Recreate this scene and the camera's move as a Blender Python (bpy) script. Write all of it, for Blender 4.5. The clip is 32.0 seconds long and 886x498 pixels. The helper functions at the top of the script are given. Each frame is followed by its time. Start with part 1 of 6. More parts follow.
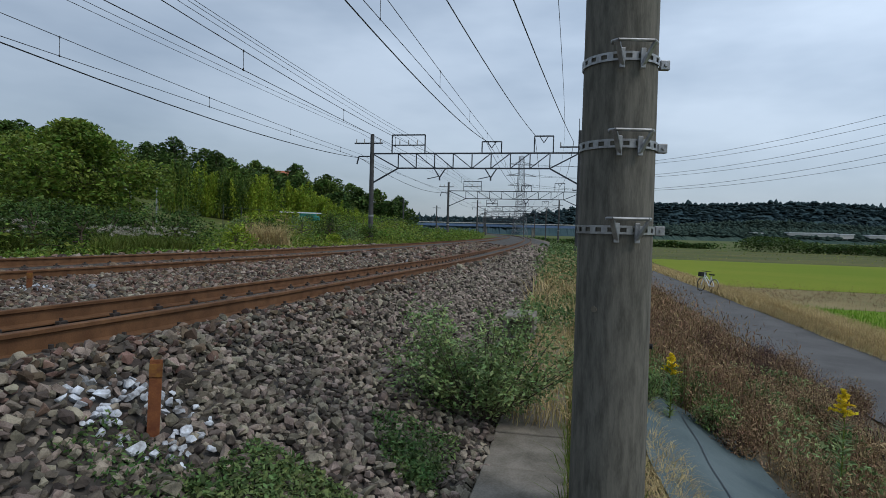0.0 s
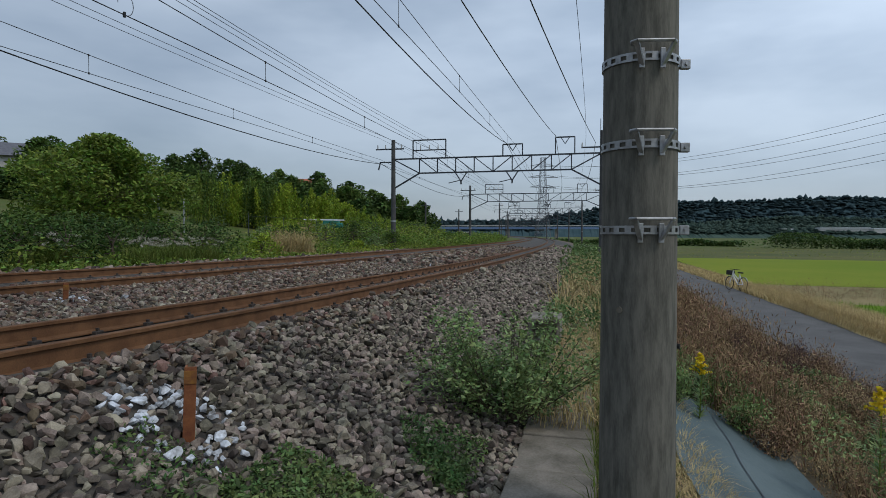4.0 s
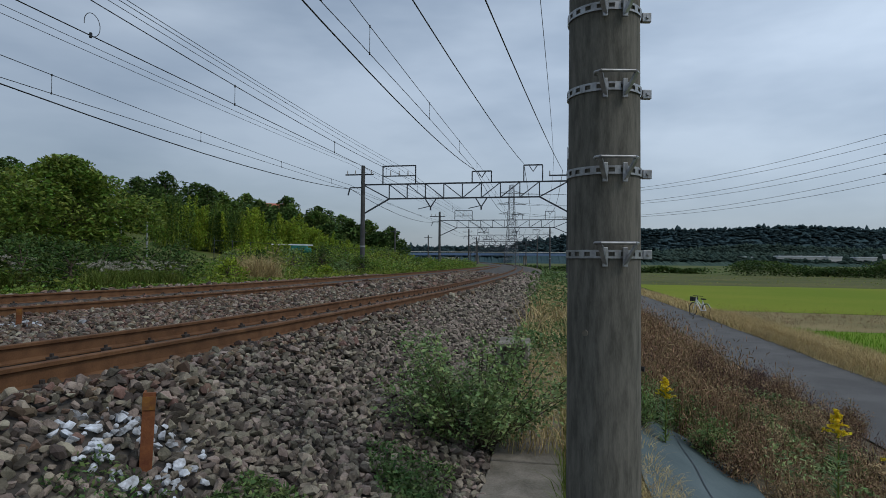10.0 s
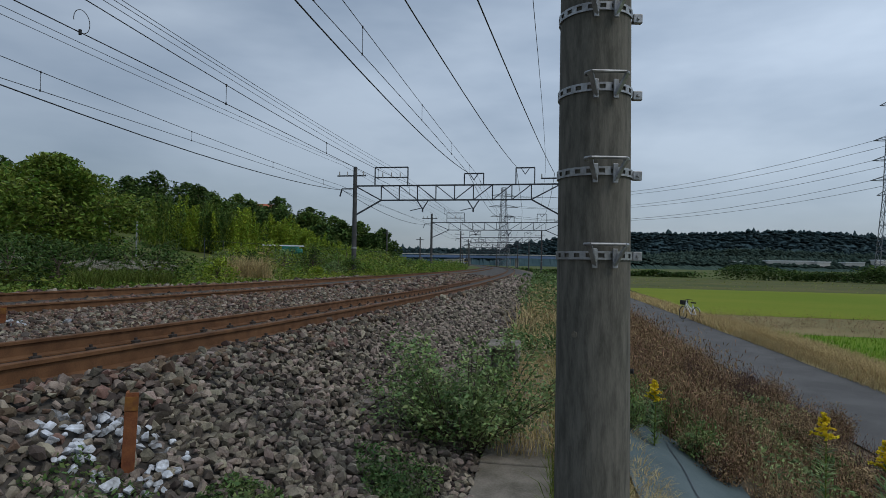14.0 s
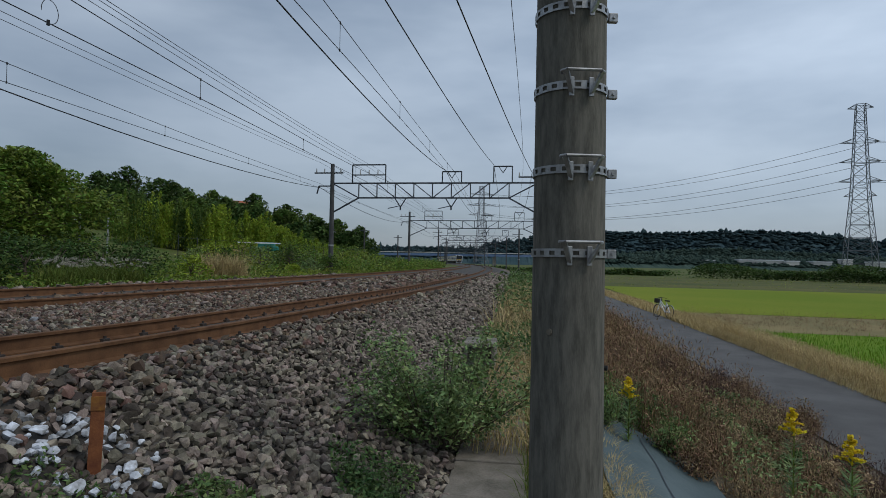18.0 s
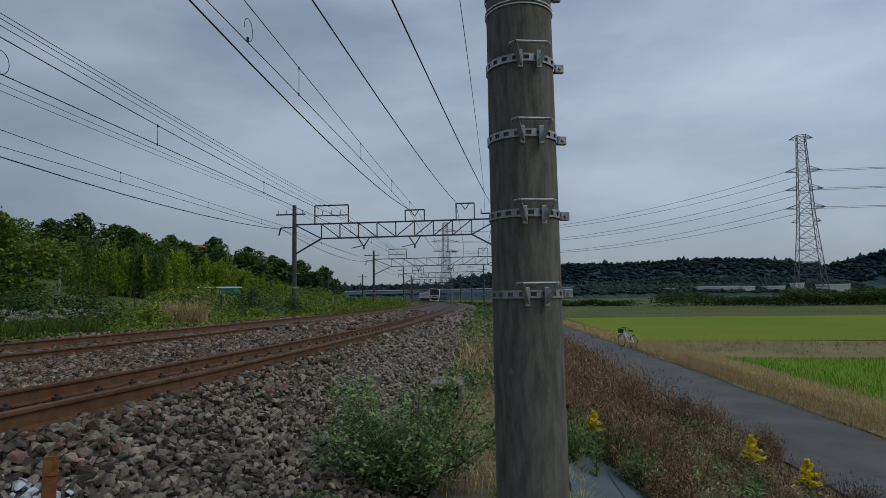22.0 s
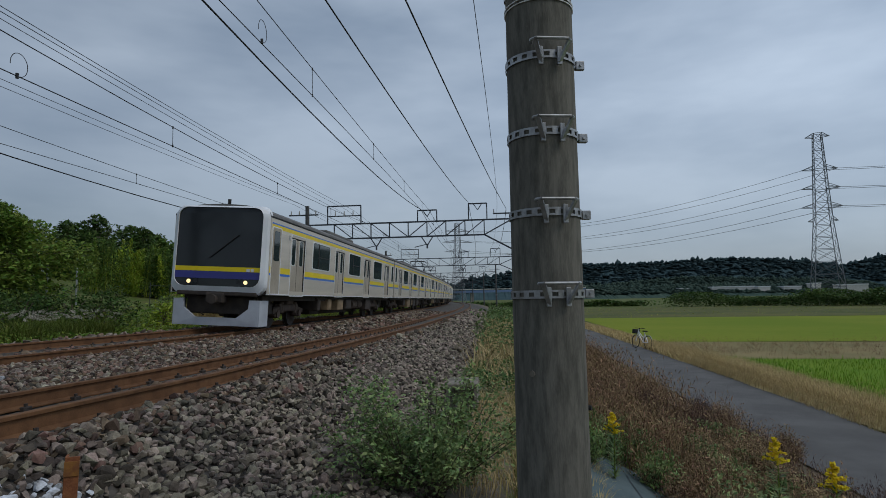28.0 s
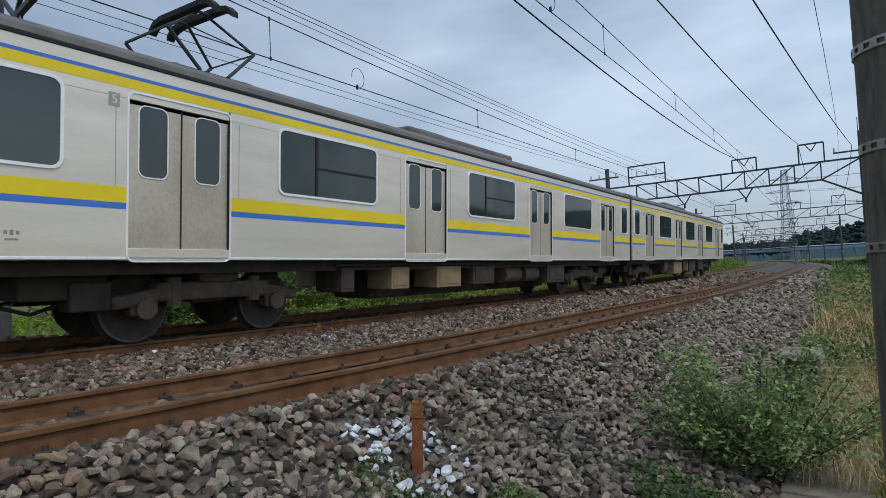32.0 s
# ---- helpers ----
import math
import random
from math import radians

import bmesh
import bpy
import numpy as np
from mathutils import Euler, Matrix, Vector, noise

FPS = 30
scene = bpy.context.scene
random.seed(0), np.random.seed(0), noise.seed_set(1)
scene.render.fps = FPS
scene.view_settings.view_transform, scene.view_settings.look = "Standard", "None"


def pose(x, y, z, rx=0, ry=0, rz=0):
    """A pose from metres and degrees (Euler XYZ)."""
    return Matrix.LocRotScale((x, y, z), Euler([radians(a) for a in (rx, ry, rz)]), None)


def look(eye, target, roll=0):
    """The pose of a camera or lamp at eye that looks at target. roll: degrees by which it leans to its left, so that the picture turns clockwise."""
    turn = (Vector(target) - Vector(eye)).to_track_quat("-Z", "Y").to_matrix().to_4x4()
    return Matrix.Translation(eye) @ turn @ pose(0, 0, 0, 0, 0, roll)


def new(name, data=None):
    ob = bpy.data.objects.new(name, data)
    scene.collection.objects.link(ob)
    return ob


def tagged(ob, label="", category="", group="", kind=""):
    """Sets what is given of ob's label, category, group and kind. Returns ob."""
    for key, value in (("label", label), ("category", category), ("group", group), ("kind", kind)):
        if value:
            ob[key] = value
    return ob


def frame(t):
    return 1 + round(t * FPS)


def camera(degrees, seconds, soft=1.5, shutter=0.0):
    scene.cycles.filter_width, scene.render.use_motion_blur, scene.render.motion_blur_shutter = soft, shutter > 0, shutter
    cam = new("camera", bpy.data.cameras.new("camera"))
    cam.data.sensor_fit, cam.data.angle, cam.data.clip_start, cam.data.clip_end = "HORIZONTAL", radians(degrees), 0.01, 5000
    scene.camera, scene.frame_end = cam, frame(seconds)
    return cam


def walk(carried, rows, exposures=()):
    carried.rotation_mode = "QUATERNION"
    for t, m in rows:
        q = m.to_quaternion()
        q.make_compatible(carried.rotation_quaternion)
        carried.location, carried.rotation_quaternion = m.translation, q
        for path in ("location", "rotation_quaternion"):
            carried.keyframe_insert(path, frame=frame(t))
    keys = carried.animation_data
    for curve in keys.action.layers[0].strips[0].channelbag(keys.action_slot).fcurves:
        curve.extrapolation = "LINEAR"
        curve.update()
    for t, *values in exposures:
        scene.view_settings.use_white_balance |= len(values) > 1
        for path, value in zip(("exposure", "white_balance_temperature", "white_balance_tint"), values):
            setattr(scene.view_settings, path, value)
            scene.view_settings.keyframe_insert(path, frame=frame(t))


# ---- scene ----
cam = camera(73.8, 32.0, soft=0.65)
PATH = [
    (0, (-0.003, 0.034, 1.604), (-0.0056, 2.0332, 1.5417), 1.44),
    (0.5, (-0.013, 0.049, 1.607), (-0.0773, 2.0457, 1.5118), 1.30),
    (1, (-0.014, 0.070, 1.604), (-0.1215, 2.0651, 1.5067), 1.85),
    (1.5, (-0.012, 0.049, 1.615), (-0.1206, 2.0444, 1.5230), 1.40),
    (2, (0.000, 0.023, 1.609), (-0.1072, 2.0189, 1.5272), 0.05),
    (2.5, (0.007, -0.002, 1.606), (-0.0762, 1.9948, 1.5234), -0.01),
    (4.5, (-0.012, -0.001, 1.607), (-0.0900, 1.9965, 1.5632), 0.16),
    (5, (-0.011, 0.002, 1.604), (-0.0761, 2.0000, 1.5603), 0.18),
    (5.5, (-0.003, 0.006, 1.603), (-0.0483, 2.0052, 1.5622), 0.19),
    (6, (0.000, 0.000, 1.600), (-0.0376, 1.9992, 1.5599), 0.15),
    (6.5, (0.002, 0.003, 1.601), (-0.0151, 2.0026, 1.5673), 0.17),
    (7, (0.007, 0.000, 1.598), (0.0144, 1.9999, 1.5726), -0.11),
    (7.5, (0.008, -0.008, 1.601), (0.0276, 1.9918, 1.6084), -0.30),
    (8, (-0.006, -0.001, 1.603), (0.0144, 1.9984, 1.6258), -0.08),
    (8.5, (-0.009, 0.000, 1.599), (0.0127, 2.0002, 1.6231), 0.23),
    (9, (-0.004, -0.001, 1.599), (0.0176, 1.9992, 1.6279), 0.34),
    (9.5, (0.000, -0.003, 1.592), (0.0241, 1.9964, 1.6288), 0.36),
    (10, (-0.002, -0.010, 1.592), (0.0210, 1.9898, 1.6303), 0.42),
    (10.5, (-0.004, -0.002, 1.586), (0.0212, 1.9971, 1.6526), 0.31),
    (11, (-0.003, 0.004, 1.581), (0.0227, 2.0033, 1.6424), 1.31),
    (11.5, (0.001, 0.005, 1.581), (0.0289, 2.0046, 1.6142), 1.88),
    (12, (0.019, 0.001, 1.584), (0.0461, 2.0007, 1.6128), 1.60),
    (12.5, (0.018, 0.000, 1.585), (0.0450, 1.9997, 1.6302), 1.14),
    (13, (0.018, 0.010, 1.582), (0.0454, 2.0092, 1.6276), 1.02),
    (13.5, (0.015, 0.013, 1.583), (0.0449, 2.0125, 1.6280), 0.80),
    (14, (0.014, 0.016, 1.582), (0.0643, 2.0146, 1.6278), 0.84),
    (14.5, (0.018, 0.019, 1.582), (0.0881, 2.0174, 1.6271), 0.84),
    (16.5, (0.015, 0.033, 1.575), (0.1168, 2.0300, 1.6173), 0.96),
    (17, (0.017, 0.032, 1.580), (0.1285, 2.0286, 1.6222), 0.95),
    (17.5, (0.022, 0.034, 1.578), (0.1389, 2.0301, 1.6186), 1.03),
    (18, (0.027, 0.031, 1.577), (0.1523, 2.0270, 1.6177), 1.01),
    (18.5, (0.037, 0.011, 1.590), (0.1845, 2.0051, 1.6296), 0.63),
    (19, (0.039, -0.003, 1.602), (0.2175, 1.9887, 1.6482), 0.43),
    (19.5, (0.033, -0.011, 1.614), (0.2355, 1.9761, 1.7188), 0.31),
    (20, (0.035, -0.020, 1.617), (0.2503, 1.9635, 1.7546), -0.47),
    (20.5, (0.039, -0.033, 1.622), (0.2591, 1.9486, 1.7752), -0.91),
    (21, (0.043, -0.033, 1.618), (0.2671, 1.9470, 1.7846), -0.89),
    (21.5, (0.048, -0.031, 1.618), (0.2825, 1.9482, 1.7837), -1.08),
    (22, (0.047, -0.031, 1.618), (0.2903, 1.9475, 1.7835), -1.07),
    (22.5, (0.047, -0.029, 1.618), (0.3050, 1.9471, 1.7811), -1.14),
    (23, (0.049, -0.036, 1.619), (0.3119, 1.9401, 1.7812), -1.32),
    (23.5, (0.053, -0.033, 1.616), (0.3180, 1.9426, 1.7787), -1.39),
    (24, (0.057, -0.036, 1.616), (0.3252, 1.9390, 1.7774), -1.53),
    (24.5, (0.061, -0.037, 1.617), (0.3293, 1.9380, 1.7772), -1.60),
    (25, (0.059, -0.043, 1.616), (0.3281, 1.9326, 1.7757), -1.64),
    (25.5, (0.059, -0.040, 1.614), (0.3281, 1.9351, 1.7737), -1.59),
    (27.5, (0.024, -0.019, 1.622), (0.2792, 1.9573, 1.7901), -1.24),
    (28, (0.009, 0.010, 1.618), (0.2123, 1.9922, 1.7854), -1.10),
    (28.5, (-0.007, 0.047, 1.598), (0.1392, 2.0386, 1.7090), 0.25),
    (29, (-0.027, 0.034, 1.596), (0.0346, 2.0318, 1.6703), 0.98),
    (29.5, (-0.008, 0.080, 1.602), (-0.0151, 2.0784, 1.6713), 0.81),
    (30, (-0.005, 0.116, 1.603), (-0.1215, 2.1119, 1.6704), -0.00),
    (30.5, (0.019, 0.150, 1.599), (-0.1739, 2.1395, 1.6671), -0.59),
    (31, (0.058, 0.185, 1.598), (-0.2780, 2.1550, 1.6590), -0.66),
    (31.5, (0.063, 0.197, 1.600), (-0.4230, 2.1360, 1.6640), -1.69),
    (32, (0.012, 0.062, 1.607), (-0.7720, 1.9000, 1.6925), -2.87),
]
walk(cam, [(t, look(eye, target, roll)) for t, eye, target, roll in PATH], [(0.0, 0.05), (6.0, -0.08), (9.0, -0.16), (12.0, -0.13), (13.0, -0.21), (18.5, -0.28), (20.0, -0.42), (25.0, -0.48), (27.5, -0.45), (28.5, -0.28), (30.0, -0.05), (31.0, 0.07), (32.0, 0.24)])

# ---- world and light: a bright overcast sky, thinner to the right ----
world = bpy.data.worlds.new("overcast")
scene.world = world
world.use_nodes = True
nt = world.node_tree
nt.nodes.clear()
w_out = nt.nodes.new("ShaderNodeOutputWorld")
w_bg = nt.nodes.new("ShaderNodeBackground")
w_sky = nt.nodes.new("ShaderNodeTexSky")
w_sky.sky_type = "NISHITA"
w_sky.sun_disc = False
w_sky.sun_elevation, w_sky.sun_rotation = radians(48), radians(115)
w_tc = nt.nodes.new("ShaderNodeTexCoord")
w_map = nt.nodes.new("ShaderNodeMapping")
w_map.inputs["Scale"].default_value = (1.0, 1.0, 3.2)
w_n = nt.nodes.new("ShaderNodeTexNoise")
w_n.inputs["Scale"].default_value = 1.7
w_n.inputs["Detail"].default_value = 5.0
w_n.inputs["Roughness"].default_value = 0.52
w_ramp = nt.nodes.new("ShaderNodeValToRGB")
w_ramp.color_ramp.elements[0].position, w_ramp.color_ramp.elements[0].color = 0.32, (0.215, 0.285, 0.385, 1)
w_ramp.color_ramp.elements[1].position, w_ramp.color_ramp.elements[1].color = 0.68, (0.50, 0.59, 0.705, 1)
w_mix = nt.nodes.new("ShaderNodeMixRGB")
w_mix.inputs[0].default_value = 0.03
nt.links.new(w_tc.outputs["Generated"], w_map.inputs["Vector"])
nt.links.new(w_map.outputs["Vector"], w_n.inputs["Vector"])
nt.links.new(w_n.outputs["Fac"], w_ramp.inputs["Fac"])
# the cloud is thinnest towards the hidden sun
w_dot = nt.nodes.new("ShaderNodeVectorMath")
w_dot.operation = "DOT_PRODUCT"
w_dot.inputs[1].default_value = (0.85, 0.20, 0.35)
nt.links.new(w_tc.outputs["Generated"], w_dot.inputs[0])
w_rng = nt.nodes.new("ShaderNodeMapRange")
w_rng.inputs["From Min"].default_value, w_rng.inputs["From Max"].default_value = -0.2, 1.0
w_rng.inputs["To Min"].default_value, w_rng.inputs["To Max"].default_value = 0.80, 1.42
nt.links.new(w_dot.outputs["Value"], w_rng.inputs["Value"])
w_mul = nt.nodes.new("ShaderNodeMixRGB")
w_mul.blend_type = "MULTIPLY"
w_mul.inputs[0].default_value = 1.0
nt.links.new(w_ramp.outputs["Color"], w_mul.inputs[1])
nt.links.new(w_rng.outputs["Result"], w_mul.inputs[2])
# low cloud banks darken the sky towards the horizon
w_sep = nt.nodes.new("ShaderNodeSeparateXYZ")
nt.links.new(w_tc.outputs["Generated"], w_sep.inputs[0])
w_low = nt.nodes.new("ShaderNodeMapRange")
w_low.inputs["From Min"].default_value, w_low.inputs["From Max"].default_value = 0.0, 0.3
w_low.inputs["To Min"].default_value, w_low.inputs["To Max"].default_value = 0.66, 1.06
nt.links.new(w_sep.outputs["Z"], w_low.inputs["Value"])
w_bank = nt.nodes.new("ShaderNodeMixRGB")
w_bank.blend_type = "MULTIPLY"
w_bank.inputs[0].default_value = 1.0
nt.links.new(w_mul.outputs["Color"], w_bank.inputs[1])
nt.links.new(w_low.outputs["Result"], w_bank.inputs[2])
nt.links.new(w_bank.outputs["Color"], w_mix.inputs[1])
nt.links.new(w_sky.outputs["Color"], w_mix.inputs[2])
nt.links.new(w_mix.outputs["Color"], w_bg.inputs["Color"])
w_bg.inputs["Strength"].default_value = 0.93
nt.links.new(w_bg.outputs["Background"], w_out.inputs["Surface"])
sun = new("sun", bpy.data.lights.new("sun", "SUN"))
sun.data.energy, sun.data.angle, sun.data.color = 1.1, radians(16), (1.0, 0.96, 0.9)
sun.matrix_world = look((0, 0, 40), (-28, 18, 0))


# ---- materials ----
def mat(name, c1, c2=None, rough=0.7, metal=0.0, scale=8.0, bump=0.2, fine=60.0, vary=0.0, coat=0.0, spec=0.5, stretch=(1, 1, 1), trans=0.0, vary_object=0.0):
    """A two-scale procedural surface: broad patches from c1 to c2, fine grain in relief."""
    m = bpy.data.materials.new(name)
    m.use_nodes = True
    t = m.node_tree
    bsdf = t.nodes["Principled BSDF"]
    c2 = c2 or tuple(v * 0.75 for v in c1)
    tc = t.nodes.new("ShaderNodeTexCoord")
    mp = t.nodes.new("ShaderNodeMapping")
    mp.inputs["Scale"].default_value = stretch
    t.links.new(tc.outputs["Object"], mp.inputs["Vector"])
    n1 = t.nodes.new("ShaderNodeTexNoise")
    n1.inputs["Scale"].default_value, n1.inputs["Detail"].default_value = scale, 6.0
    n2 = t.nodes.new("ShaderNodeTexNoise")
    n2.inputs["Scale"].default_value, n2.inputs["Detail"].default_value = fine, 3.0
    for n in (n1, n2):
        t.links.new(mp.outputs["Vector"], n.inputs["Vector"])
    ramp = t.nodes.new("ShaderNodeValToRGB")
    ramp.color_ramp.elements[0].position, ramp.color_ramp.elements[0].color = 0.35, (*c1, 1)
    ramp.color_ramp.elements[1].position, ramp.color_ramp.elements[1].color = 0.68, (*c2, 1)
    add = t.nodes.new("ShaderNodeMath")
    add.operation = "MULTIPLY_ADD"
    add.inputs[1].default_value, add.inputs[2].default_value = 0.35, -0.17
    t.links.new(n2.outputs["Fac"], add.inputs[0])
    s = t.nodes.new("ShaderNodeMath")
    t.links.new(n1.outputs["Fac"], s.inputs[0])
    t.links.new(add.outputs[0], s.inputs[1])
    t.links.new(s.outputs[0], ramp.inputs["Fac"])
    last = ramp.outputs["Color"]
    if vary or vary_object:
        info = t.nodes.new("ShaderNodeNewGeometry" if vary else "ShaderNodeObjectInfo")
        pick = info.outputs["Random Per Island" if vary else "Random"]
        vary = vary or vary_object
        hsv = t.nodes.new("ShaderNodeHueSaturation")
        rng = t.nodes.new("ShaderNodeMapRange")
        rng.inputs["To Min"].default_value, rng.inputs["To Max"].default_value = 1 - vary, 1 + vary
        t.links.new(pick, rng.inputs["Value"])
        t.links.new(rng.outputs["Result"], hsv.inputs["Value"])
        hue = t.nodes.new("ShaderNodeMapRange")
        hue.inputs["To Min"].default_value, hue.inputs["To Max"].default_value = 0.5 - 0.05 * vary, 0.5 + 0.05 * vary
        mul = t.nodes.new("ShaderNodeMath")
        mul.operation = "FRACT"
        m7 = t.nodes.new("ShaderNodeMath")
        m7.operation, m7.inputs[1].default_value = "MULTIPLY", 7.31
        t.links.new(pick, m7.inputs[0])
        t.links.new(m7.outputs[0], mul.inputs[0])
        t.links.new(mul.outputs[0], hue.inputs["Value"])
        t.links.new(hue.outputs["Result"], hsv.inputs["Hue"])
        t.links.new(last, hsv.inputs["Color"])
        last = hsv.outputs["Color"]
    t.links.new(last, bsdf.inputs["Base Color"])
    bsdf.inputs["Roughness"].default_value = rough
    bsdf.inputs["Metallic"].default_value = metal
    bsdf.inputs["Coat Weight"].default_value = coat
    bsdf.inputs["Specular IOR Level"].default_value = spec
    if bump:
        b = t.nodes.new("ShaderNodeBump")
        b.inputs["Strength"].default_value, b.inputs["Distance"].default_value = bump, 0.02
        t.links.new(s.outputs[0], b.inputs["Height"])
        t.links.new(b.outputs["Normal"], bsdf.inputs["Normal"])
    if trans:
        tr = t.nodes.new("ShaderNodeBsdfTranslucent")
        t.links.new(last, tr.inputs["Color"])
        mx = t.nodes.new("ShaderNodeMixShader")
        mx.inputs[0].default_value = trans
        t.links.new(bsdf.outputs[0], mx.inputs[1])
        t.links.new(tr.outputs[0], mx.inputs[2])
        t.links.new(mx.outputs[0], t.nodes["Material Output"].inputs["Surface"])
    return m


def glow(name, color, strength):
    m = bpy.data.materials.new(name)
    m.use_nodes = True
    b = m.node_tree.nodes["Principled BSDF"]
    b.inputs["Base Color"].default_value = (*color, 1)
    b.inputs["Emission Color"].default_value = (*color, 1)
    b.inputs["Emission Strength"].default_value = strength
    return m


M_STONE = mat("ballast stone", (0.116, 0.096, 0.077), (0.268, 0.226, 0.177), 0.92, scale=12, fine=120, bump=0.6, vary=0.75, spec=0.3)
M_STONE_ONE = mat("single ballast stone", (0.116, 0.096, 0.077), (0.268, 0.226, 0.177), 0.92, scale=1.5, fine=16, bump=0.5, vary_object=0.65, spec=0.3)
M_STONE_RUST = mat("rust-dusted ballast stone", (0.10, 0.066, 0.046), (0.195, 0.135, 0.098), 0.92, scale=12, fine=120, bump=0.5, vary=0.6, spec=0.3)
M_WHITE_STONE = mat("white-painted stone", (0.70, 0.74, 0.80), (0.20, 0.195, 0.19), 0.8, scale=9, bump=0.4, vary=0.15)
M_BED = mat("ballast bed", (0.03, 0.026, 0.022), (0.10, 0.088, 0.075), 0.95, scale=7, fine=22, bump=1.0)
M_RAIL = mat("rusty rail steel", (0.112, 0.052, 0.023), (0.185, 0.092, 0.042), 0.8, 0.15, scale=6, fine=90, bump=0.15, spec=0.3)
M_RAILTOP = mat("worn rail head", (0.17, 0.11, 0.085), (0.26, 0.19, 0.15), 0.45, 0.6, scale=10, bump=0.05)
M_SLEEPER = mat("concrete sleeper", (0.24, 0.19, 0.16), (0.16, 0.12, 0.10), 0.9)
M_POLE = mat("weathered concrete pole", (0.16, 0.151, 0.128), (0.083, 0.08, 0.067), 0.9, scale=11.0, fine=70, bump=0.2, stretch=(2.6, 2.6, 0.5), spec=0.3)
M_MAST = mat("dark concrete mast", (0.05, 0.05, 0.052), (0.09, 0.09, 0.09), 0.85, scale=2)
M_STEEL = mat("galvanised steel", (0.42, 0.43, 0.44), (0.27, 0.27, 0.27), 0.5, 0.75, scale=20, bump=0.05)
M_TRUSS = mat("dark painted steel", (0.035, 0.042, 0.055), (0.06, 0.068, 0.08), 0.6, 0.3, scale=3, bump=0.05)
M_WIRE = mat("oxidised wire", (0.02, 0.022, 0.026), (0.035, 0.036, 0.04), 0.6, 0.3, bump=0)
M_CONCRETE = mat("weathered concrete", (0.30, 0.28, 0.25), (0.17, 0.155, 0.135), 0.9, scale=5, fine=80, bump=0.3)
M_SOIL = mat("soil and dry litter", (0.16, 0.12, 0.075), (0.09, 0.075, 0.045), 0.95, scale=4, fine=50, bump=0.8)
M_SHEET = mat("teal slope sheet", (0.05, 0.078, 0.082), (0.095, 0.13, 0.133), 0.75, scale=1.6, fine=40, bump=0.3)
M_ASPHALT = mat("worn asphalt", (0.092, 0.089, 0.086), (0.128, 0.124, 0.12), 0.92, scale=1.2, fine=150, bump=0.3, spec=0.3)
M_GRASS = mat("meadow", (0.075, 0.11, 0.025), (0.12, 0.12, 0.045), 0.95, scale=0.35, fine=6, bump=0.6, spec=0.1)
M_RICE = mat("green rice regrowth", (0.12, 0.22, 0.016), (0.17, 0.25, 0.025), 0.95, scale=0.25, fine=9, bump=0.5, spec=0.1)
M_DRY = mat("dry stubble", (0.27, 0.215, 0.105), (0.19, 0.165, 0.075), 0.95, scale=0.3, fine=8, bump=0.6, spec=0.1)
M_RICE2 = mat("yellowing rice regrowth", (0.145, 0.205, 0.012), (0.20, 0.23, 0.022), 0.95, scale=0.06, fine=1.5, bump=0.5, spec=0.1)
M_DRY2 = mat("tawny meadow", (0.135, 0.13, 0.045), (0.07, 0.09, 0.03), 0.95, scale=0.08, fine=1.2, bump=0.6, spec=0.1)
M_LEAF = mat("green leaves", (0.11, 0.19, 0.026), (0.21, 0.265, 0.055), 0.6, scale=0.8, fine=9, bump=0, vary=0.6, trans=0.35, spec=0.2)
M_LEAF_DARK = mat("dark leaves", (0.046, 0.088, 0.022), (0.085, 0.135, 0.034), 0.7, scale=0.3, fine=5, bump=0, vary=0.55, trans=0.2, spec=0.15)
M_LEAF_MID = mat("mid-green woodland leaves", (0.07, 0.125, 0.027), (0.125, 0.185, 0.043), 0.7, scale=0.4, fine=5, bump=0, vary=0.55, trans=0.25, spec=0.15)
M_LEAF_LIME = mat("bamboo leaves", (0.29, 0.37, 0.04), (0.17, 0.255, 0.03), 0.6, scale=0.3, fine=5, bump=0, vary=0.55, trans=0.35, spec=0.15)
M_KUDZU = mat("yellow-green vine leaves", (0.19, 0.25, 0.03), (0.28, 0.30, 0.06), 0.6, scale=0.8, fine=9, bump=0, vary=0.5, trans=0.3, spec=0.2)
M_LEAF_BUSH = mat("dusty bush leaves", (0.14, 0.225, 0.07), (0.27, 0.345, 0.145), 0.6, scale=3, fine=20, bump=0, vary=0.65, trans=0.35, spec=0.3)
M_LEAF_BROWN = mat("withered weed", (0.19, 0.125, 0.075), (0.32, 0.215, 0.12), 0.9, scale=1.5, fine=20, bump=0, vary=0.6, trans=0.1, spec=0.1)
M_STRAW = mat("straw grass", (0.55, 0.43, 0.22), (0.40, 0.31, 0.15), 0.85, scale=2, fine=20, bump=0, vary=0.35, trans=0.15, spec=0.1)
M_BLADE = mat("grass blades", (0.10, 0.15, 0.025), (0.16, 0.18, 0.045), 0.7, scale=2, fine=20, bump=0, vary=0.4, trans=0.25, spec=0.15)
M_RICEBLADE = mat("rice leaf", (0.12, 0.25, 0.02), (0.17, 0.27, 0.03), 0.7, scale=0.3, fine=9, bump=0, vary=0.3, trans=0.2, spec=0.1)
M_BARK = mat("bark", (0.085, 0.06, 0.042), (0.14, 0.11, 0.085), 0.95, scale=10, bump=0.8, stretch=(1, 1, 0.3))
M_YELLOWFLOWER = mat("goldenrod blossom", (0.86, 0.70, 0.03), (0.80, 0.60, 0.02), 0.8, bump=0, vary=0.25, trans=0.25)
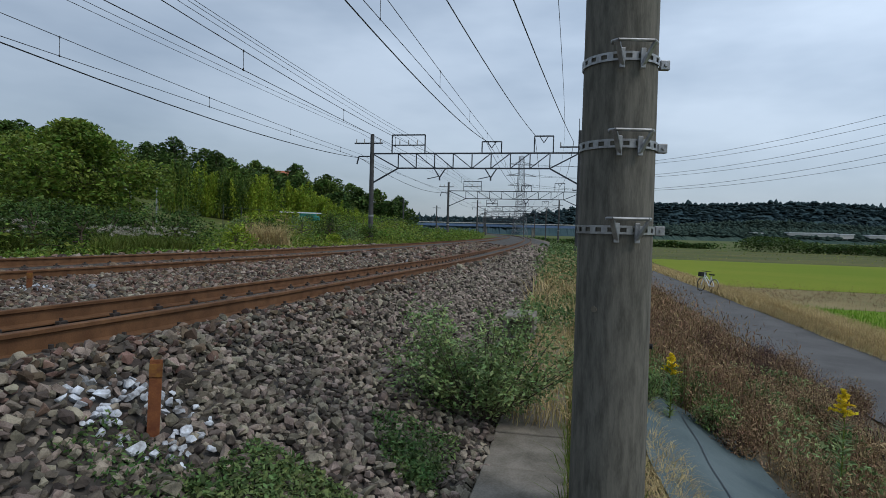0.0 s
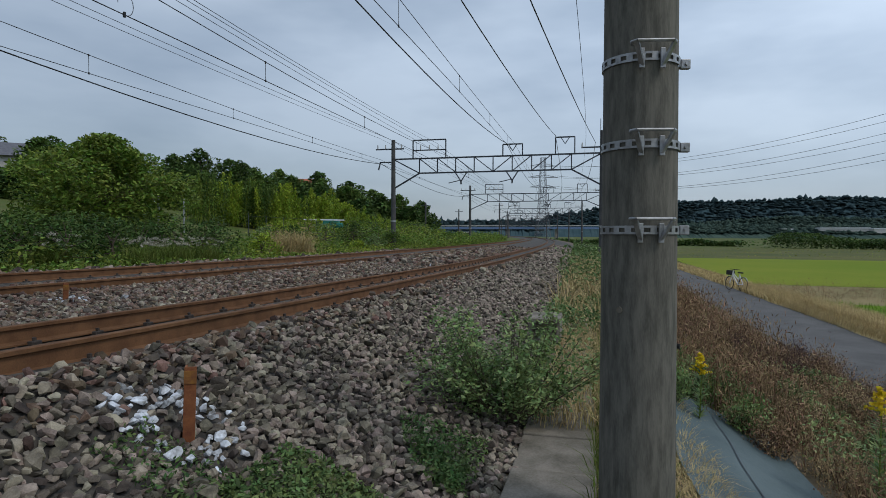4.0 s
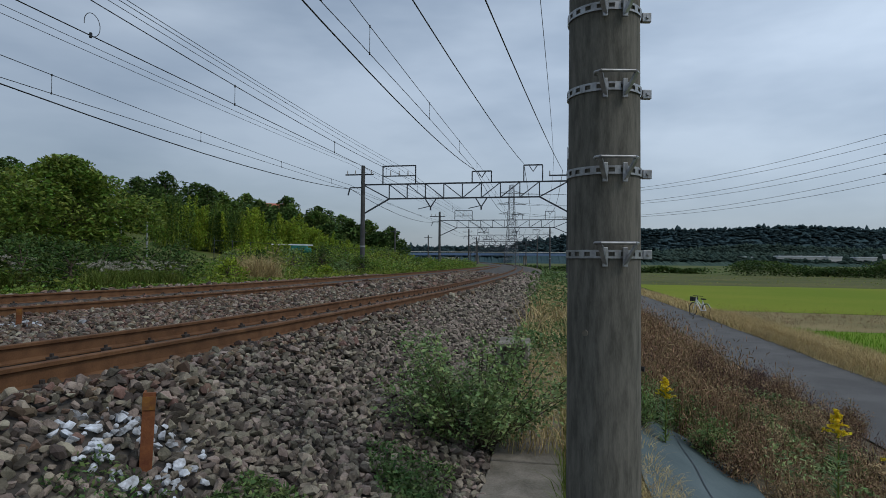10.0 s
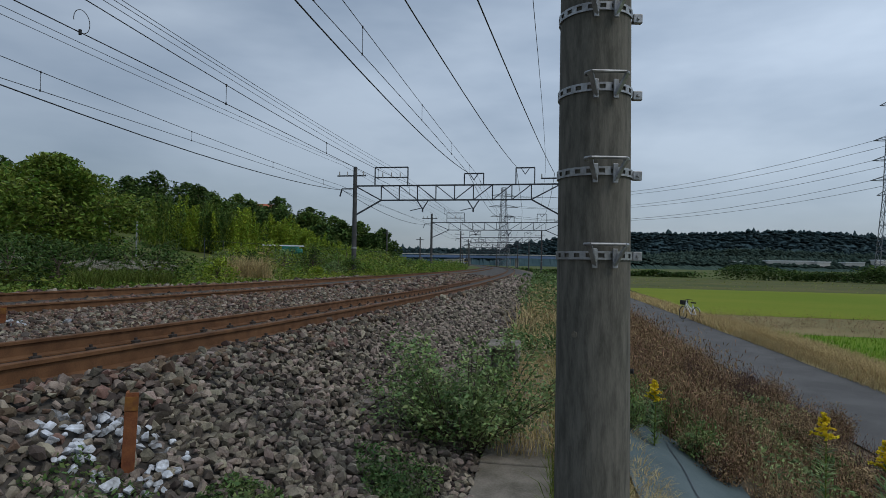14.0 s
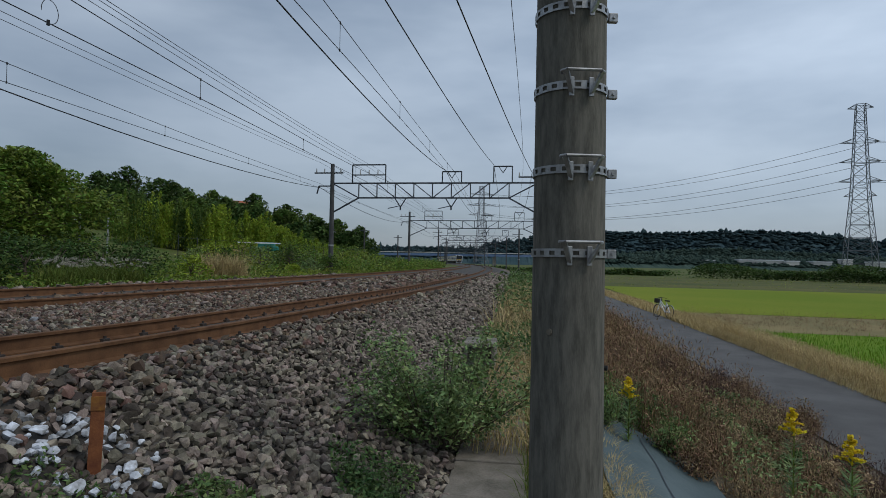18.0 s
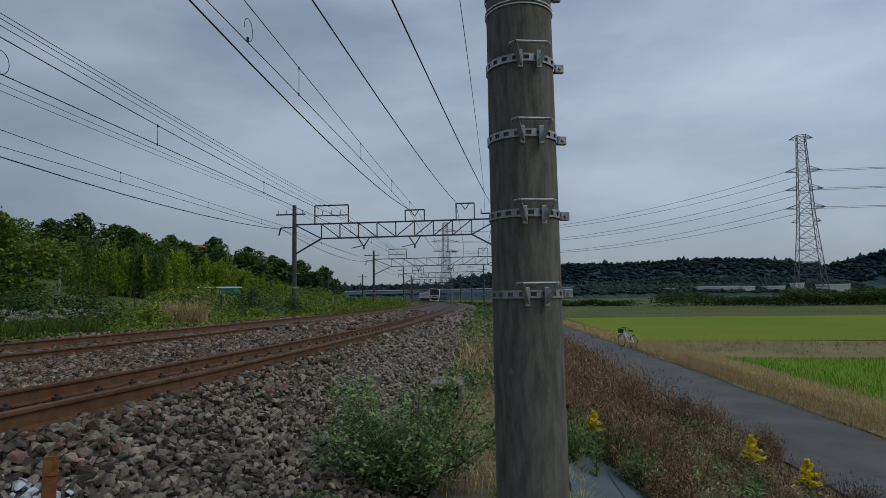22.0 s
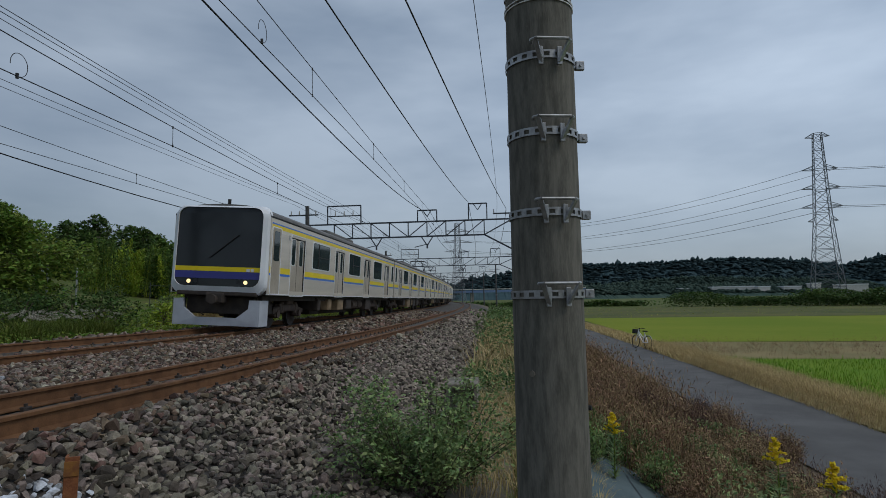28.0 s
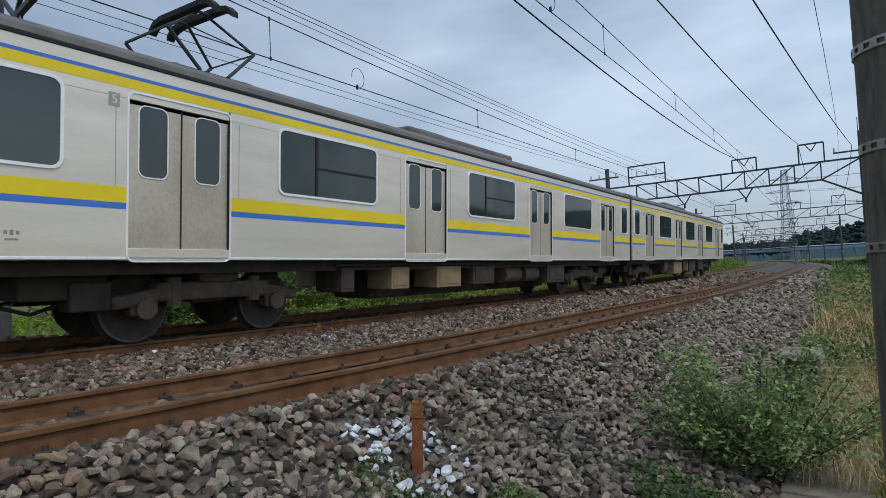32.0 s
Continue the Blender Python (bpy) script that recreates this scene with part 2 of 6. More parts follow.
M_PLUME = mat("pampas plume", (0.50, 0.47, 0.40), (0.38, 0.34, 0.28), 0.9, bump=0, vary=0.2, trans=0.3)
# aerial haze is mixed into this base colour as a blue-grey tint
M_FOREST_HAZE = mat("distant forest with haze in its colour", (0.044, 0.075, 0.085), (0.063, 0.098, 0.105), 0.95, scale=0.05, fine=0.4, bump=0, vary=0.1, spec=0.0)
M_STAINLESS = mat("brushed stainless steel", (0.82, 0.735, 0.645), (0.70, 0.625, 0.54), 0.36, 0.45, scale=1.5, fine=40, bump=0.02, stretch=(1, 0.3, 3))
M_DOORSTEEL = mat("smudged stainless door", (0.68, 0.605, 0.515), (0.46, 0.385, 0.305), 0.4, 0.4, scale=0.9, fine=30, bump=0.02, stretch=(1, 1, 0.6))
M_YELLOW = mat("yellow stripe film", (0.86, 0.66, 0.01), (0.80, 0.60, 0.01), 0.4, scale=2, bump=0)
M_BLUE = mat("blue stripe film", (0.055, 0.19, 0.68), (0.05, 0.17, 0.60), 0.4, scale=2, bump=0)
M_FRAME = mat("polished window rim", (0.90, 0.91, 0.92), (0.82, 0.83, 0.84), 0.35, 0.1, bump=0)
M_TAN = mat("weathered tan weed", (0.46, 0.35, 0.20), (0.30, 0.21, 0.115), 0.9, scale=1.5, fine=20, bump=0, vary=0.4, trans=0.15, spec=0.1)
M_ORANGE = mat("rusty faded weed", (0.42, 0.23, 0.075), (0.30, 0.19, 0.07), 0.9, scale=1.5, fine=20, bump=0, vary=0.5, trans=0.15, spec=0.1)
# nearer slope: paler green, again with haze mixed into the base colour
M_FOREST_HAZE2 = mat("woodland slope with haze in its colour", (0.055, 0.088, 0.075), (0.075, 0.108, 0.086), 0.95, scale=0.05, fine=0.4, bump=0, vary=0.12, spec=0.0)
M_NAVY = mat("navy stripe film", (0.045, 0.05, 0.24), (0.05, 0.055, 0.27), 0.4, scale=2, bump=0)
M_WINDSCREEN = mat("dark windscreen", (0.014, 0.016, 0.018), (0.022, 0.025, 0.027), 0.1, scale=1, bump=0, spec=0.5)
M_VERGE = mat("straw-littered verge", (0.44, 0.35, 0.18), (0.30, 0.25, 0.12), 0.95, scale=2.5, fine=30, bump=0.7, spec=0.1)
M_SLAB = mat("mossy walkway concrete", (0.25, 0.22, 0.18), (0.12, 0.105, 0.08), 0.95, scale=4, fine=70, bump=0.5)
M_TWIG = mat("dark reddish twigs", (0.075, 0.045, 0.04), (0.12, 0.075, 0.06), 0.9, scale=2, fine=20, bump=0, vary=0.4, spec=0.1)
M_SEAM = mat("grimy panel joint", (0.30, 0.28, 0.25), (0.24, 0.22, 0.20), 0.7, bump=0)
M_WEED = mat("dull creeping leaves", (0.07, 0.135, 0.04), (0.15, 0.205, 0.07), 0.7, scale=2, fine=20, bump=0, vary=0.6, trans=0.25, spec=0.25)
M_GLASS = mat("dark tinted glass", (0.022, 0.034, 0.034), (0.045, 0.058, 0.056), 0.05, scale=0.8, bump=0, spec=0.7)
M_RUBBER = mat("black rubber", (0.012, 0.012, 0.013), (0.02, 0.02, 0.02), 0.8, bump=0)
M_UNDER = mat("sooty underframe", (0.035, 0.028, 0.024), (0.065, 0.05, 0.04), 0.85, 0.1, scale=4)
M_BOGIE = mat("brown brake-dusted bogie", (0.12, 0.085, 0.065), (0.075, 0.055, 0.045), 0.85, 0.1, scale=5)
M_UNDERBOX = mat("tan equipment box", (0.30, 0.21, 0.12), (0.20, 0.145, 0.085), 0.8, scale=4)
M_ROOF = mat("grey car roof", (0.16, 0.155, 0.15), (0.10, 0.098, 0.095), 0.8, scale=2)
M_WHITEFACE = mat("white front mask", (0.78, 0.80, 0.83), (0.70, 0.72, 0.75), 0.4, scale=2, bump=0)
M_SKIRT = mat("light grey skirt", (0.50, 0.53, 0.58), (0.40, 0.42, 0.46), 0.5, scale=2, bump=0)
M_BLACK = mat("black paint", (0.012, 0.012, 0.014), (0.02, 0.02, 0.022), 0.35, bump=0)
M_LAMP = glow("headlamp lens", (1.0, 0.74, 0.36), 1.6)
M_PLATE = mat("grey enamel sign", (0.36, 0.355, 0.34), (0.30, 0.295, 0.285), 0.5, bump=0)
M_WHITE = mat("white paint", (0.75, 0.76, 0.77), (0.62, 0.63, 0.64), 0.6, bump=0)
M_BLUEBRIDGE = mat("blue bridge paint", (0.10, 0.17, 0.32), (0.13, 0.20, 0.34), 0.6, bump=0)
M_RUSTPOST = mat("rusted steel stake", (0.16, 0.05, 0.022), (0.27, 0.10, 0.035), 0.85, 0.2, scale=12, fine=90, bump=0.4)
M_RUSTCAP = mat("orange-brown rust", (0.27, 0.12, 0.02), (0.16, 0.06, 0.02), 0.9, scale=20, bump=0.3)
M_TEALNET = mat("teal netting", (0.015, 0.20, 0.16), (0.02, 0.15, 0.12), 0.7, bump=0)
M_ROOFTILE = mat("grey roof tile", (0.10, 0.10, 0.12), (0.15, 0.15, 0.165), 0.7, scale=3)
M_REDROOF = mat("terracotta roof", (0.45, 0.14, 0.07), (0.34, 0.10, 0.05), 0.8, scale=3)
M_WALLWHITE = mat("pale render wall", (0.62, 0.60, 0.56), (0.52, 0.50, 0.47), 0.85, scale=1)
M_TOWER = mat("galvanised lattice", (0.20, 0.21, 0.23), (0.16, 0.17, 0.19), 0.6, 0.3, bump=0)
M_PORCELAIN = mat("porcelain insulator", (0.45, 0.45, 0.45), (0.35, 0.33, 0.31), 0.3, bump=0)


# ---- mesh helpers ----
def part(name, bm, material, parent=None, label=""):
    """Links a bmesh (or a mesh) as one object under a thing."""
    if isinstance(bm, bmesh.types.BMesh):
        me = bpy.data.meshes.new(name)
        bm.to_mesh(me)
        bm.free()
    else:
        me = bm
    if not me.materials:
        me.materials.append(material)
    ob = new(name, me)
    if parent:
        ob.parent = parent
    if label:
        tagged(ob, label)
    return ob


def thing(name, label, category, m=None, group="", kind=""):
    ob = new(name)
    ob.empty_display_size = 0.2
    if m is not None:
        ob.matrix_world = m
    return tagged(ob, label, category, group, kind)


def box(bm, c, size, rot=None, bevel=0.0):
    m = Matrix.Translation(c) @ (rot or Matrix()) @ Matrix.Diagonal((*size, 1))
    g = bmesh.ops.create_cube(bm, size=1.0, matrix=m)
    if bevel:
        es = {e for v in g["verts"] for e in v.link_edges}
        bmesh.ops.bevel(bm, geom=list(es), offset=bevel, segments=2, affect="EDGES", profile=0.5)
    return bm


def bar(bm, a, b, r, seg=8, r2=None):
    """A round bar from a to b."""
    a, b = Vector(a), Vector(b)
    d = b - a
    q = d.to_track_quat("Z", "Y").to_matrix().to_4x4()
    bmesh.ops.create_cone(bm, cap_ends=True, segments=seg, radius1=r, radius2=r if r2 is None else r2, depth=d.length, matrix=Matrix.Translation((a + b) / 2) @ q)
    return bm


def beam(bm, a, b, w, h=None):
    """A square bar from a to b."""
    a, b = Vector(a), Vector(b)
    d = b - a
    q = d.to_track_quat("Y", "Z").to_matrix().to_4x4()
    bmesh.ops.create_cube(bm, size=1.0, matrix=Matrix.Translation((a + b) / 2) @ q @ Matrix.Diagonal((w, d.length, h or w, 1)))
    return bm


def B():
    return bmesh.new()


def mesh_of(name, verts, faces):
    me = bpy.data.meshes.new(name)
    me.from_pydata(verts if isinstance(verts, list) else verts.tolist(), [], faces if isinstance(faces, list) else faces.tolist())
    me.update()
    return me


def extrude_profile(bm, prof, path):
    """Sweeps a closed profile of (across, up) along path entries (place, left, up)."""
    rings = [[bm.verts.new(c + l * x + u * z) for x, z in prof] for c, l, u in path]
    n = len(prof)
    for r0, r1 in zip(rings, rings[1:]):
        for i in range(n):
            bm.faces.new((r0[i], r0[(i + 1) % n], r1[(i + 1) % n], r1[i]))
    bm.faces.new(rings[0][::-1])
    bm.faces.new(rings[-1])
    bmesh.ops.recalc_face_normals(bm, faces=bm.faces)
    return bm


def rounded(w, h, r, n=4):
    """A rounded rectangle, centred, as (x, z) points counter-clockwise."""
    pts = []
    for cx, cz, a0 in ((w / 2 - r, h / 2 - r, 0), (-w / 2 + r, h / 2 - r, 90), (-w / 2 + r, -h / 2 + r, 180), (w / 2 - r, -h / 2 + r, 270)):
        pts += [(cx + r * math.cos(radians(a0 + 90 * i / n)), cz + r * math.sin(radians(a0 + 90 * i / n))) for i in range(n + 1)]
    return pts


# ---- the railway's plan: s along the line, p to its left, from the first eye ----
AZ = radians(12.3)
U, N = Vector((math.sin(AZ), math.cos(AZ), 0)), Vector((-math.cos(AZ), math.sin(AZ), 0))
S0, RADIUS, S1 = 0.0, 1361.0, 420.0
P1, P2, GAUGE = 3.72, 8.05, 1.067
CANT1, CANT2, CAR_LEAN = -0.026, 0.1, 0.06


def dev(s):
    if s < S0:
        return 0.0
    if s < S1:
        return (s - S0) ** 2 / (2 * RADIUS)
    return (S1 - S0) ** 2 / (2 * RADIUS) + (s - S1) * (S1 - S0) / RADIUS


def slope(s):
    return 0.0 if s < S0 else (min(s, S1) - S0) / RADIUS


def lerp(x, pts):
    for (a, va), (b, vb) in zip(pts, pts[1:]):
        if x <= b:
            return va + (vb - va) * max(0.0, (x - a) / (b - a))
    return pts[-1][1]


GRADE1 = [(-60, 1.06), (1, 1.025), (4, 0.908), (10, 0.812), (20, 0.686), (50, 0.535), (135, 0.39), (900, 0.39)]
GRADE2 = [(-60, 1.1), (2, 0.972), (8, 0.887), (15, 0.816), (30, 0.752), (60, 0.684), (135, 0.61), (900, 0.61)]


def track_z(track, s, offset):
    """Height of the rail head; offset is to the left of the track's centre."""
    cant = CANT1 if track == 1 else CANT2
    return lerp(s, GRADE1 if track == 1 else GRADE2) + cant * (0.5 + offset / GAUGE)


def at(s, p, z=0.0):
    v = U * s + N * (p + dev(s))
    return Vector((v.x, v.y, z))


def frame_at(s):
    """Left and ahead of the line at s."""
    a = math.atan(slope(s))
    ahead = (U * math.cos(a) + N * math.sin(a))
    left = (N * math.cos(a) - U * math.sin(a))
    return left, ahead


# ---- ground: one sheet, in the line's own coordinates ----
SECTION = [(-4000, -1.9), (-60, -1.7), (-12, -1.5), (-9.2, -1.36), (-7.5, -1.25), (-4.7, -1.25), (-3.9, -1.15), (-1.7, -0.62), (-0.6, -0.1), (0.62, -0.06), (2.13, 0.45)]
LEFT_HILL = [(20, 0.55), (26, 0.9), (34, 2.2), (44, 3.6), (60, 5.5), (90, 8.0), (140, 10.5), (220, 12.0), (420, 10.0), (800, 0.0), (4000, -1.5)]


def ground_z(s, q):
    """Height of the ground at s along and q to the left of the straight line through the first eye."""
    p = q - dev(s)
    if p < 20:
        za, zb = track_z(1, s, -0.53) - 0.135, track_z(1, s, 0.53) - 0.16
        zc, zd = track_z(2, s, -0.53) - 0.14, track_z(2, s, 0.53) - 0.125
        drop = za - 0.6
        pts = SECTION[:-1] + [(2.13, 0.40 + 0.3 * drop), (2.72, za), (3.25, za), (4.3, zb), (5.0, zb - 0.02), (6.7, zc - 0.02), (7.5, zc), (8.7, zd), (9.5, zd), (11.0, 0.3 + 0.5 * drop), (14, 0.35), (20, 0.55)]
        return lerp(p, pts)
    k = max(0.0, min(1.0, (170 - s) / 60)) if s > 110 else 1.0
    return 0.55 + (lerp(p, LEFT_HILL) - 0.55) * k - (1 - k) * min(2.0, (p - 20) * 0.05)


def build_ground():
    ss = [-3000, -1200, -500, -250, -140, -90, -60, -45] + list(np.arange(-35, 40, 0.5)) + list(np.arange(40, 130, 2.5)) + list(np.arange(130, 260, 8)) + [270, 300, 340, 380, 420, 480, 560, 700, 900, 1300, 2000, 3500]
    qs = [-4000, -2000, -1000, -500, -250, -150, -100, -70, -50, -40, -30, -24, -19, -15.5, -13, -11, -10] + list(np.arange(-9.4, 14, 0.2)) + list(np.arange(14, 40, 1.0)) + [42, 45, 50, 55, 60, 66, 72, 80, 88, 96, 106, 116, 130, 150, 175, 200, 240, 300, 400, 600, 900, 1500, 4000]
    verts, faces = [], []
    for s in ss:
        for q in qs:
            v = U * s + N * q
            z = ground_z(s, q)
            if -3.9 < q < 0.7:
                z += 0.05 * noise.noise((s * 1.3, q * 1.3, 0))
            elif 11.5 < q < 200:
                z += 0.12 * noise.noise((s * 0.3, q * 0.3, 4))
            verts.append((v.x, v.y, z))
    nq = len(qs)
    for i in range(len(ss) - 1):
        for j in range(nq - 1):
            a = i * nq + j
            faces.append((a, a + nq, a + nq + 1, a + 1))
    me = mesh_of("ground", verts, faces)
    for m in (M_GRASS, M_BED, M_SOIL):
        me.materials.append(m)
    idx = []
    for i in range(len(ss) - 1):
        sm = (ss[i] + ss[i + 1]) / 2
        for j in range(nq - 1):
            p = (qs[j] + qs[j + 1]) / 2 - dev(sm)
            idx.append(1 if 0.55 < p < 10.8 and -60 < sm < 430 else 2 if -4.9 < p <= 0.55 and -60 < sm < 300 else 0)
    me.polygons.foreach_set("material_index", idx)
    me.polygons.foreach_set("use_smooth", [True] * len(idx))
    return tagged(new("ground", me), "grassy plain with a ballasted railway bed and wooded rise", "ground", kind="structure")


build_ground()


def strip(name, s_list, p_in, p_out, dz, material, label, category, thick=0.0, wav=0.0):
    """A flat strip of ground lying a little above the sheet."""
    verts, faces = [], []
    n = 6
    for i, s in enumerate(s_list):
        a = p_in(s) if callable(p_in) else p_in
        b = p_out(s) if callable(p_out) else p_out
        for j in range(n + 1):
            p = a + (b - a) * j / n + (wav * noise.noise((s * 0.35, j * 3.1, 7)) if j in (0, n) else 0)
            v = U * s + N * p
            verts.append((v.x, v.y, ground_z(s, p) + dz))
    for i in range(len(s_list) - 1):
        for j in range(n):
            k = i * (n + 1) + j
            faces.append((k, k + 1, k + n + 2, k + n + 1))
    me = mesh_of(name, verts, faces)
    me.materials.append(material)
    me.polygons.foreach_set("use_smooth", [True] * len(faces))
    return tagged(new(name, me), label, category, kind="structure")


long_s = list(np.arange(-30, 60, 1.0)) + list(np.arange(60, 240, 6.0))
strip("road", long_s, lambda s: dev(s) - 4.8, lambda s: dev(s) - 7.4, 0.03, M_ASPHALT, "worn grey asphalt farm path beside the railway bank", "path", wav=0.12)

strip("verge", list(np.arange(-20, 90.1, 1.5)), lambda s: dev(s) - 7.42, lambda s: dev(s) - 9.5, 0.036, M_VERGE, "straw-littered verge between path and fields", "verge", wav=0.25)

# fields: green regrowth, dry stubble and a further green one
strip("field", list(np.linspace(-30, 28.3, 30)), lambda s: -9.4 - 0.05 * max(0, 25 - s), -120, 0.05, M_RICE, "bright green rice regrowth in a paddy field", "field", wav=0.4)
strip("field", list(np.linspace(28.3, 38.3, 8)), -9.2, -160, 0.05, M_DRY, "dry brown stubble strip between two paddy fields", "field", wav=0.4)
strip("field", list(np.linspace(38.3, 82.5, 15)), -8.9, -240, 0.05, M_RICE2, "yellow-green rice regrowth in a paddy field", "field", wav=0.4)
strip("field", list(np.linspace(82.5, 150, 12)), -9, -320, 0.05, M_DRY2, "tawny overgrown meadow beyond the paddy fields", "field", wav=1)


# ---- rails, sleepers, fastenings ----
RAIL = [(-0.0635, 0), (0.0635, 0), (0.0635, 0.012), (0.012, 0.03), (0.009, 0.115), (0.032, 0.125), (0.0325, 0.148), (0.024, 0.153), (-0.024, 0.153), (-0.0325, 0.148), (-0.032, 0.125), (-0.009, 0.115), (-0.012, 0.03), (-0.0635, 0.012)]
RAIL_H = 0.153


def build_track(track, centre):
    rail_s = list(np.arange(-60, 60, 3.0)) + list(np.arange(60, 430, 6.0))
    for side in (-1, 1):
        bm = B()
        path = []
        off = side * (GAUGE / 2 + 0.0325)
        for s in rail_s:
            left, _ = frame_at(s)
            path.append((at(s, centre + off, track_z(track, s, off) - RAIL_H), left, Vector((0, 0, 1))))
        extrude_profile(bm, RAIL, path)
        ob = part("rail", bm, M_RAIL)
        tagged(ob, "rusty brown steel running rail on concrete sleepers", "rail", "running rails", "structure")
    sl = B()
    box(sl, (0, 0, -0.085), (2.0, 0.22, 0.17), bevel=0.02)
    me = bpy.data.meshes.new("sleeper")
    sl.to_mesh(me)
    sl.free()
    clip = B()
    box(clip, (0, 0, 0.022), (0.055, 0.09, 0.045), bevel=0.008)
    bar(clip, (0, 0, 0.04), (0, 0, 0.07), 0.016, 6)
    bar(clip, (-0.02, -0.03, 0.035), (-0.02, 0.03, 0.035), 0.012, 6)
    mc = bpy.data.meshes.new("rail_clip")
    clip.to_mesh(mc)
    clip.free()
    mc.materials.append(M_UNDER)
    me.materials.append(M_SLEEPER)
    s, k = -12.0, 0
    while s < 60:
        left, ahead = frame_at(s)
        rot = Matrix((left, -ahead, Vector((0, 0, 1)))).transposed().to_4x4()
        rot[0][1], rot[1][1] = ahead.x, ahead.y
        tz = track_z(track, s, 0) - RAIL_H - 0.012
        lean = Matrix.Rotation(-(CANT1 if track == 1 else CANT2) / GAUGE, 4, "Y")
        ob = tagged(new("sleeper", me), "dusty concrete sleeper half sunk in ballast", "sleeper", "sleepers", "structure")
        ob.matrix_world = Matrix.Translation(at(s, centre, tz)) @ rot @ lean
        if s < (32 if track == 1 else 14):
            for side in (-1, 1):
                for io in (-1, 1):
                    o = side * (GAUGE / 2 + 0.0325) + io * 0.078
                    c = new("rail_clip", mc)
                    c.parent = ob
                    c.location = (o, 0, 0.0)
        s += 0.6
        k += 1


build_track(1, P1)
build_track(2, P2)


# ---- overhead line: portals over both tracks ----
def build_portal(xl, yl, xr, yr, base_l, base_r, top, beam_z, detail=True):
    """Two concrete masts and a steel lattice beam; local x runs from the left mast to the right one."""
    L, Rr = Vector((xl, yl, 0)), Vector((xr, yr, 0))
    d = Rr - L
    w = d.length
    ang = math.atan2(d.y, d.x)
    T = thing("catenary_portal", "dark concrete masts joined by a steel lattice beam", "catenary portal", Matrix.Translation(L) @ Matrix.Rotation(ang, 4, "Z"), "catenary portals")
    for x, bz, tz in ((0, base_l, top), (w, base_r, top + 0.1)):
        part("mast", bar(B(), (x, 0, bz - 0.4), (x, 0, tz), 0.19 if detail else 0.17, 14, 0.14), M_MAST, T)
        if detail:
            part("mast_band", bar(B(), (x, 0, bz + 2.1), (x, 0, bz + 2.22), 0.2, 14), M_STEEL, T, "pale steel band round the mast")
    zt, zb = beam_z + 0.55, beam_z - 0.5
    n = 9
    x0 = 2.3 * w / 17
    bays = [x0 + (w - 2 * x0) * i / (n - 1) for i in range(n)]
    th = 0.1 if detail else 0.13
    part("top_chord", beam(B(), (0, 0, zt), (w, 0, zt), th), M_TRUSS, T)
    part("bottom_chord", beam(B(), (x0, 0, zb), (w - x0, 0, zb), th), M_TRUSS, T)
    part("knee_brace", beam(B(), (0, 0, beam_z - 1.6), (x0, 0, zb), th), M_TRUSS, T)
    part("knee_brace", beam(B(), (w, 0, beam_z - 1.6), (w - x0, 0, zb), th), M_TRUSS, T)
    part("end_brace", beam(B(), (0, 0, zt), (x0, 0, zb), th * 0.8), M_TRUSS, T)
    part("end_brace", beam(B(), (w, 0, zt), (w - x0, 0, zb), th * 0.8), M_TRUSS, T)
    for i, x in enumerate(bays):
        part("post", beam(B(), (x, 0, zb), (x, 0, zt), th * 0.7), M_TRUSS, T)
        if i < n - 1:
            a, b = (x, bays[i + 1]) if i < n // 2 else (bays[i + 1], x)
            part("diagonal", beam(B(), (a, 0, zt), (b, 0, zb), th * 0.6), M_TRUSS, T)
    # feeder frames standing on the beam
    for c, fw, fh, rows in ((3.15 * w / 17, 2.44, 1.32, 1), (10.08 * w / 17, 1.36, 0.8, 0), (14.2 * w / 17, 1.28, 1.15, 0)):
        for sx in (-1, 1):
            part("frame_upright", beam(B(), (c + sx * fw / 2, 0, zt), (c + sx * fw / 2, 0, zt + fh), 0.075), M_TRUSS, T)
        part("frame_bar", beam(B(), (c - fw / 2, 0, zt + fh), (c + fw / 2, 0, zt + fh), 0.085), M_TRUSS, T)
        if rows:
            part("frame_bar", beam(B(), (c - fw / 2, 0, zt + fh * 0.45), (c + fw / 2, 0, zt + fh * 0.45), 0.075), M_TRUSS, T)
            for k in (-0.65, 0, 0.65):
                part("insulator", bar(B(), (c + k, 0, zt + fh * 0.45), (c + k, 0, zt + fh * 0.45 + 0.36), 0.05, 8, 0.035), M_PORCELAIN if detail else M_TRUSS, T)
        else:
            b = B()
            beam(b, (c - 0.3, 0, zt + fh), (c, 0, zt + fh - 0.45), 0.05)
            beam(b, (c + 0.3, 0, zt + fh), (c, 0, zt + fh - 0.45), 0.05)
            part("insulator_yoke", b, M_TRUSS, T)
    # suspension yokes of the two tracks
    for c in (5.85 * w / 17, 10.05 * w / 17):
        b = B()
        beam(b, (c - 0.42, 0, zb), (c, 0, zb - 0.65), 0.07)
        beam(b, (c + 0.42, 0, zb), (c, 0, zb - 0.65), 0.07)
        bar(b, (c, 0, zb - 0.62), (c, 0, zb - 0.85), 0.06)
        beam(b, (c - 0.9, 0, zb - 0.75), (c, 0, zb - 0.55), 0.05)
        part("suspension_yoke", b, M_TRUSS, T)
    # cross arms on the masts
    for x, z, ins in ((0, top - 0.65, (-1.2, -0.6, 0.62)), (w, top - 1.0, (-1.3, 0.35))):
        part("cross_arm", beam(B(), (x - 1.35, 0, z), (x + 0.8, 0, z), 0.09), M_TRUSS, T)
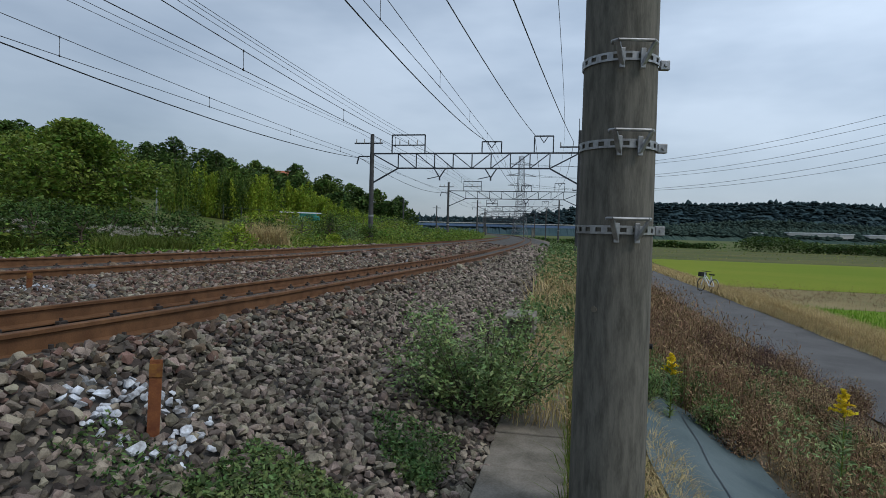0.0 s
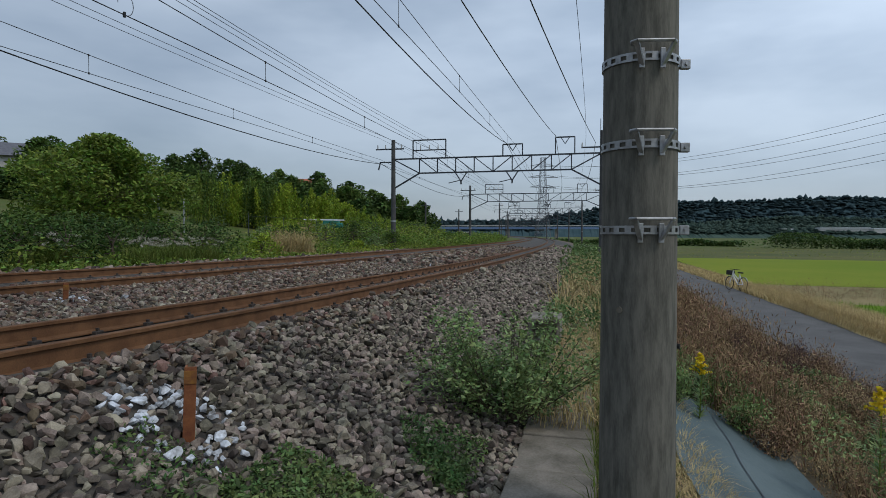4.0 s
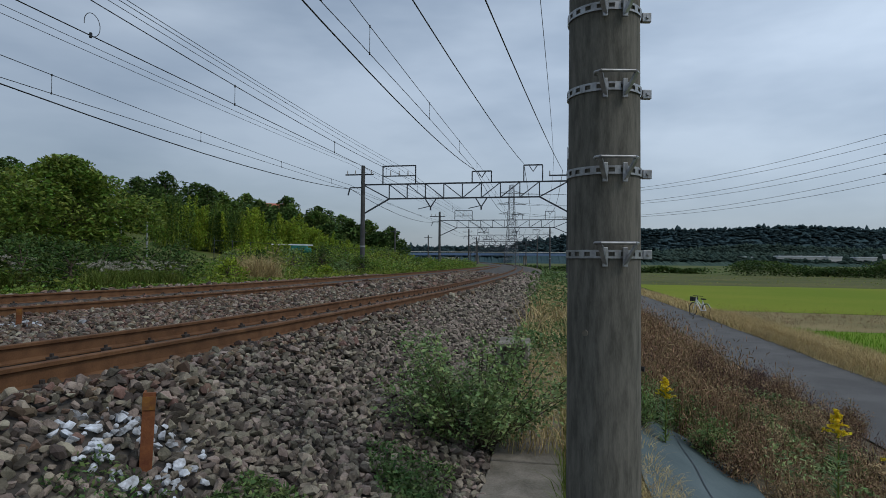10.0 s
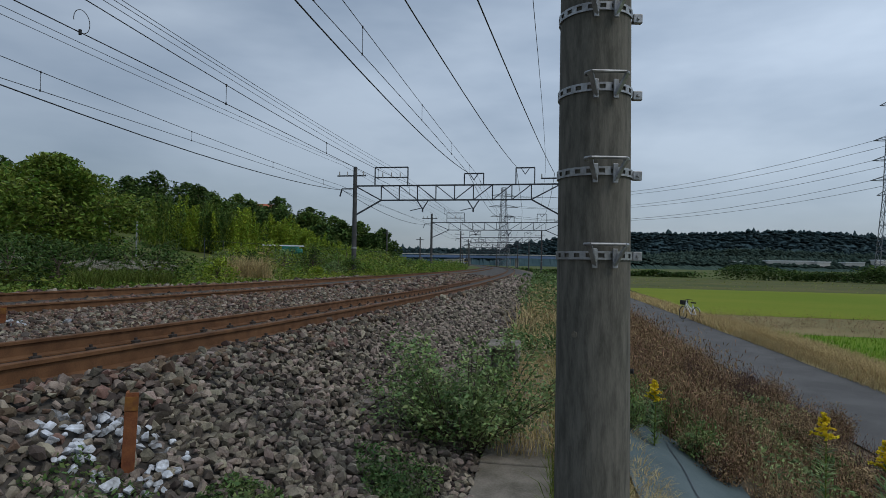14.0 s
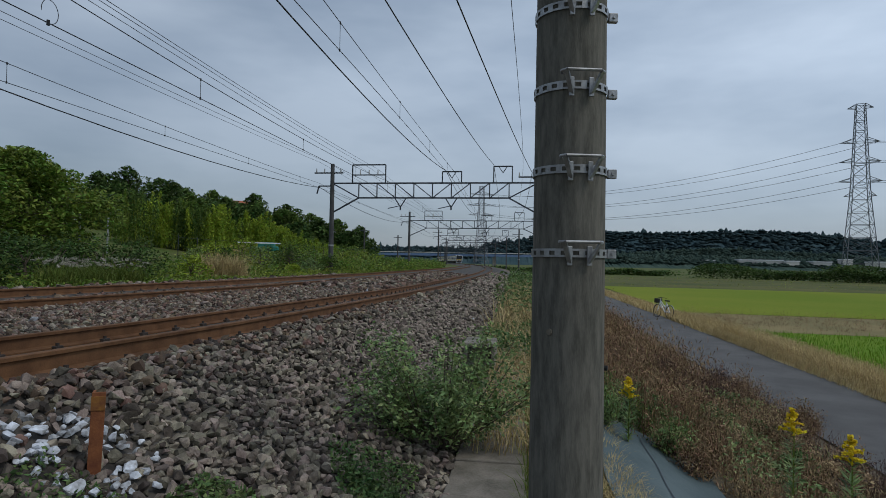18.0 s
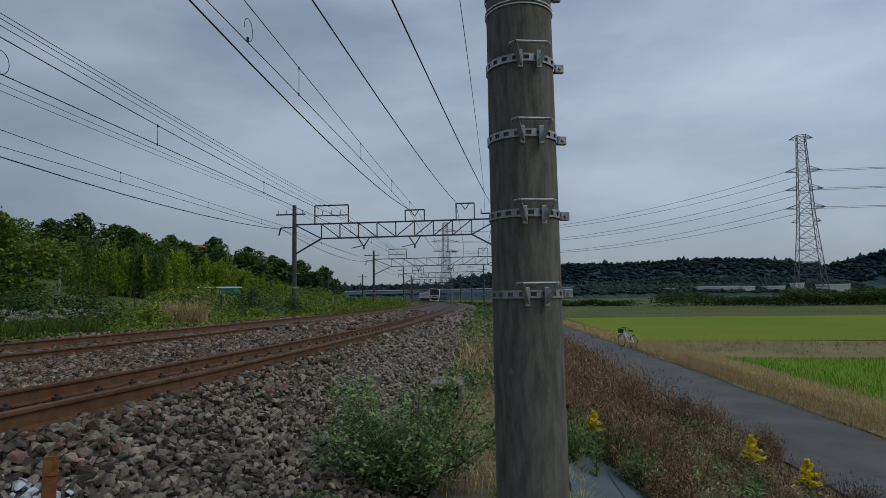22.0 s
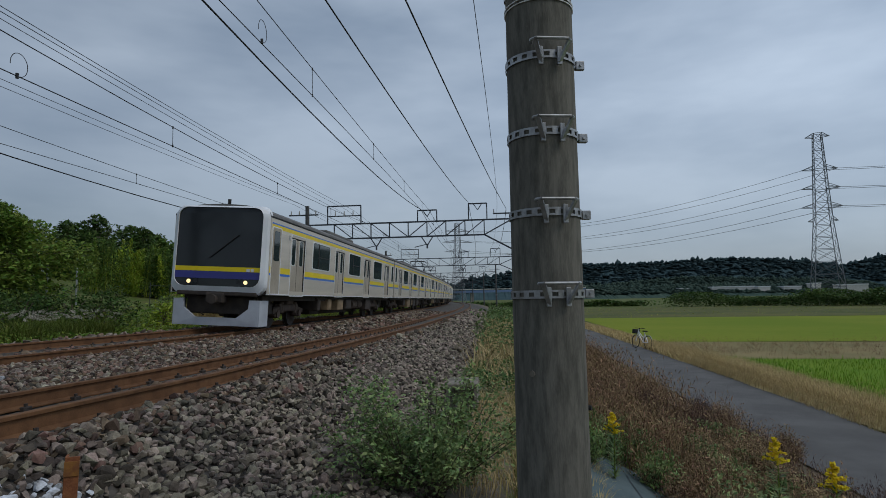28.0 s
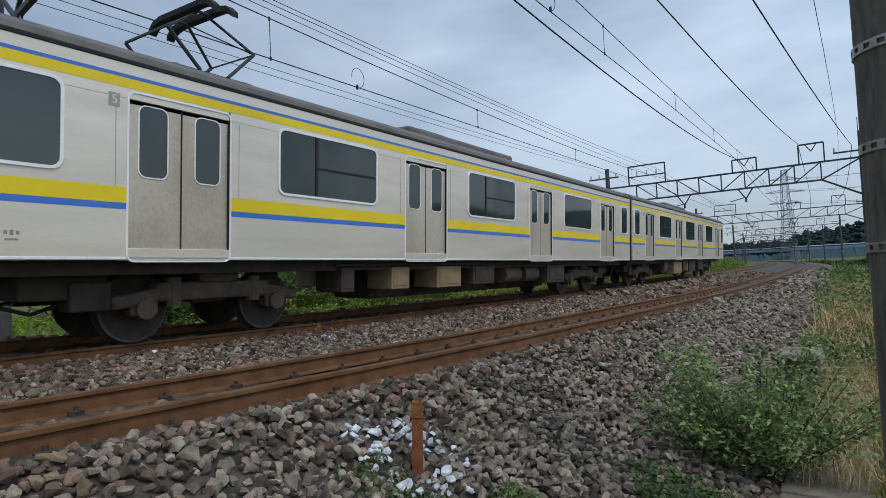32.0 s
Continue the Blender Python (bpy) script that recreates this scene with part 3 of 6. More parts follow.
        for k in ins:
            part("insulator", bar(B(), (x + k, 0, z), (x + k, 0, z + 0.32), 0.055, 8, 0.035), M_PORCELAIN if detail else M_TRUSS, T)
    part("bracket", beam(B(), (0, 0, zt - 0.2), (-1.0, 0, zt - 0.2), 0.08), M_TRUSS, T)
    part("bracket", beam(B(), (-1.0, 0, zt - 0.2), (-1.15, 0, zt - 0.75), 0.08), M_TRUSS, T)
    part("lightning_rod", bar(B(), (w - 0.1, 0, top), (w - 0.1, 0, top + 0.9), 0.025, 6), M_TRUSS, T)
    return T


build_portal(-5.37, 43.0, 9.0, 39.9, 0.4, 0.0, 8.45, 6.5)
build_portal(0.45, 82.2, 18.2, 78.4, 0.3, 0.0, 8.35, 6.6)
for ps in (125, 167, 209, 252, 295):
    a, b = at(ps + 1, P2 + 6.4), at(ps - 1, P1 - 6.4)
    build_portal(a.x, a.y, b.x, b.y, 0.2, 0.0, 8.4, 6.5, detail=ps < 130)


# ---- the concrete pole beside the walkway ----
def build_pole():
    T = thing("utility_pole", "weathered grey concrete pole ringed by perforated steel bands", "utility pole", Matrix.Translation((0.912, 3.2, -0.1)))
    part("shaft", bar(B(), (0, 0, -0.3), (0, 0, 9.5), 0.2, 48, 0.165), M_POLE, T)
    for z in (1.73, 2.165, 2.60, 3.02, 3.45, 3.88):
        r = 0.2 - 0.0036 * z + 0.004
        bm = B()
        n = 40
        pts = []
        for i in range(n):
            a = 2 * math.pi * i / n
            pts.append((math.cos(a) * r, math.sin(a) * r))
        for i in range(n):
            (x0, y0), (x1, y1) = pts[i], pts[(i + 1) % n]
            gap = i % 2
            for za, zb in (((-0.022, -0.011), (0.011, 0.022)) if gap else ((-0.022, 0.022),)):
                v = [bm.verts.new((x0, y0, z + za)), bm.verts.new((x1, y1, z + za)), bm.verts.new((x1, y1, z + zb)), bm.verts.new((x0, y0, z + zb))]
                w = [bm.verts.new((q.co.x * 1.02, q.co.y * 1.02, q.co.z)) for q in v]
                bm.faces.new(w)
                for k in range(4):
                    bm.faces.new((v[k], v[(k + 1) % 4], w[(k + 1) % 4], w[k]))
        bmesh.ops.remove_doubles(bm, verts=bm.verts, dist=1e-5)
        band = part("band", bm, M_STEEL, T, "perforated galvanised steel band")
        hook = B()
        yo, yi = -r - 0.07, -r - 0.004
        loop = [(-0.1, yi), (-0.112, yo + 0.03), (-0.09, yo), (0.085, yo), (0.107, yo + 0.03), (0.1, yi)]
        for (xa, ya), (xb, yb) in zip(loop, loop[1:]):
            bar(hook, (xa, ya, z + 0.055), (xb, yb, z + 0.055), 0.0085, 8)
        for sx in (-1, 1):
            box(hook, (sx * 0.052, -r - 0.01, z - 0.015), (0.026, 0.014, 0.1), bevel=0.003)
            beam(hook, (sx * 0.052, -r - 0.012, z - 0.05), (sx * 0.092, yo + 0.008, z + 0.05), 0.024, 0.012)
        part("hook", hook, M_STEEL, band, "bent steel hook rod")
        lug = B()
        box(lug, (r + 0.028, -0.03, z), (0.05, 0.03, 0.05), bevel=0.004)
        bar(lug, (r + 0.03, -0.055, z), (r + 0.03, 0.02, z), 0.009, 8)
        part("lug", lug, M_STEEL, band, "bolted steel clamp lug")
    for z in (3.33, 3.35):
        bm = B()
        n = 36
        for i in range(n):
            a, c = 2 * math.pi * i / n, 2 * math.pi * (i + 1) / n
            bar(bm, (math.cos(a) * 0.192, math.sin(a) * 0.192, z), (math.cos(c) * 0.192, math.sin(c) * 0.192, z), 0.004, 5)
        part("wire_ring", bm, M_FRAME, T, "thin pale wire wound round the pole")
    part("paint_patch", bar(B(), (-0.135, -0.142, 1.32), (-0.139, -0.146, 1.32), 0.017, 7), M_SLAB, T, "small pale patch on the concrete")
    part("hole_plug", bar(B(), (0.186, -0.06, 1.12), (0.2, -0.068, 1.12), 0.014, 10), M_RUBBER, T, "dark hole in the concrete")
    return T


build_pole()


# ---- walkway slabs over the drain ----
def build_slabs():
    k = 0
    for s in np.arange(-2.4, 14, 0.72):
        m = Matrix.Translation(at(s + 0.3, 0.28, -0.01 + 0.006 * (k % 3))) @ Matrix.Rotation(-AZ + 0.02 * ((k * 7) % 5 - 2) * 0.5, 4, "Z")
        b = B()
        box(b, (0, 0, -0.04), (0.57, 0.70, 0.09), bevel=0.012)
        ob = part("trough_cover", b, M_SLAB)
        ob.matrix_world = m
        tagged(ob, "weathered concrete trough cover slab at the foot of the ballast", "slab", "trough covers")
        k += 1


build_slabs()


def build_stake(x, y, z, h, rust_cap=True):
    T = thing("rail_stake", "rusted steel angle stake standing in whitewashed ballast", "stake", pose(x, y, z, 0, 2, 20))
    b = B()
    box(b, (0, 0, h / 2), (0.062, 0.012, h), bevel=0.002)
    box(b, (-0.025, 0.03, h / 2), (0.012, 0.06, h), bevel=0.002)
    part("post", b, M_RUSTPOST, T)
    b = B()
    box(b, (0, -0.009, h - 0.055), (0.064, 0.006, 0.07), bevel=0.001)
    part("tag", b, M_RUSTCAP, T, "faded orange marker plate")
    return T


STAKE = (-1.51, 3.1, 0.46)
build_stake(STAKE[0], STAKE[1], STAKE[2] - 0.05, 0.48)
far_stake = at(6.0, 6.5, 0.62)
build_stake(far_stake.x, far_stake.y, 0.62, 0.36)


# ---- the train ----
CAR_L, CAR_PITCH, CAR_W = 19.2, 19.5, 2.82
FLOOR, EAVES, SILL = 1.15, 3.2, 1.05
DOOR_Y = (7.32, 2.44, -2.44, -7.32)
DOOR_W = 1.3


def ring(bm, w, h, r, x, y, z, t, depth, sx):
    """A rounded frame round an opening w by h, on a wall facing sx along x."""
    inner, outer = rounded(w, h, r), rounded(w + 2 * t, h + 2 * t, r + t)
    n = len(inner)
    vi = [[bm.verts.new((x + sx * dx, y + a, z + b)) for a, b in lst] for lst, dx in ((inner, depth), (outer, depth), (outer, 0), (inner, 0))]
    for i in range(n):
        j = (i + 1) % n
        for k in range(3):
            bm.faces.new((vi[k][i], vi[k][j], vi[k + 1][j], vi[k + 1][i]))
        bm.faces.new((vi[3][i], vi[3][j], vi[0][j], vi[0][i]))
    bmesh.ops.recalc_face_normals(bm, faces=bm.faces)


def pane(bm, w, h, r, x, y, z, sx, t=0.012):
    pts = rounded(w, h, r)
    f = [bm.verts.new((x + sx * t, y + a, z + b)) for a, b in pts]
    g = [bm.verts.new((x, y + a, z + b)) for a, b in pts]
    bm.faces.new(f)
    bm.faces.new(g[::-1])
    for i in range(len(pts)):
        j = (i + 1) % len(pts)
        bm.faces.new((f[i], f[j], g[j], g[i]))
    bmesh.ops.recalc_face_normals(bm, faces=bm.faces)


UNDERGEAR = [
    [(4.35, 0.3, 0.5, M_UNDER), (3.0, 0.5, 0.5, M_UNDERBOX), (1.45, 0.85, 0.48, M_UNDERBOX), (0.1, 0.9, 0.5, M_UNDER), (-3.7, 1.1, 0.42, M_UNDER)],
    [(4.1, 0.7, 0.5, M_UNDER), (1.9, 1.5, 0.36, M_UNDERBOX), (0.55, 0.5, 0.45, M_UNDER), (-0.1, 0.16, 0.45, M_UNDERBOX), (-1.3, 1.4, 0.4, M_UNDER), (-3.2, 1.0, 0.45, M_UNDER)],
]
AIR_TANKS = [[(-1.5, 0.8), (-2.5, 0.75)], [(-4.4, 0.7)]]


def build_car(lead, panto, number):
    """A stainless commuter car; local y points along its run (front at +y), z = 0 at the rail head."""
    T = thing("train_car", "stainless steel commuter train car with yellow and blue stripes", "train car", None, "train cars")
    hw, hl = CAR_W / 2, CAR_L / 2
    doors = list(DOOR_Y)
    # roof: low arc with a gutter
    prof = [(hw - 0.02, EAVES), (hw - 0.06, EAVES + 0.12), (hw - 0.28, EAVES + 0.24), (hw - 0.8, EAVES + 0.315), (0, EAVES + 0.345)]
    prof = prof + [(-x, z) for x, z in prof[-2::-1]]
    bm = B()
    extrude_profile(bm, prof, [(Vector((0, y, 0)), Vector((1, 0, 0)), Vector((0, 0, 1))) for y in (-hl, hl)])
    part("roof", bm, M_ROOF, T)
    b = B()
    box(b, (0, 0, FLOOR - 0.06), (CAR_W - 0.08, CAR_L, 0.12))
    part("floor", b, M_UNDER, T)
    for y in (-hl + 0.03, hl - 0.03):
        b = B()
        box(b, (0, y, (FLOOR + EAVES) / 2), (CAR_W - 0.1, 0.06, EAVES - FLOOR))
        part("end_wall", b, M_RUBBER if not (lead and y > 0) else M_WHITEFACE, T)
    for sx in (-1, 1):
        x0 = sx * (hw - 0.03)
        edges = [hl] + [v for d in doors for v in (d + DOOR_W / 2, d - DOOR_W / 2)] + [-hl]
        b = B()
        box(b, (sx * (hw - 0.012), 0, EAVES + 0.01), (0.05, CAR_L, 0.05), bevel=0.01)
        part("gutter", b, M_RUBBER, T)
        b = B()
        box(b, (x0, 0, EAVES - 0.2), (0.06, CAR_L - 0.004, 0.395))
        part("cant_panel", b, M_STAINLESS, T)
        for z0, z1, m in ((EAVES - 0.175, EAVES - 0.135, M_BLUE), (EAVES - 0.285, EAVES - 0.175, M_YELLOW)):
            b = B()
            box(b, (sx * (hw + 0.0015), 0, (z0 + z1) / 2), (0.003, CAR_L - 0.1, z1 - z0 - 0.002))
            part("stripe", b, m, T)
        for i in range(0, len(edges), 2):
            ya, yb = edges[i], edges[i + 1]
            yc, wy = (ya + yb) / 2, ya - yb
            b = B()
            box(b, (x0, yc, (SILL + EAVES - 0.4) / 2), (0.06, wy, EAVES - 0.4 - SILL), bevel=0.006)
            panel = part("side_panel", b, M_STAINLESS, T)
            first, last = i == 0, i == len(edges) - 2
            for z0, z1, m in ((1.645, 1.82, M_YELLOW), (1.575, 1.645, M_BLUE)):
                b = B()
                box(b, (sx * (hw + 0.0015), yc, (z0 + z1) / 2), (0.003, wy - 0.02, z1 - z0 - 0.002))
                part("stripe", b, m, panel)
            if first or last:
                ww = 0.6
                shift = (0.28, 0.28, 0.28, 0.235, 0.165, 0.25)[number]
                yc += shift if first else -shift
            else:
                ww = 2.0
            wz, wh = 2.40, 0.88
            if lead and first:
                # crew door with a narrow window
                b = B()
                box(b, (sx * (hw + 0.004), yc + 0.1, 2.0), (0.012, 0.62, 1.86), bevel=0.004)
                crew = part("crew_door", b, M_DOORSTEEL, panel, "narrow crew door with a tall window")
                b = B()
                ring(b, 0.66, 1.86, 0.05, sx * hw, yc + 0.1, 2.0, 0.03, 0.014, sx)
                part("crew_door_frame", b, M_FRAME, panel)
                b = B()
                pane(b, 0.4, 0.85, 0.06, sx * (hw + 0.009), yc + 0.1, 2.42, sx)
                part("pane", b, M_GLASS, panel)
                continue
            b = B()
            pane(b, ww, wh, 0.09, sx * (hw - 0.004), yc, wz, sx)
            part("window", b, M_GLASS, panel, "dark tinted side window")
            b = B()
            ring(b, ww, wh, 0.09, sx * hw, yc, wz, 0.034, 0.02, sx)
            part("window_frame", b, M_FRAME, panel, "bright rounded metal window frame")
            if ww > 1 and i in (2, 4):
                b = B()
                box(b, (sx * (hw + 0.012), yc + 0.32 * (1 if i == 2 else 1), wz), (0.012, 0.05, wh))
                box(b, (sx * (hw + 0.012), yc - 0.34, wz - 0.02), (0.012, 1.26, 0.03))
                part("window_bar", b, M_RUBBER, panel)
        for d in doors:
            for k in (-1, 1):
                b = B()
                box(b, (sx * (hw - 0.05), d + k * DOOR_W / 4, (FLOOR + EAVES - 0.4) / 2 - 0.02), (0.035, DOOR_W / 2 - 0.012, EAVES - 0.4 - FLOOR - 0.04), bevel=0.004)
                leaf = part("door_leaf", b, M_DOORSTEEL, T, "sliding stainless door leaf")
                b = B()
                pane(b, 0.33, 0.80, 0.08, sx * (hw - 0.034), d + k * DOOR_W / 4 + k * 0.02, 2.36, sx, 0.006)
                part("door_pane", b, M_GLASS, leaf)
                b = B()
                ring(b, 0.33, 0.80, 0.08, sx * (hw - 0.033), d + k * DOOR_W / 4 + k * 0.02, 2.36, 0.014, 0.012, sx)
                part("pane_trim", b, M_FRAME, leaf)
            b = B()
            ring(b, DOOR_W - 0.02, 1.86, 0.07, sx * hw, d, 1.945, 0.022, 0.012, sx)
            part("door_frame", b, M_FRAME, T, "bright rim round a door opening")
            for k in (-1, 1):
                b = B()
                box(b, (sx * (hw + 0.0005), d + k * (DOOR_W / 2 + 0.13), 2.18), (0.003, 0.006, 1.2))
                part("panel_seam", b, M_SEAM, T)
            b = B()
            box(b, (sx * (hw - 0.045), d, 2.04), (0.03, 0.022, 1.8))
            part("door_seal", b, M_RUBBER, T)
            b = B()
            box(b, (sx * (hw - 0.02), d, FLOOR - 0.06), (0.05, DOOR_W + 0.02, 0.12), bevel=0.005)
            part("door_sill", b, M_STAINLESS, T)
            b = B()
            box(b, (sx * (hw - 0.02), d - DOOR_W / 2 + 0.012, 2.03), (0.04, 0.02, 1.84))
            part("door_edge", b, M_RUBBER, T)
        b = B()
        box(b, (sx * (hw - 0.03), 0, SILL - 0.012), (0.07, CAR_L, 0.034), bevel=0.008)
        part("sole_bar", b, M_FRAME, T)
    # underframe gear
    b = B()
    box(b, (0, 0, 0.93), (2.3, CAR_L - 0.6, 0.16))
    part("underframe", b, M_UNDER, T)
    b = B()
    y1 = 4.5 if number % 2 else 3.0
    box(b, (0, (y1 - 4.5) / 2, 0.6), (0.9, y1 + 4.5, 0.62), bevel=0.03)
    part("equipment_tray", b, M_UNDER, T)
    for sx in (-1, 1):
        for y, wy, z0, m in UNDERGEAR[number % 2]:
            b = B()
            box(b, (sx * 0.95, y, (z0 + 0.9) / 2), (0.6, wy, 0.9 - z0), bevel=0.02)
            gear = part("equipment_box", b, m, T)
            b = B()
            box(b, (sx * 1.255, y, (z0 + 0.9) / 2 + 0.01), (0.012, wy * 0.82, (0.9 - z0) * 0.72), bevel=0.004)
            part("cover_plate", b, m, gear)
        for y, wy in AIR_TANKS[number % 2]:
            b = B()
            bar(b, (sx * 0.95, y - wy / 2, 0.68), (sx * 0.95, y + wy / 2, 0.68), 0.2, 16)
            box(b, (sx * 0.95, y - wy * 0.3, 0.86), (0.06, 0.05, 0.1))
            box(b, (sx * 0.95, y + wy * 0.3, 0.86), (0.06, 0.05, 0.1))
            part("air_tank", b, M_BOGIE, T, "brown cylindrical air tank")
        b = B()
        bar(b, (sx * 1.2, -4.6, 0.94), (sx * 1.2, 4.6, 0.94), 0.025, 8)
        bar(b, (sx * 1.12, -4.6, 0.88), (sx * 1.12, 4.6, 0.88), 0.018, 8)
        part("conduit", b, M_UNDER, T)
        # small car sign beside the first door, and plain markings low on the side
        b = B()
        box(b, (sx * (hw + 0.002), 8.12, 2.76), (0.004, 0.12, 0.15))
        plate = part("car_sign", b, M_PLATE, T, "small grey car sign beside the door")
        if number in (2, 4) and sx < 0:
            cu = bpy.data.curves.new("numeral", "FONT")
            cu.body, cu.size, cu.extrude, cu.align_x, cu.align_y = str(number + 1), 0.14, 0.001, "CENTER", "CENTER"
            cu.materials.append(M_WHITE)
            num = new("numeral", cu)
            num.parent = plate
            num.matrix_local = Matrix.Translation((sx * (hw + 0.006), 8.12, 2.76)) @ Matrix(((0, 0, -1, 0), (-1, 0, 0, 0), (0, 1, 0, 0), (0, 0, 0, 1)))
        else:
            b = B()
            box(b, (sx * (hw + 0.005), 8.12, 2.76), (0.002, 0.03, 0.09))
            part("marking", b, M_WHITE, plate)
        if lead:
            b = B()
            box(b, (sx * (hw + 0.002), 4.98, 2.5), (0.002, 0.07, 0.16))
            box(b, (sx * (hw + 0.002), 4.88, 2.5), (0.002, 0.07, 0.16))
            part("emblem", b, M_REDROOF, T, "small dull red emblem on the side")
        for k in range(3):
            b = B()
            box(b, (sx * (hw + 0.002), 9.1 - 0.05 * k, 1.28), (0.002, 0.03, 0.035 + 0.015 * (k % 2)))
            part("marking", b, M_SEAM, T)
        b = B()
        box(b, (sx * (hw + 0.002), 9.05, 1.215), (0.002, 0.11, 0.018))
        part("marking", b, M_SEAM, T)
    for by in (6.5, -6.5):
        G = part("bogie_frame", bogie_mesh(), M_BOGIE, T)
        G.location = (0, by, 0)
        for wy in (-0.98, 0.98):
            for sx in (-1, 1):
                b = B()
                x = sx * (GAUGE / 2 + 0.03)
                bar(b, (x - 0.06, wy, 0.43), (x + 0.06, wy, 0.43), 0.43, 28)
                bar(b, (x - sx * 0.06 - 0.015, wy, 0.43), (x - sx * 0.06 + 0.015, wy, 0.43), 0.455, 28)
                wheel = part("wheel", b, M_UNDER, G, "dull steel railway wheel")
                b = B()
                bar(b, (x + sx * 0.05, wy, 0.43), (x + sx * 0.066, wy, 0.43), 0.432, 32)
                bar(b, (x + sx * 0.05, wy, 0.43), (x + sx * 0.07, wy, 0.43), 0.405, 32)
                part("tread_rim", b, M_MAST, wheel, "thin bright worn rim")
                b = B()
                bar(b, (x + sx * 0.05, wy, 0.43), (x + sx * 0.074, wy, 0.43), 0.4, 32)
                part("wheel_disc", b, M_UNDER, wheel)
                b = B()
                bar(b, (sx * 0.62, wy, 0.43), (sx * 0.95, wy, 0.43), 0.13, 12)
                box(b, (sx * 0.8, wy, 0.47), (0.2, 0.34, 0.26), bevel=0.03)
                part("axle_box", b, M_BOGIE, G)
    # brake gear hung below the car ends
    for sy in (-1, 1):
        b = B()
        box(b, (0, sy * 8.35, 0.72), (1.7, 0.9, 0.3), bevel=0.03)
        box(b, (0.75, sy * 8.1, 0.6), (0.3, 0.45, 0.34), bevel=0.03)
        box(b, (-0.75, sy * 8.1, 0.6), (0.3, 0.45, 0.34), bevel=0.03)
        part("brake_gear", b, M_UNDER, T)
        for sx in (-1, 1):
            b = B()
            path = [(sx * 0.6, sy * 8.2, 0.85), (sx * 0.62, sy * 8.3, 0.52), (sx * 0.62, sy * 8.6, 0.42), (sx * 0.62, sy * 8.9, 0.52), (sx * 0.6, sy * 9.0, 0.85)]
            for p0, p1 in zip(path, path[1:]):
                bar(b, p0, p1, 0.022, 6)
            part("air_hose", b, M_RUBBER, T, "slack black air hose")
            b = B()
            bar(b, (sx * 0.55, sy * 9.1, 0.95), (sx * 0.55, sy * 9.45, 0.45), 0.02, 6)
            bar(b, (sx * 0.55, sy * 9.45, 0.45), (sx * 0.55, sy * 9.3, 0.4), 0.02, 6)
            part("step_iron", b, M_BOGIE, T)
    # rooftop gear
    b = B()
    box(b, (0, 0, EAVES + 0.40), (1.5, 4.3, 0.2), bevel=0.06)
    box(b, (0, 1.2, EAVES + 0.5), (1.3, 0.9, 0.06), bevel=0.02)
    part("air_conditioner", b, M_ROOF, T)
    if panto:
        P = part("pantograph", panto_frame(), M_TRUSS, T, "raised diamond pantograph on white insulators")
        P.location = (0, panto - 0.55, EAVES + 0.42)
        P.scale = (0.95, 0.72, 0.8)
        for sx in (-0.6, 0.6):
            for sy in (-1, 1):
                part("lower_arm", bar(B(), (sx, sy * 0.3, 0.03), (sx * 0.95, sy * 0.95, 0.62), 0.034, 6), M_TRUSS, P)
                part("upper_arm", bar(B(), (sx * 0.95, sy * 0.95, 0.62), (sx * 0.45, sy * 0.12, 1.18), 0.028, 6), M_TRUSS, P)
        for sy in (-1, 1):
            part("cross_tie", bar(B(), (-0.57, sy * 0.95, 0.62), (0.57, sy * 0.95, 0.62), 0.018, 6), M_TRUSS, P)
            part("diagonal_tie", bar(B(), (-0.57, sy * 0.95, 0.62), (0.27, sy * 0.12, 1.18), 0.012, 6), M_TRUSS, P)
            strip_path = [(-0.86, 1.08), (-0.74, 1.2), (-0.55, 1.25), (0.55, 1.25), (0.74, 1.2), (0.86, 1.08)]
            part("contact_strip", extrude_profile(B(), [(-0.085, -0.05), (0.085, -0.05), (0.085, 0.05), (-0.085, 0.05)], [(Vector((x, sy * 0.2, z)), Vector((0, 1, 0)), Vector((0, 0, 1))) for x, z in strip_path]), M_RUBBER, P)
            part("head_tie", bar(B(), (-0.3 * sy, -0.24, 1.2), (-0.3 * sy, 0.24, 1.2), 0.03, 6), M_TRUSS, P)
        for sx in (-0.55, 0.55):
            for yy in (-0.75, 0.75):
                b = B()
                for k in range(3):
                    bar(b, (sx, yy, 0.0 - 0.1 + k * 0.06), (sx, yy, 0.04 - 0.1 + k * 0.06), 0.07, 10, 0.04)
                part("insulator", b, M_PORCELAIN, P)
    # gangway and couplers
    for sy in (-1, 1):
        if lead and sy > 0:
            continue
        b = B()
        box(b, (0, sy * (hl + 0.12), 2.2), (1.0, 0.26, 2.1), bevel=0.05)
        part("gangway", b, M_RUBBER, T, "black rubber gangway bellows")
        b = B()
        bar(b, (0, sy * (hl - 0.2), 0.88), (0, sy * (hl + 0.25), 0.88), 0.11, 10)
        part("coupler", b, M_UNDER, T)
    return T


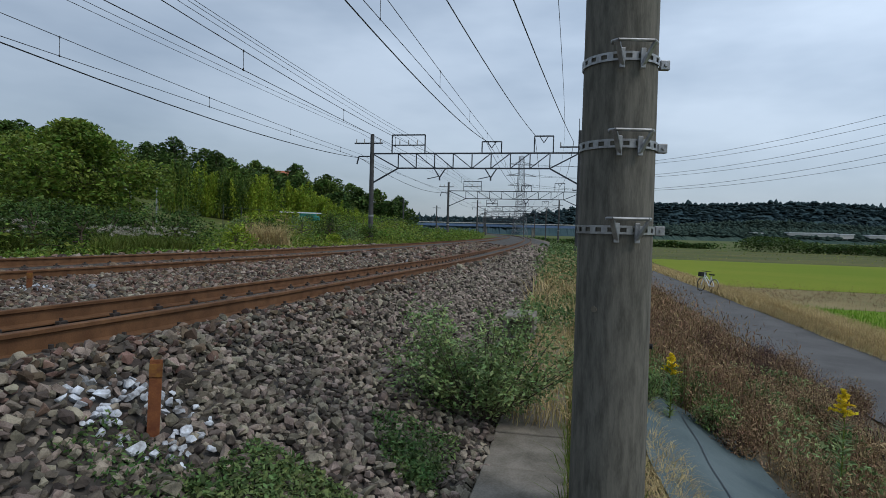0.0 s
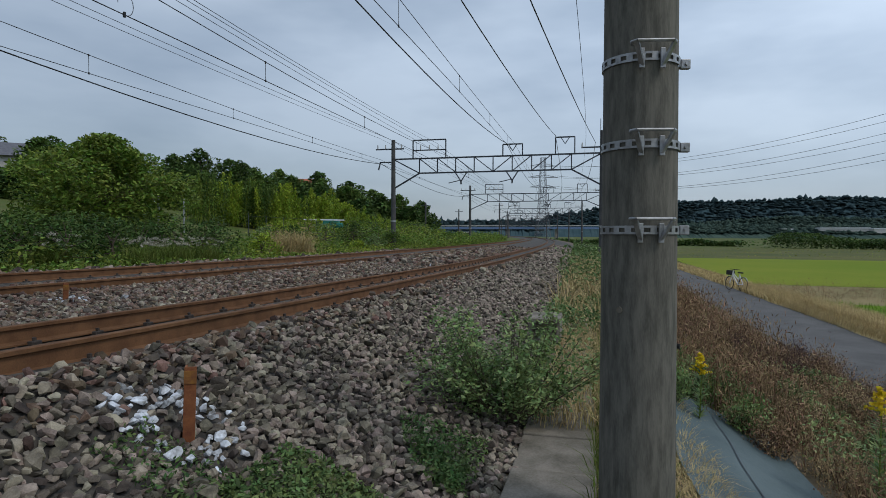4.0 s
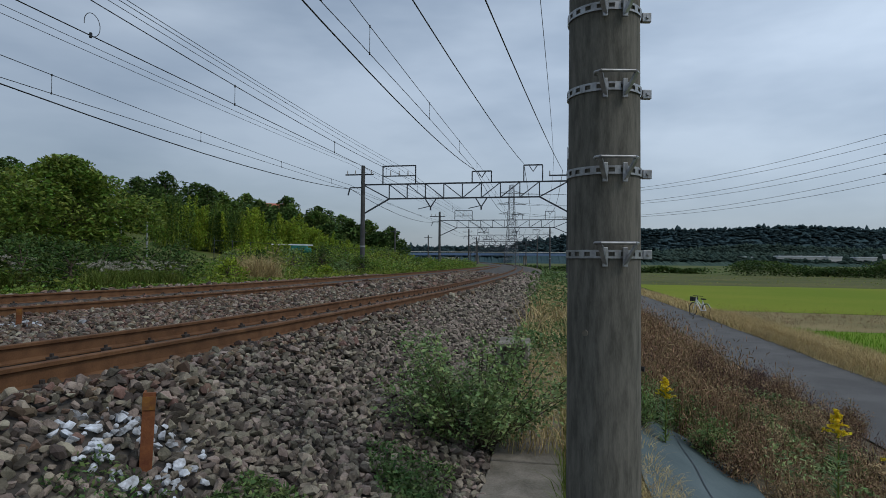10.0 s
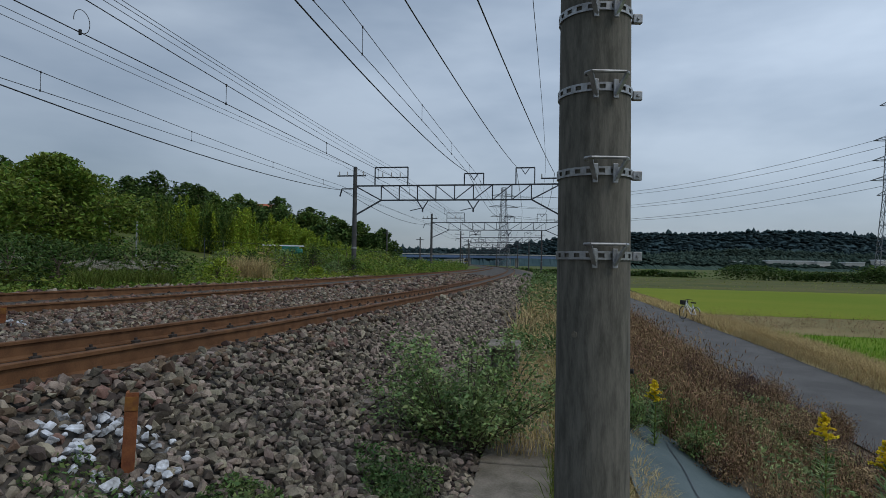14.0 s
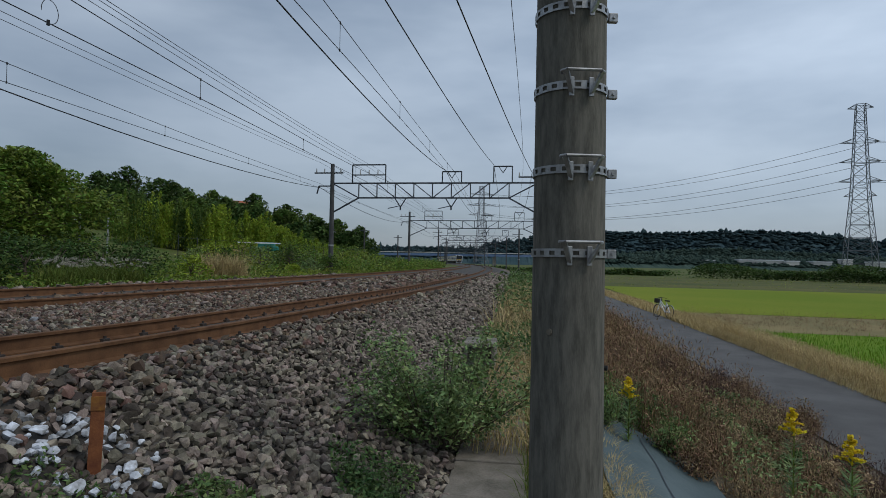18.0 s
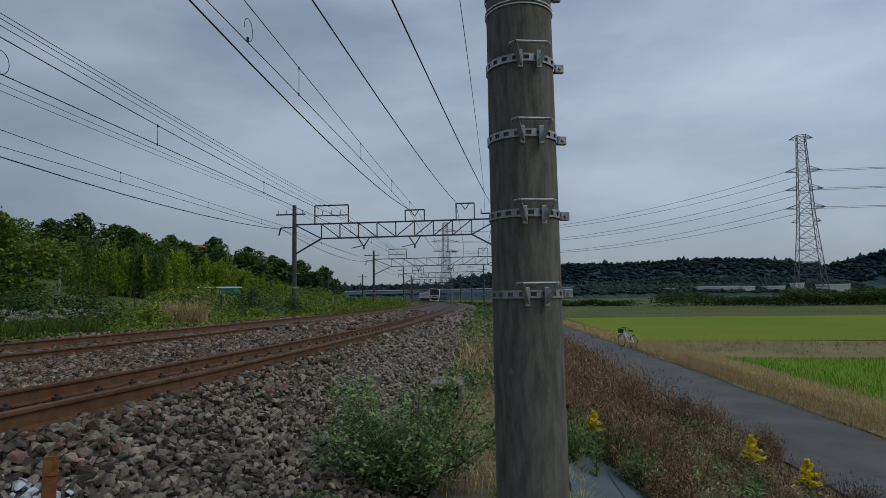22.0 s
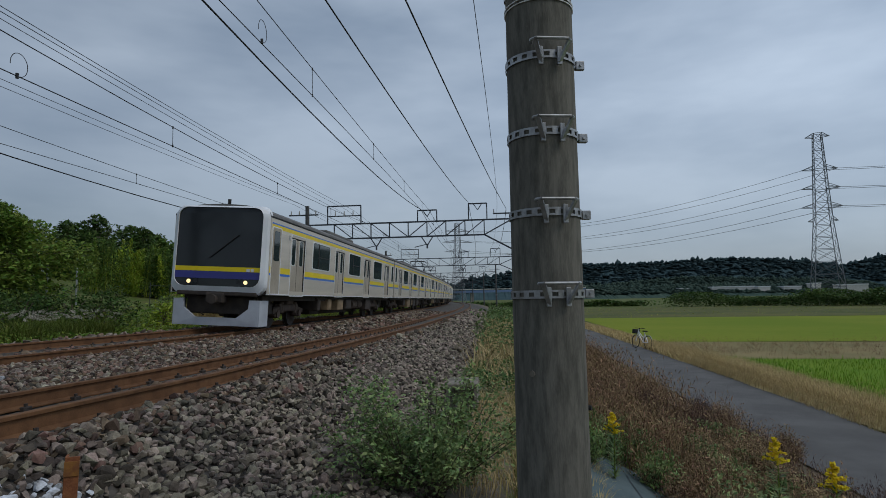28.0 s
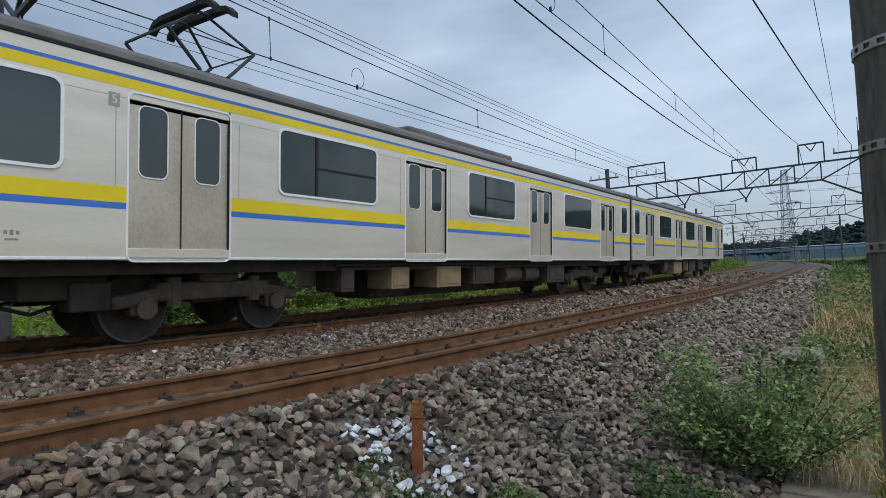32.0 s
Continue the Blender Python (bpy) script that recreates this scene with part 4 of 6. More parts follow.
def bogie_mesh():
    b = B()
    for sx in (-1, 1):
        box(b, (sx * 0.82, 0, 0.62), (0.22, 1.7, 0.24), bevel=0.05)
        for sy in (-1, 1):
            box(b, (sx * 0.82, sy * 1.0, 0.56), (0.2, 0.75, 0.16), rot=Matrix.Rotation(-sy * 0.16, 4, "X"), bevel=0.04)
            bar(b, (sx * 0.85, sy * 0.6, 0.45), (sx * 0.85, sy * 0.6, 0.8), 0.1, 12)
        box(b, (sx * 0.72, 0, 0.82), (0.5, 0.6, 0.2), bevel=0.06)
    box(b, (0, 0, 0.6), (1.5, 0.5, 0.3), bevel=0.04)
    for sy in (-1, 1):
        bar(b, (-0.6, sy * 0.98, 0.43), (0.6, sy * 0.98, 0.43), 0.08, 10)
    me = bpy.data.meshes.new("bogie_frame")
    b.to_mesh(me)
    b.free()
    return me


def panto_frame():
    """The base frame: a rectangle of tubes sharing its corners."""
    b = B()
    c = [Vector((sx * 0.6, sy * 0.85, 0)) for sx, sy in ((-1, -1), (1, -1), (1, 1), (-1, 1))]
    ring_in = [b.verts.new(v * 0.95 + Vector((0, 0, dz))) for dz in (-0.025, 0.025) for v in c]
    ring_out = [b.verts.new(v * 1.03 + Vector((0, 0, dz))) for dz in (-0.025, 0.025) for v in c]
    for k in range(4):
        m = (k + 1) % 4
        b.faces.new((ring_in[k], ring_in[m], ring_in[m + 4], ring_in[k + 4]))
        b.faces.new((ring_out[k], ring_out[m], ring_out[m + 4], ring_out[k + 4]))
        b.faces.new((ring_in[k], ring_in[m], ring_out[m], ring_out[k]))
        b.faces.new((ring_in[k + 4], ring_in[m + 4], ring_out[m + 4], ring_out[k + 4]))
    bmesh.ops.recalc_face_normals(b, faces=b.faces)
    return b


def build_face(T):
    """The cab front: a white mask round one dark windscreen, lamps, grey snow-plough skirt."""
    hw, hl = CAR_W / 2, CAR_L / 2
    y = hl
    b = B()
    outer = [(x, z + 2.24) for x, z in rounded(2.68, 2.46, 0.3, 5)]
    base = [(x, z + 2.25) for x, z in rounded(CAR_W - 0.01, 2.5, 0.3, 5)]
    inner = [(x, z + 2.32) for x, z in rounded(2.46, 2.2, 0.26, 5)]
    n = len(outer)
    rings = []
    for pts, yy in ((base, y - 0.05), (outer, y + 0.12), (inner, y + 0.2), (inner, y + 0.13)):
        rings.append([b.verts.new((x, yy - 0.06 * max(0, z - 2.6) ** 1.4, z)) for x, z in pts])
    for r0, r1 in zip(rings, rings[1:]):
        for i in range(n):
            b.faces.new((r0[i], r0[(i + 1) % n], r1[(i + 1) % n], r1[i]))
    bmesh.ops.recalc_face_normals(b, faces=b.faces)
    mask = part("front_mask", b, M_WHITEFACE, T, "white moulded cab front surround")
    b = B()
    f = [b.verts.new((x, y + 0.15 - 0.06 * max(0, z - 2.6) ** 1.4, z)) for x, z in inner]
    b.faces.new(f)
    g = bmesh.ops.extrude_face_region(b, geom=b.faces[:])
    for v in g["geom"]:
        if isinstance(v, bmesh.types.BMVert):
            v.co.y -= 0.03
    bmesh.ops.recalc_face_normals(b, faces=b.faces)
    part("windscreen", b, M_WINDSCREEN, T, "large dark one-piece windscreen panel")
    for z0, z1, m in ((1.63, 1.76, M_YELLOW), (1.43, 1.63, M_NAVY)):
        b = B()
        box(b, (0, y + 0.154, (z0 + z1) / 2), (2.46, 0.006, z1 - z0 - 0.003))
        part("stripe", b, m, T)
    for sx in (-0.82, 0.82):
        b = B()
        bar(b, (sx, y + 0.14, 1.34), (sx, y + 0.165, 1.34), 0.055, 16)
        part("headlamp", b, M_LAMP, T, "lit round headlamp")
        b = B()
        bar(b, (sx - 0.2 * (1 if sx > 0 else -1), y + 0.14, 1.36), (sx - 0.2 * (1 if sx > 0 else -1), y + 0.16, 1.36), 0.06, 12)
        part("tail_lamp", b, M_BLACK, T)
    b = B()
    box(b, (-1.0, y + 0.158, 1.68), (0.09, 0.004, 0.08))
    box(b, (-0.88, y + 0.158, 1.68), (0.1, 0.004, 0.08))
    part("emblem", b, M_WHITE, T, "small white emblem on the cab front")
    b = B()
    bar(b, (0.25, y + 0.17, 2.0), (-0.55, y + 0.165, 2.65), 0.014, 6)
    part("wiper", b, M_RUBBER, T)
    b = B()
    box(b, (0, y + 0.08, 1.02), (2.3, 0.16, 0.12), bevel=0.03)
    box(b, (0, y + 0.12, 0.9), (0.5, 0.3, 0.28), bevel=0.04)
    box(b, (0, y - 0.3, 0.7), (2.0, 0.3, 0.5), bevel=0.04)
    bar(b, (0, y, 0.86), (0, y + 0.42, 0.86), 0.13, 12)
    part("coupler", b, M_UNDER, T)
    b = B()
    pts = [(-1.24, 0.86), (-0.95, 0.86), (-0.93, 0.62), (-0.6, 0.36), (0.6, 0.36), (0.93, 0.62), (0.95, 0.86), (1.24, 0.86), (1.2, 0.14), (-1.2, 0.14)]
    fr = [b.verts.new((x, y + 0.1 + 0.06 * (1 - abs(x) / 1.42), z)) for x, z in pts]
    bk = [b.verts.new((x, y + 0.04, z)) for x, z in pts]
    b.faces.new(fr)
    b.faces.new(bk[::-1])
    for i in range(len(pts)):
        j = (i + 1) % len(pts)
        b.faces.new((fr[i], fr[j], bk[j], bk[i]))
    for sx in (-1, 1):
        box(b, (sx * 1.22, y - 0.2, 0.5), (0.05, 0.6, 0.72))
    bmesh.ops.recalc_face_normals(b, faces=b.faces)
    part("snow_plough", b, M_SKIRT, T, "pale grey plough skirt")
    b = B()
    bar(b, (0.1, y - 0.5, EAVES + 0.3), (0.1, y - 0.5, EAVES + 0.55), 0.05, 8)
    part("antenna", b, M_RUBBER, T)


CARS = []
for i in range(6):
    c = build_car(i == 0, {2: 6.9, 4: 6.9}.get(i, 0), i)
    if i == 0:
        build_face(c)
    CARS.append(c)

FRONT = [(0.0, 688.0), (28.0, 15.75), (29.0, -7.9), (30.0, -31.25), (31.0, -54.35), (32.0, -76.23)]


def front_at(t):
    for (a, va), (b, vb) in zip(FRONT, FRONT[1:]):
        if t <= b:
            return va + (vb - va) * (t - a) / (b - a)
    return FRONT[-1][1]


def car_pose(s_mid):
    """Car middle at s; it runs towards smaller s."""
    a, b = s_mid - 6.9, s_mid + 6.9
    pa, pb = at(a, P2, track_z(2, a, 0)), at(b, P2, track_z(2, b, 0))
    ahead = (pa - pb).normalized()
    lean = Matrix.Rotation(-CAR_LEAN / GAUGE, 4, "Y")
    left = Vector((0, 0, 1)).cross(ahead).normalized()
    up = (-left).cross(ahead)
    rot = Matrix((-left, ahead, up)).transposed().to_4x4()
    return Matrix.Translation((pa + pb) / 2) @ rot @ lean


def motions():
    for i, c in enumerate(CARS):
        rows = []
        for t in list(np.arange(0, 18, 3.0)) + list(np.arange(18, 27, 0.5)) + list(np.arange(27, 32.01, 0.25)):
            rows.append((float(t), car_pose(front_at(float(t)) + 9.5 + i * CAR_PITCH)))
        walk(c, rows)


# ---- overhead wires ----
def wire(name, pts, r, label, droppers=None):
    cu = bpy.data.curves.new(name, "CURVE")
    cu.dimensions, cu.bevel_depth, cu.bevel_resolution = "3D", r, 1
    sp = cu.splines.new("POLY")
    sp.points.add(len(pts) - 1)
    for q, v in zip(sp.points, pts):
        q.co = (*v, 1)
    cu.materials.append(M_WIRE)
    return tagged(new(name, cu), label, "wire", "overhead wires")


SUPPORTS = [-38.0, 3.6, 42.0, 80.0, 125.0, 167.0, 209.0, 252.0]


def span_wire(name, p, z, sag, r, label, p0=None, z0=None, last=7):
    """A wire from support to support; p0, z0: its place at the support beside the eye."""
    pts = []
    for i, (a, b) in enumerate(zip(SUPPORTS[:last], SUPPORTS[1:last + 1])):
        pa, pb, za, zb = p, p, z, z
        if i == 0:
            pa = pb = p0 if p0 is not None else p
            za = zb = z0 if z0 is not None else z
        if i == 1:
            pa, za = (p0 if p0 is not None else p), (z0 if z0 is not None else z)
        for k in range(0 if not pts else 1, 13):
            u = k / 12
            s = a + (b - a) * u
            pts.append(at(s, pa + (pb - pa) * u, za + (zb - za) * u - 4 * sag * u * (1 - u)))
    return wire(name, pts, r, label), pts


def catenary(p, z_mess, z_cont, p0=None, zm0=None, zc0=None, sag=0.75, n=5, r=0.011):
    W, _ = span_wire("messenger_wire", p, z_mess, sag, r, "thin dark messenger wire above the tracks", p0, zm0)
    span_wire("contact_wire", p, z_cont, 0.03, r, "taut dark contact wire above the track", p0, zc0)
    for i, (a, b) in enumerate(zip(SUPPORTS[:4], SUPPORTS[1:5])):
        for k in range(n):
            u = (k + 0.5) / n
            zm_a = zm0 if (zm0 is not None and i <= 1) else z_mess
            zc_a = zc0 if (zc0 is not None and i <= 1) else z_cont
            zm_b = zm0 if (zm0 is not None and i == 0) else z_mess
            zc_b = zc0 if (zc0 is not None and i == 0) else z_cont
            pa = p0 if (p0 is not None and i <= 1) else p
            pb = p0 if (p0 is not None and i == 0) else p
            s, pp = a + (b - a) * u, pa + (pb - pa) * u
            zm = zm_a + (zm_b - zm_a) * u - 4 * sag * u * (1 - u)
            zc = zc_a + (zc_b - zc_a) * u - 0.12 * u * (1 - u)
            bm = B()
            bar(bm, at(s, pp, zc), at(s, pp, zm), 0.008, 5)
            bar(bm, at(s, pp, zc - 0.03), at(s, pp, zc + 0.04), 0.022, 6)
            bar(bm, at(s, pp, zm - 0.04), at(s, pp, zm + 0.03), 0.022, 6)
            tagged(part("dropper", bm, M_WIRE), "short clipped dropper rod between two wires", "dropper", "droppers")


catenary(15.2, 7.22, 6.9, 15.3, 7.5, 6.5, sag=0.3)
catenary(9.1, 7.02, 6.1, 9.1, 6.95, 5.95, sag=0.56)
catenary(5.1, 8.1, 7.42, 5.1, 8.2, 7.1, sag=0.3)
span_wire("feeder_cable", 15.1, 6.88, 0.78, 0.02, "thick black insulated feeder cable", 15.1, 6.95)
span_wire("feeder_cable", 5.65, 8.1, 0.73, 0.02, "thick black feeder cable over the tracks", 5.65, 7.75)
span_wire("feeder_cable", 2.2, 8.5, 0.6, 0.018, "thick black feeder cable over the tracks", 3.6, 7.6)
span_wire("feeder_cable", -0.5, 7.95, 0.6, 0.018, "thick black feeder cable over the tracks", 2.3, 7.6)
span_wire("power_wire", 0.13, 8.35, 0.5, 0.008, "thin grey power wire on cross arms", 0.6, 7.6)
for p, z, z0, sag in ((15.14, 8.77, 8.35, 0.2), (14.5, 8.74, 8.3, 0.22), (11.83, 8.27, 8.75, 0.25), (11.2, 8.27, 8.5, 0.28), (10.69, 8.24, 8.3, 0.33)):
    span_wire("power_wire", p, z, sag, 0.009, "thin dark power wire on insulators", p, z0)

# slack jumper loops that join messenger and contact wire
for s, p, zc, zm in ((9.8, 9.1, 5.96, 6.66), (11.7, 5.1, 7.2, 7.95)):
    r = (zm - zc) * 0.32
    c = zc + r
    pts = []
    for k in range(25):
        a = radians(-100 + 290 * k / 24)
        pts.append(at(s + 0.1 + r * 0.9 * math.cos(a), p, c + r * math.sin(a)))
    wire("jumper_loop", pts, 0.007, "slack looped jumper wire between two overhead wires")
    b = B()
    bar(b, pts[0] + Vector((0, 0, -0.05)), pts[0] + Vector((0, 0, 0.05)), 0.03, 8)
    tagged(part("wire_clamp", b, M_WIRE), "small dark clamp on an overhead wire", "clamp", "wire clamps")

# the near portal, whose right mast is the concrete pole
def build_near_portal():
    pl = at(4.6, 14.3)
    T = thing("near_portal_beam", "dark steel lattice beam and mast with hanging insulators", "catenary portal")
    part("mast", bar(B(), (pl.x, pl.y, -0.2), (pl.x, pl.y, 9.2), 0.2, 14, 0.15), M_MAST, T)
    pr = Vector((0.912, 3.2, 0))
    for z in (6.9, 8.0):
        part("chord", beam(B(), (pl.x, pl.y, z), (pr.x, pr.y, z), 0.1), M_TRUSS, T)
    n = 10
    for i in range(n):
        a, b = pl.lerp(pr, i / n), pl.lerp(pr, (i + 1) / n)
        z0, z1 = (6.9, 8.0) if i % 2 else (8.0, 6.9)
        part("diagonal", beam(B(), (a.x, a.y, z0), (b.x, b.y, z1), 0.07), M_TRUSS, T)
    for k in (0.06, 0.12):
        c = pl.lerp(pr, k)
        b = B()
        for j in range(4):
            bar(b, (c.x, c.y, 6.75 - j * 0.11), (c.x, c.y, 6.68 - j * 0.11), 0.09, 10, 0.04)
        bar(b, (c.x, c.y, 6.9), (c.x, c.y, 5.9), 0.018, 6)
        part("insulator", b, M_PORCELAIN, T)
    part("knee_brace", beam(B(), (pl.x, pl.y, 5.4), (*pl.lerp(pr, 0.12).xy, 6.9), 0.1), M_TRUSS, T)


build_near_portal()


# ---- loose stone ----
def stone_variants(n, seed):
    """Angular crushed stones: hulls of a few points on a rounded block."""
    rnd = np.random.RandomState(seed)
    out = []
    for _ in range(n):
        p = rnd.normal(size=(15, 3))
        p /= np.linalg.norm(p, axis=1)[:, None]
        p = np.sign(p) * np.abs(p) ** 0.7
        p *= np.array([1.0, rnd.uniform(0.62, 0.95), rnd.uniform(0.45, 0.75)]) * 0.85
        bm = bmesh.new()
        for v in p:
            bm.verts.new(v)
        bmesh.ops.convex_hull(bm, input=bm.verts)
        loose = [v for v in bm.verts if not v.link_faces]
        bmesh.ops.delete(bm, geom=loose, context="VERTS")
        bmesh.ops.triangulate(bm, faces=bm.faces)
        bm.verts.index_update()
        out.append((np.array([v.co[:] for v in bm.verts]), np.array([[v.index for v in f.verts] for f in bm.faces])))
        bm.free()
    return out


def rand_rot(rnd, n, tilt=0.6):
    a = rnd.uniform(0, 2 * np.pi, n)
    b, c = rnd.normal(0, tilt, n), rnd.normal(0, tilt, n)
    ca, sa, cb, sb, cc, sc = np.cos(a), np.sin(a), np.cos(b), np.sin(b), np.cos(c), np.sin(c)
    R = np.zeros((n, 3, 3))
    R[:, 0, 0], R[:, 0, 1], R[:, 0, 2] = ca * cb, ca * sb * sc - sa * cc, ca * sb * cc + sa * sc
    R[:, 1, 0], R[:, 1, 1], R[:, 1, 2] = sa * cb, sa * sb * sc + ca * cc, sa * sb * cc - ca * sc
    R[:, 2, 0], R[:, 2, 1], R[:, 2, 2] = -sb, cb * sc, cb * cc
    return R


VARIANTS = stone_variants(20, 5)


def stone_heap(name, pts, sizes, material, label, seed, parent=None):
    rnd = np.random.RandomState(seed)
    n = len(pts)
    R = rand_rot(rnd, n, 0.5)
    which = rnd.randint(0, len(VARIANTS), n)
    Vs, Fs, start = [], [], 0
    sizes, pts = np.asarray(sizes), np.asarray(pts)
    for k, (verts, faces) in enumerate(VARIANTS):
        pick = np.nonzero(which == k)[0]
        V = verts[None] * sizes[pick][:, None, None]
        V = np.einsum("nij,nkj->nki", R[pick], V) + pts[pick][:, None, :]
        Vs.append(V.reshape(-1, 3))
        Fs.append((faces[None] + (start + np.arange(len(pick)) * len(verts))[:, None, None]).reshape(-1, 3))
        start += len(pick) * len(verts)
    V, F = np.concatenate(Vs), np.concatenate(Fs)
    me = bpy.data.meshes.new(name)
    me.vertices.add(len(V))
    me.vertices.foreach_set("co", V.reshape(-1))
    me.loops.add(len(F) * 3)
    me.loops.foreach_set("vertex_index", F.reshape(-1))
    me.polygons.add(len(F))
    me.polygons.foreach_set("loop_start", np.arange(len(F)) * 3)
    me.polygons.foreach_set("loop_total", np.full(len(F), 3))
    me.polygons.foreach_set("use_smooth", np.zeros(len(F), bool))
    me.update(calc_edges=True)
    me.materials.append(material)
    return tagged(new(name, me), label, "ballast", kind="stuff")


def ballast():
    rnd = np.random.RandomState(11)
    zones = [(-3.0, 6.0, 0.55, 2.98, 0.047), (6.0, 14.0, 0.6, 2.98, 0.055), (14.0, 27.0, 0.75, 2.98, 0.075), (27.0, 60.0, 0.9, 2.98, 0.125), (-3.0, 24.0, 3.32, 4.12, 0.07), (-4.0, 10.0, 4.42, 7.35, 0.046), (10.0, 18.0, 4.45, 7.35, 0.06), (18.0, 50.0, 4.5, 7.35, 0.115), (-4.0, 20.0, 7.7, 8.5, 0.1), (-4.0, 30.0, 8.9, 10.6, 0.085)]
    near, grey, rust, white = [], [], [], []
    stake = Vector((STAKE[0] - 0.06, STAKE[1] + 0.04))
    for sa, sb, pa, pb, step in zones:
        ns, npp = int((sb - sa) / step), int((pb - pa) / step)
        S, P = np.meshgrid(np.arange(ns), np.arange(npp))
        S = sa + (S.ravel() + rnd.uniform(-0.5, 0.5, S.size)) * step
        P = pa + (P.ravel() + rnd.uniform(-0.5, 0.5, P.size)) * step
        for s, p in zip(S, P):
            size = step * rnd.uniform(0.58, 1.05) * (1.4 if rnd.rand() < 0.12 else 1.0)
            v = at(s, p)
            z = ground_z(s, p + dev(s)) + size * (rnd.uniform(0.0, 1.0) if not (P1 - 0.5 < p < P1 + 0.5 or P2 - 0.5 < p < P2 + 0.5) else -0.3)
            row = (v.x, v.y, z, size)
            d = (Vector((v.x, v.y)) - stake).length
            far_d = (Vector((v.x, v.y)) - Vector((far_stake.x, far_stake.y))).length
            rail_d = min(abs(p - (P1 - 0.57)), abs(p - (P1 + 0.57)), abs(p - (P2 - 0.57)), abs(p - (P2 + 0.57)))
            if (0.12 < d < 0.40 and v.y > stake.y - 0.3 and rnd.rand() < (0.72 if 0.17 < d < 0.32 else 0.28) * (0.75 if v.x > stake.x + 0.1 else 1.0)) or (far_d < 0.3 and rnd.rand() < 0.28) or rnd.rand() < 0.0006:
                white.append(row if d > 0.9 else (v.x, v.y, z + 0.008, size * 0.85))
            elif abs(p - P1) < 0.6 or abs(p - P2) < 0.6 or (p > 4.3 and rnd.rand() < 0.5) or rail_d < 0.85 and rnd.rand() < 0.85 - 1.05 * rail_d:
                rust.append(row)
            elif 2.2 < s < 3.9 and 1.3 < p < 2.6 and len(near) < 300 and rnd.rand() < 0.5:
                near.append(row)
            else:
                grey.append(row)
    for name, rows, m, label, seed in (("ballast_stones", grey, M_STONE, "angular grey crushed-stone ballast", 1), ("ballast_stones", rust, M_STONE_RUST, "rust-stained ballast along the rails", 2), ("ballast_stones", white, M_WHITE_STONE, "whitewashed ballast stones round the rusty stake", 3)):
        rows = np.array(rows)
        stone_heap(name, rows[:, :3], rows[:, 3], m, label, seed)
    shared = []
    for v, faces in VARIANTS[:10]:
        me = mesh_of("stone", v, faces)
        me.polygons.foreach_set("use_smooth", [False] * len(faces))
        me.materials.append(M_STONE_ONE)
        shared.append(me)
    bed = thing("ballast_shoulder", "loose angular grey stones on the ballast shoulder", "ballast", kind="structure")
    R = rand_rot(rnd, len(near), 0.5)
    for i, (x, y, z, size) in enumerate(near):
        ob = new("stone", shared[i % 10])
        ob.parent = bed
        ob.matrix_local = Matrix.Translation((x, y, z)) @ Matrix(R[i].tolist()).to_4x4() @ Matrix.Diagonal((size, size, size, 1))


# ---- plants ----
def quads(name, C, A, Bv, material, label, category, parent=None, kind="", ob_only=False):
    """Diamond leaves at C with half-axes A (long) and Bv (wide)."""
    n = len(C)
    V = np.stack([C - A, C + Bv * 0.9 - A * 0.1, C + A, C - Bv * 0.9 - A * 0.1], 1).reshape(-1, 3)
    F = np.arange(n * 4).reshape(n, 4)
    me = bpy.data.meshes.new(name)
    me.vertices.add(n * 4)
    me.vertices.foreach_set("co", V.reshape(-1).astype(np.float32))
    me.loops.add(n * 4)
    me.loops.foreach_set("vertex_index", F.reshape(-1))
    me.polygons.add(n)
    me.polygons.foreach_set("loop_start", np.arange(n) * 4)
    me.polygons.foreach_set("loop_total", np.full(n, 4))
    me.update(calc_edges=True)
    me.materials.append(material)
    ob = new(name, me)
    if parent:
        ob.parent = parent
    if label:
        tagged(ob, label, category, kind=kind)
    return ob


def leaf_axes(rnd, n, size, flat=0.5, aspect=0.5):
    a = rnd.normal(size=(n, 3))
    a[:, 2] = a[:, 2] * flat - 0.15
    a /= np.linalg.norm(a, axis=1)[:, None]
    b = np.cross(a, rnd.normal(size=(n, 3)) * np.array([0.4, 0.4, 1.0]))
    b /= np.linalg.norm(b, axis=1)[:, None] + 1e-9
    sz = size * rnd.uniform(0.6, 1.25, (n, 1))
    return a * sz, b * sz * aspect


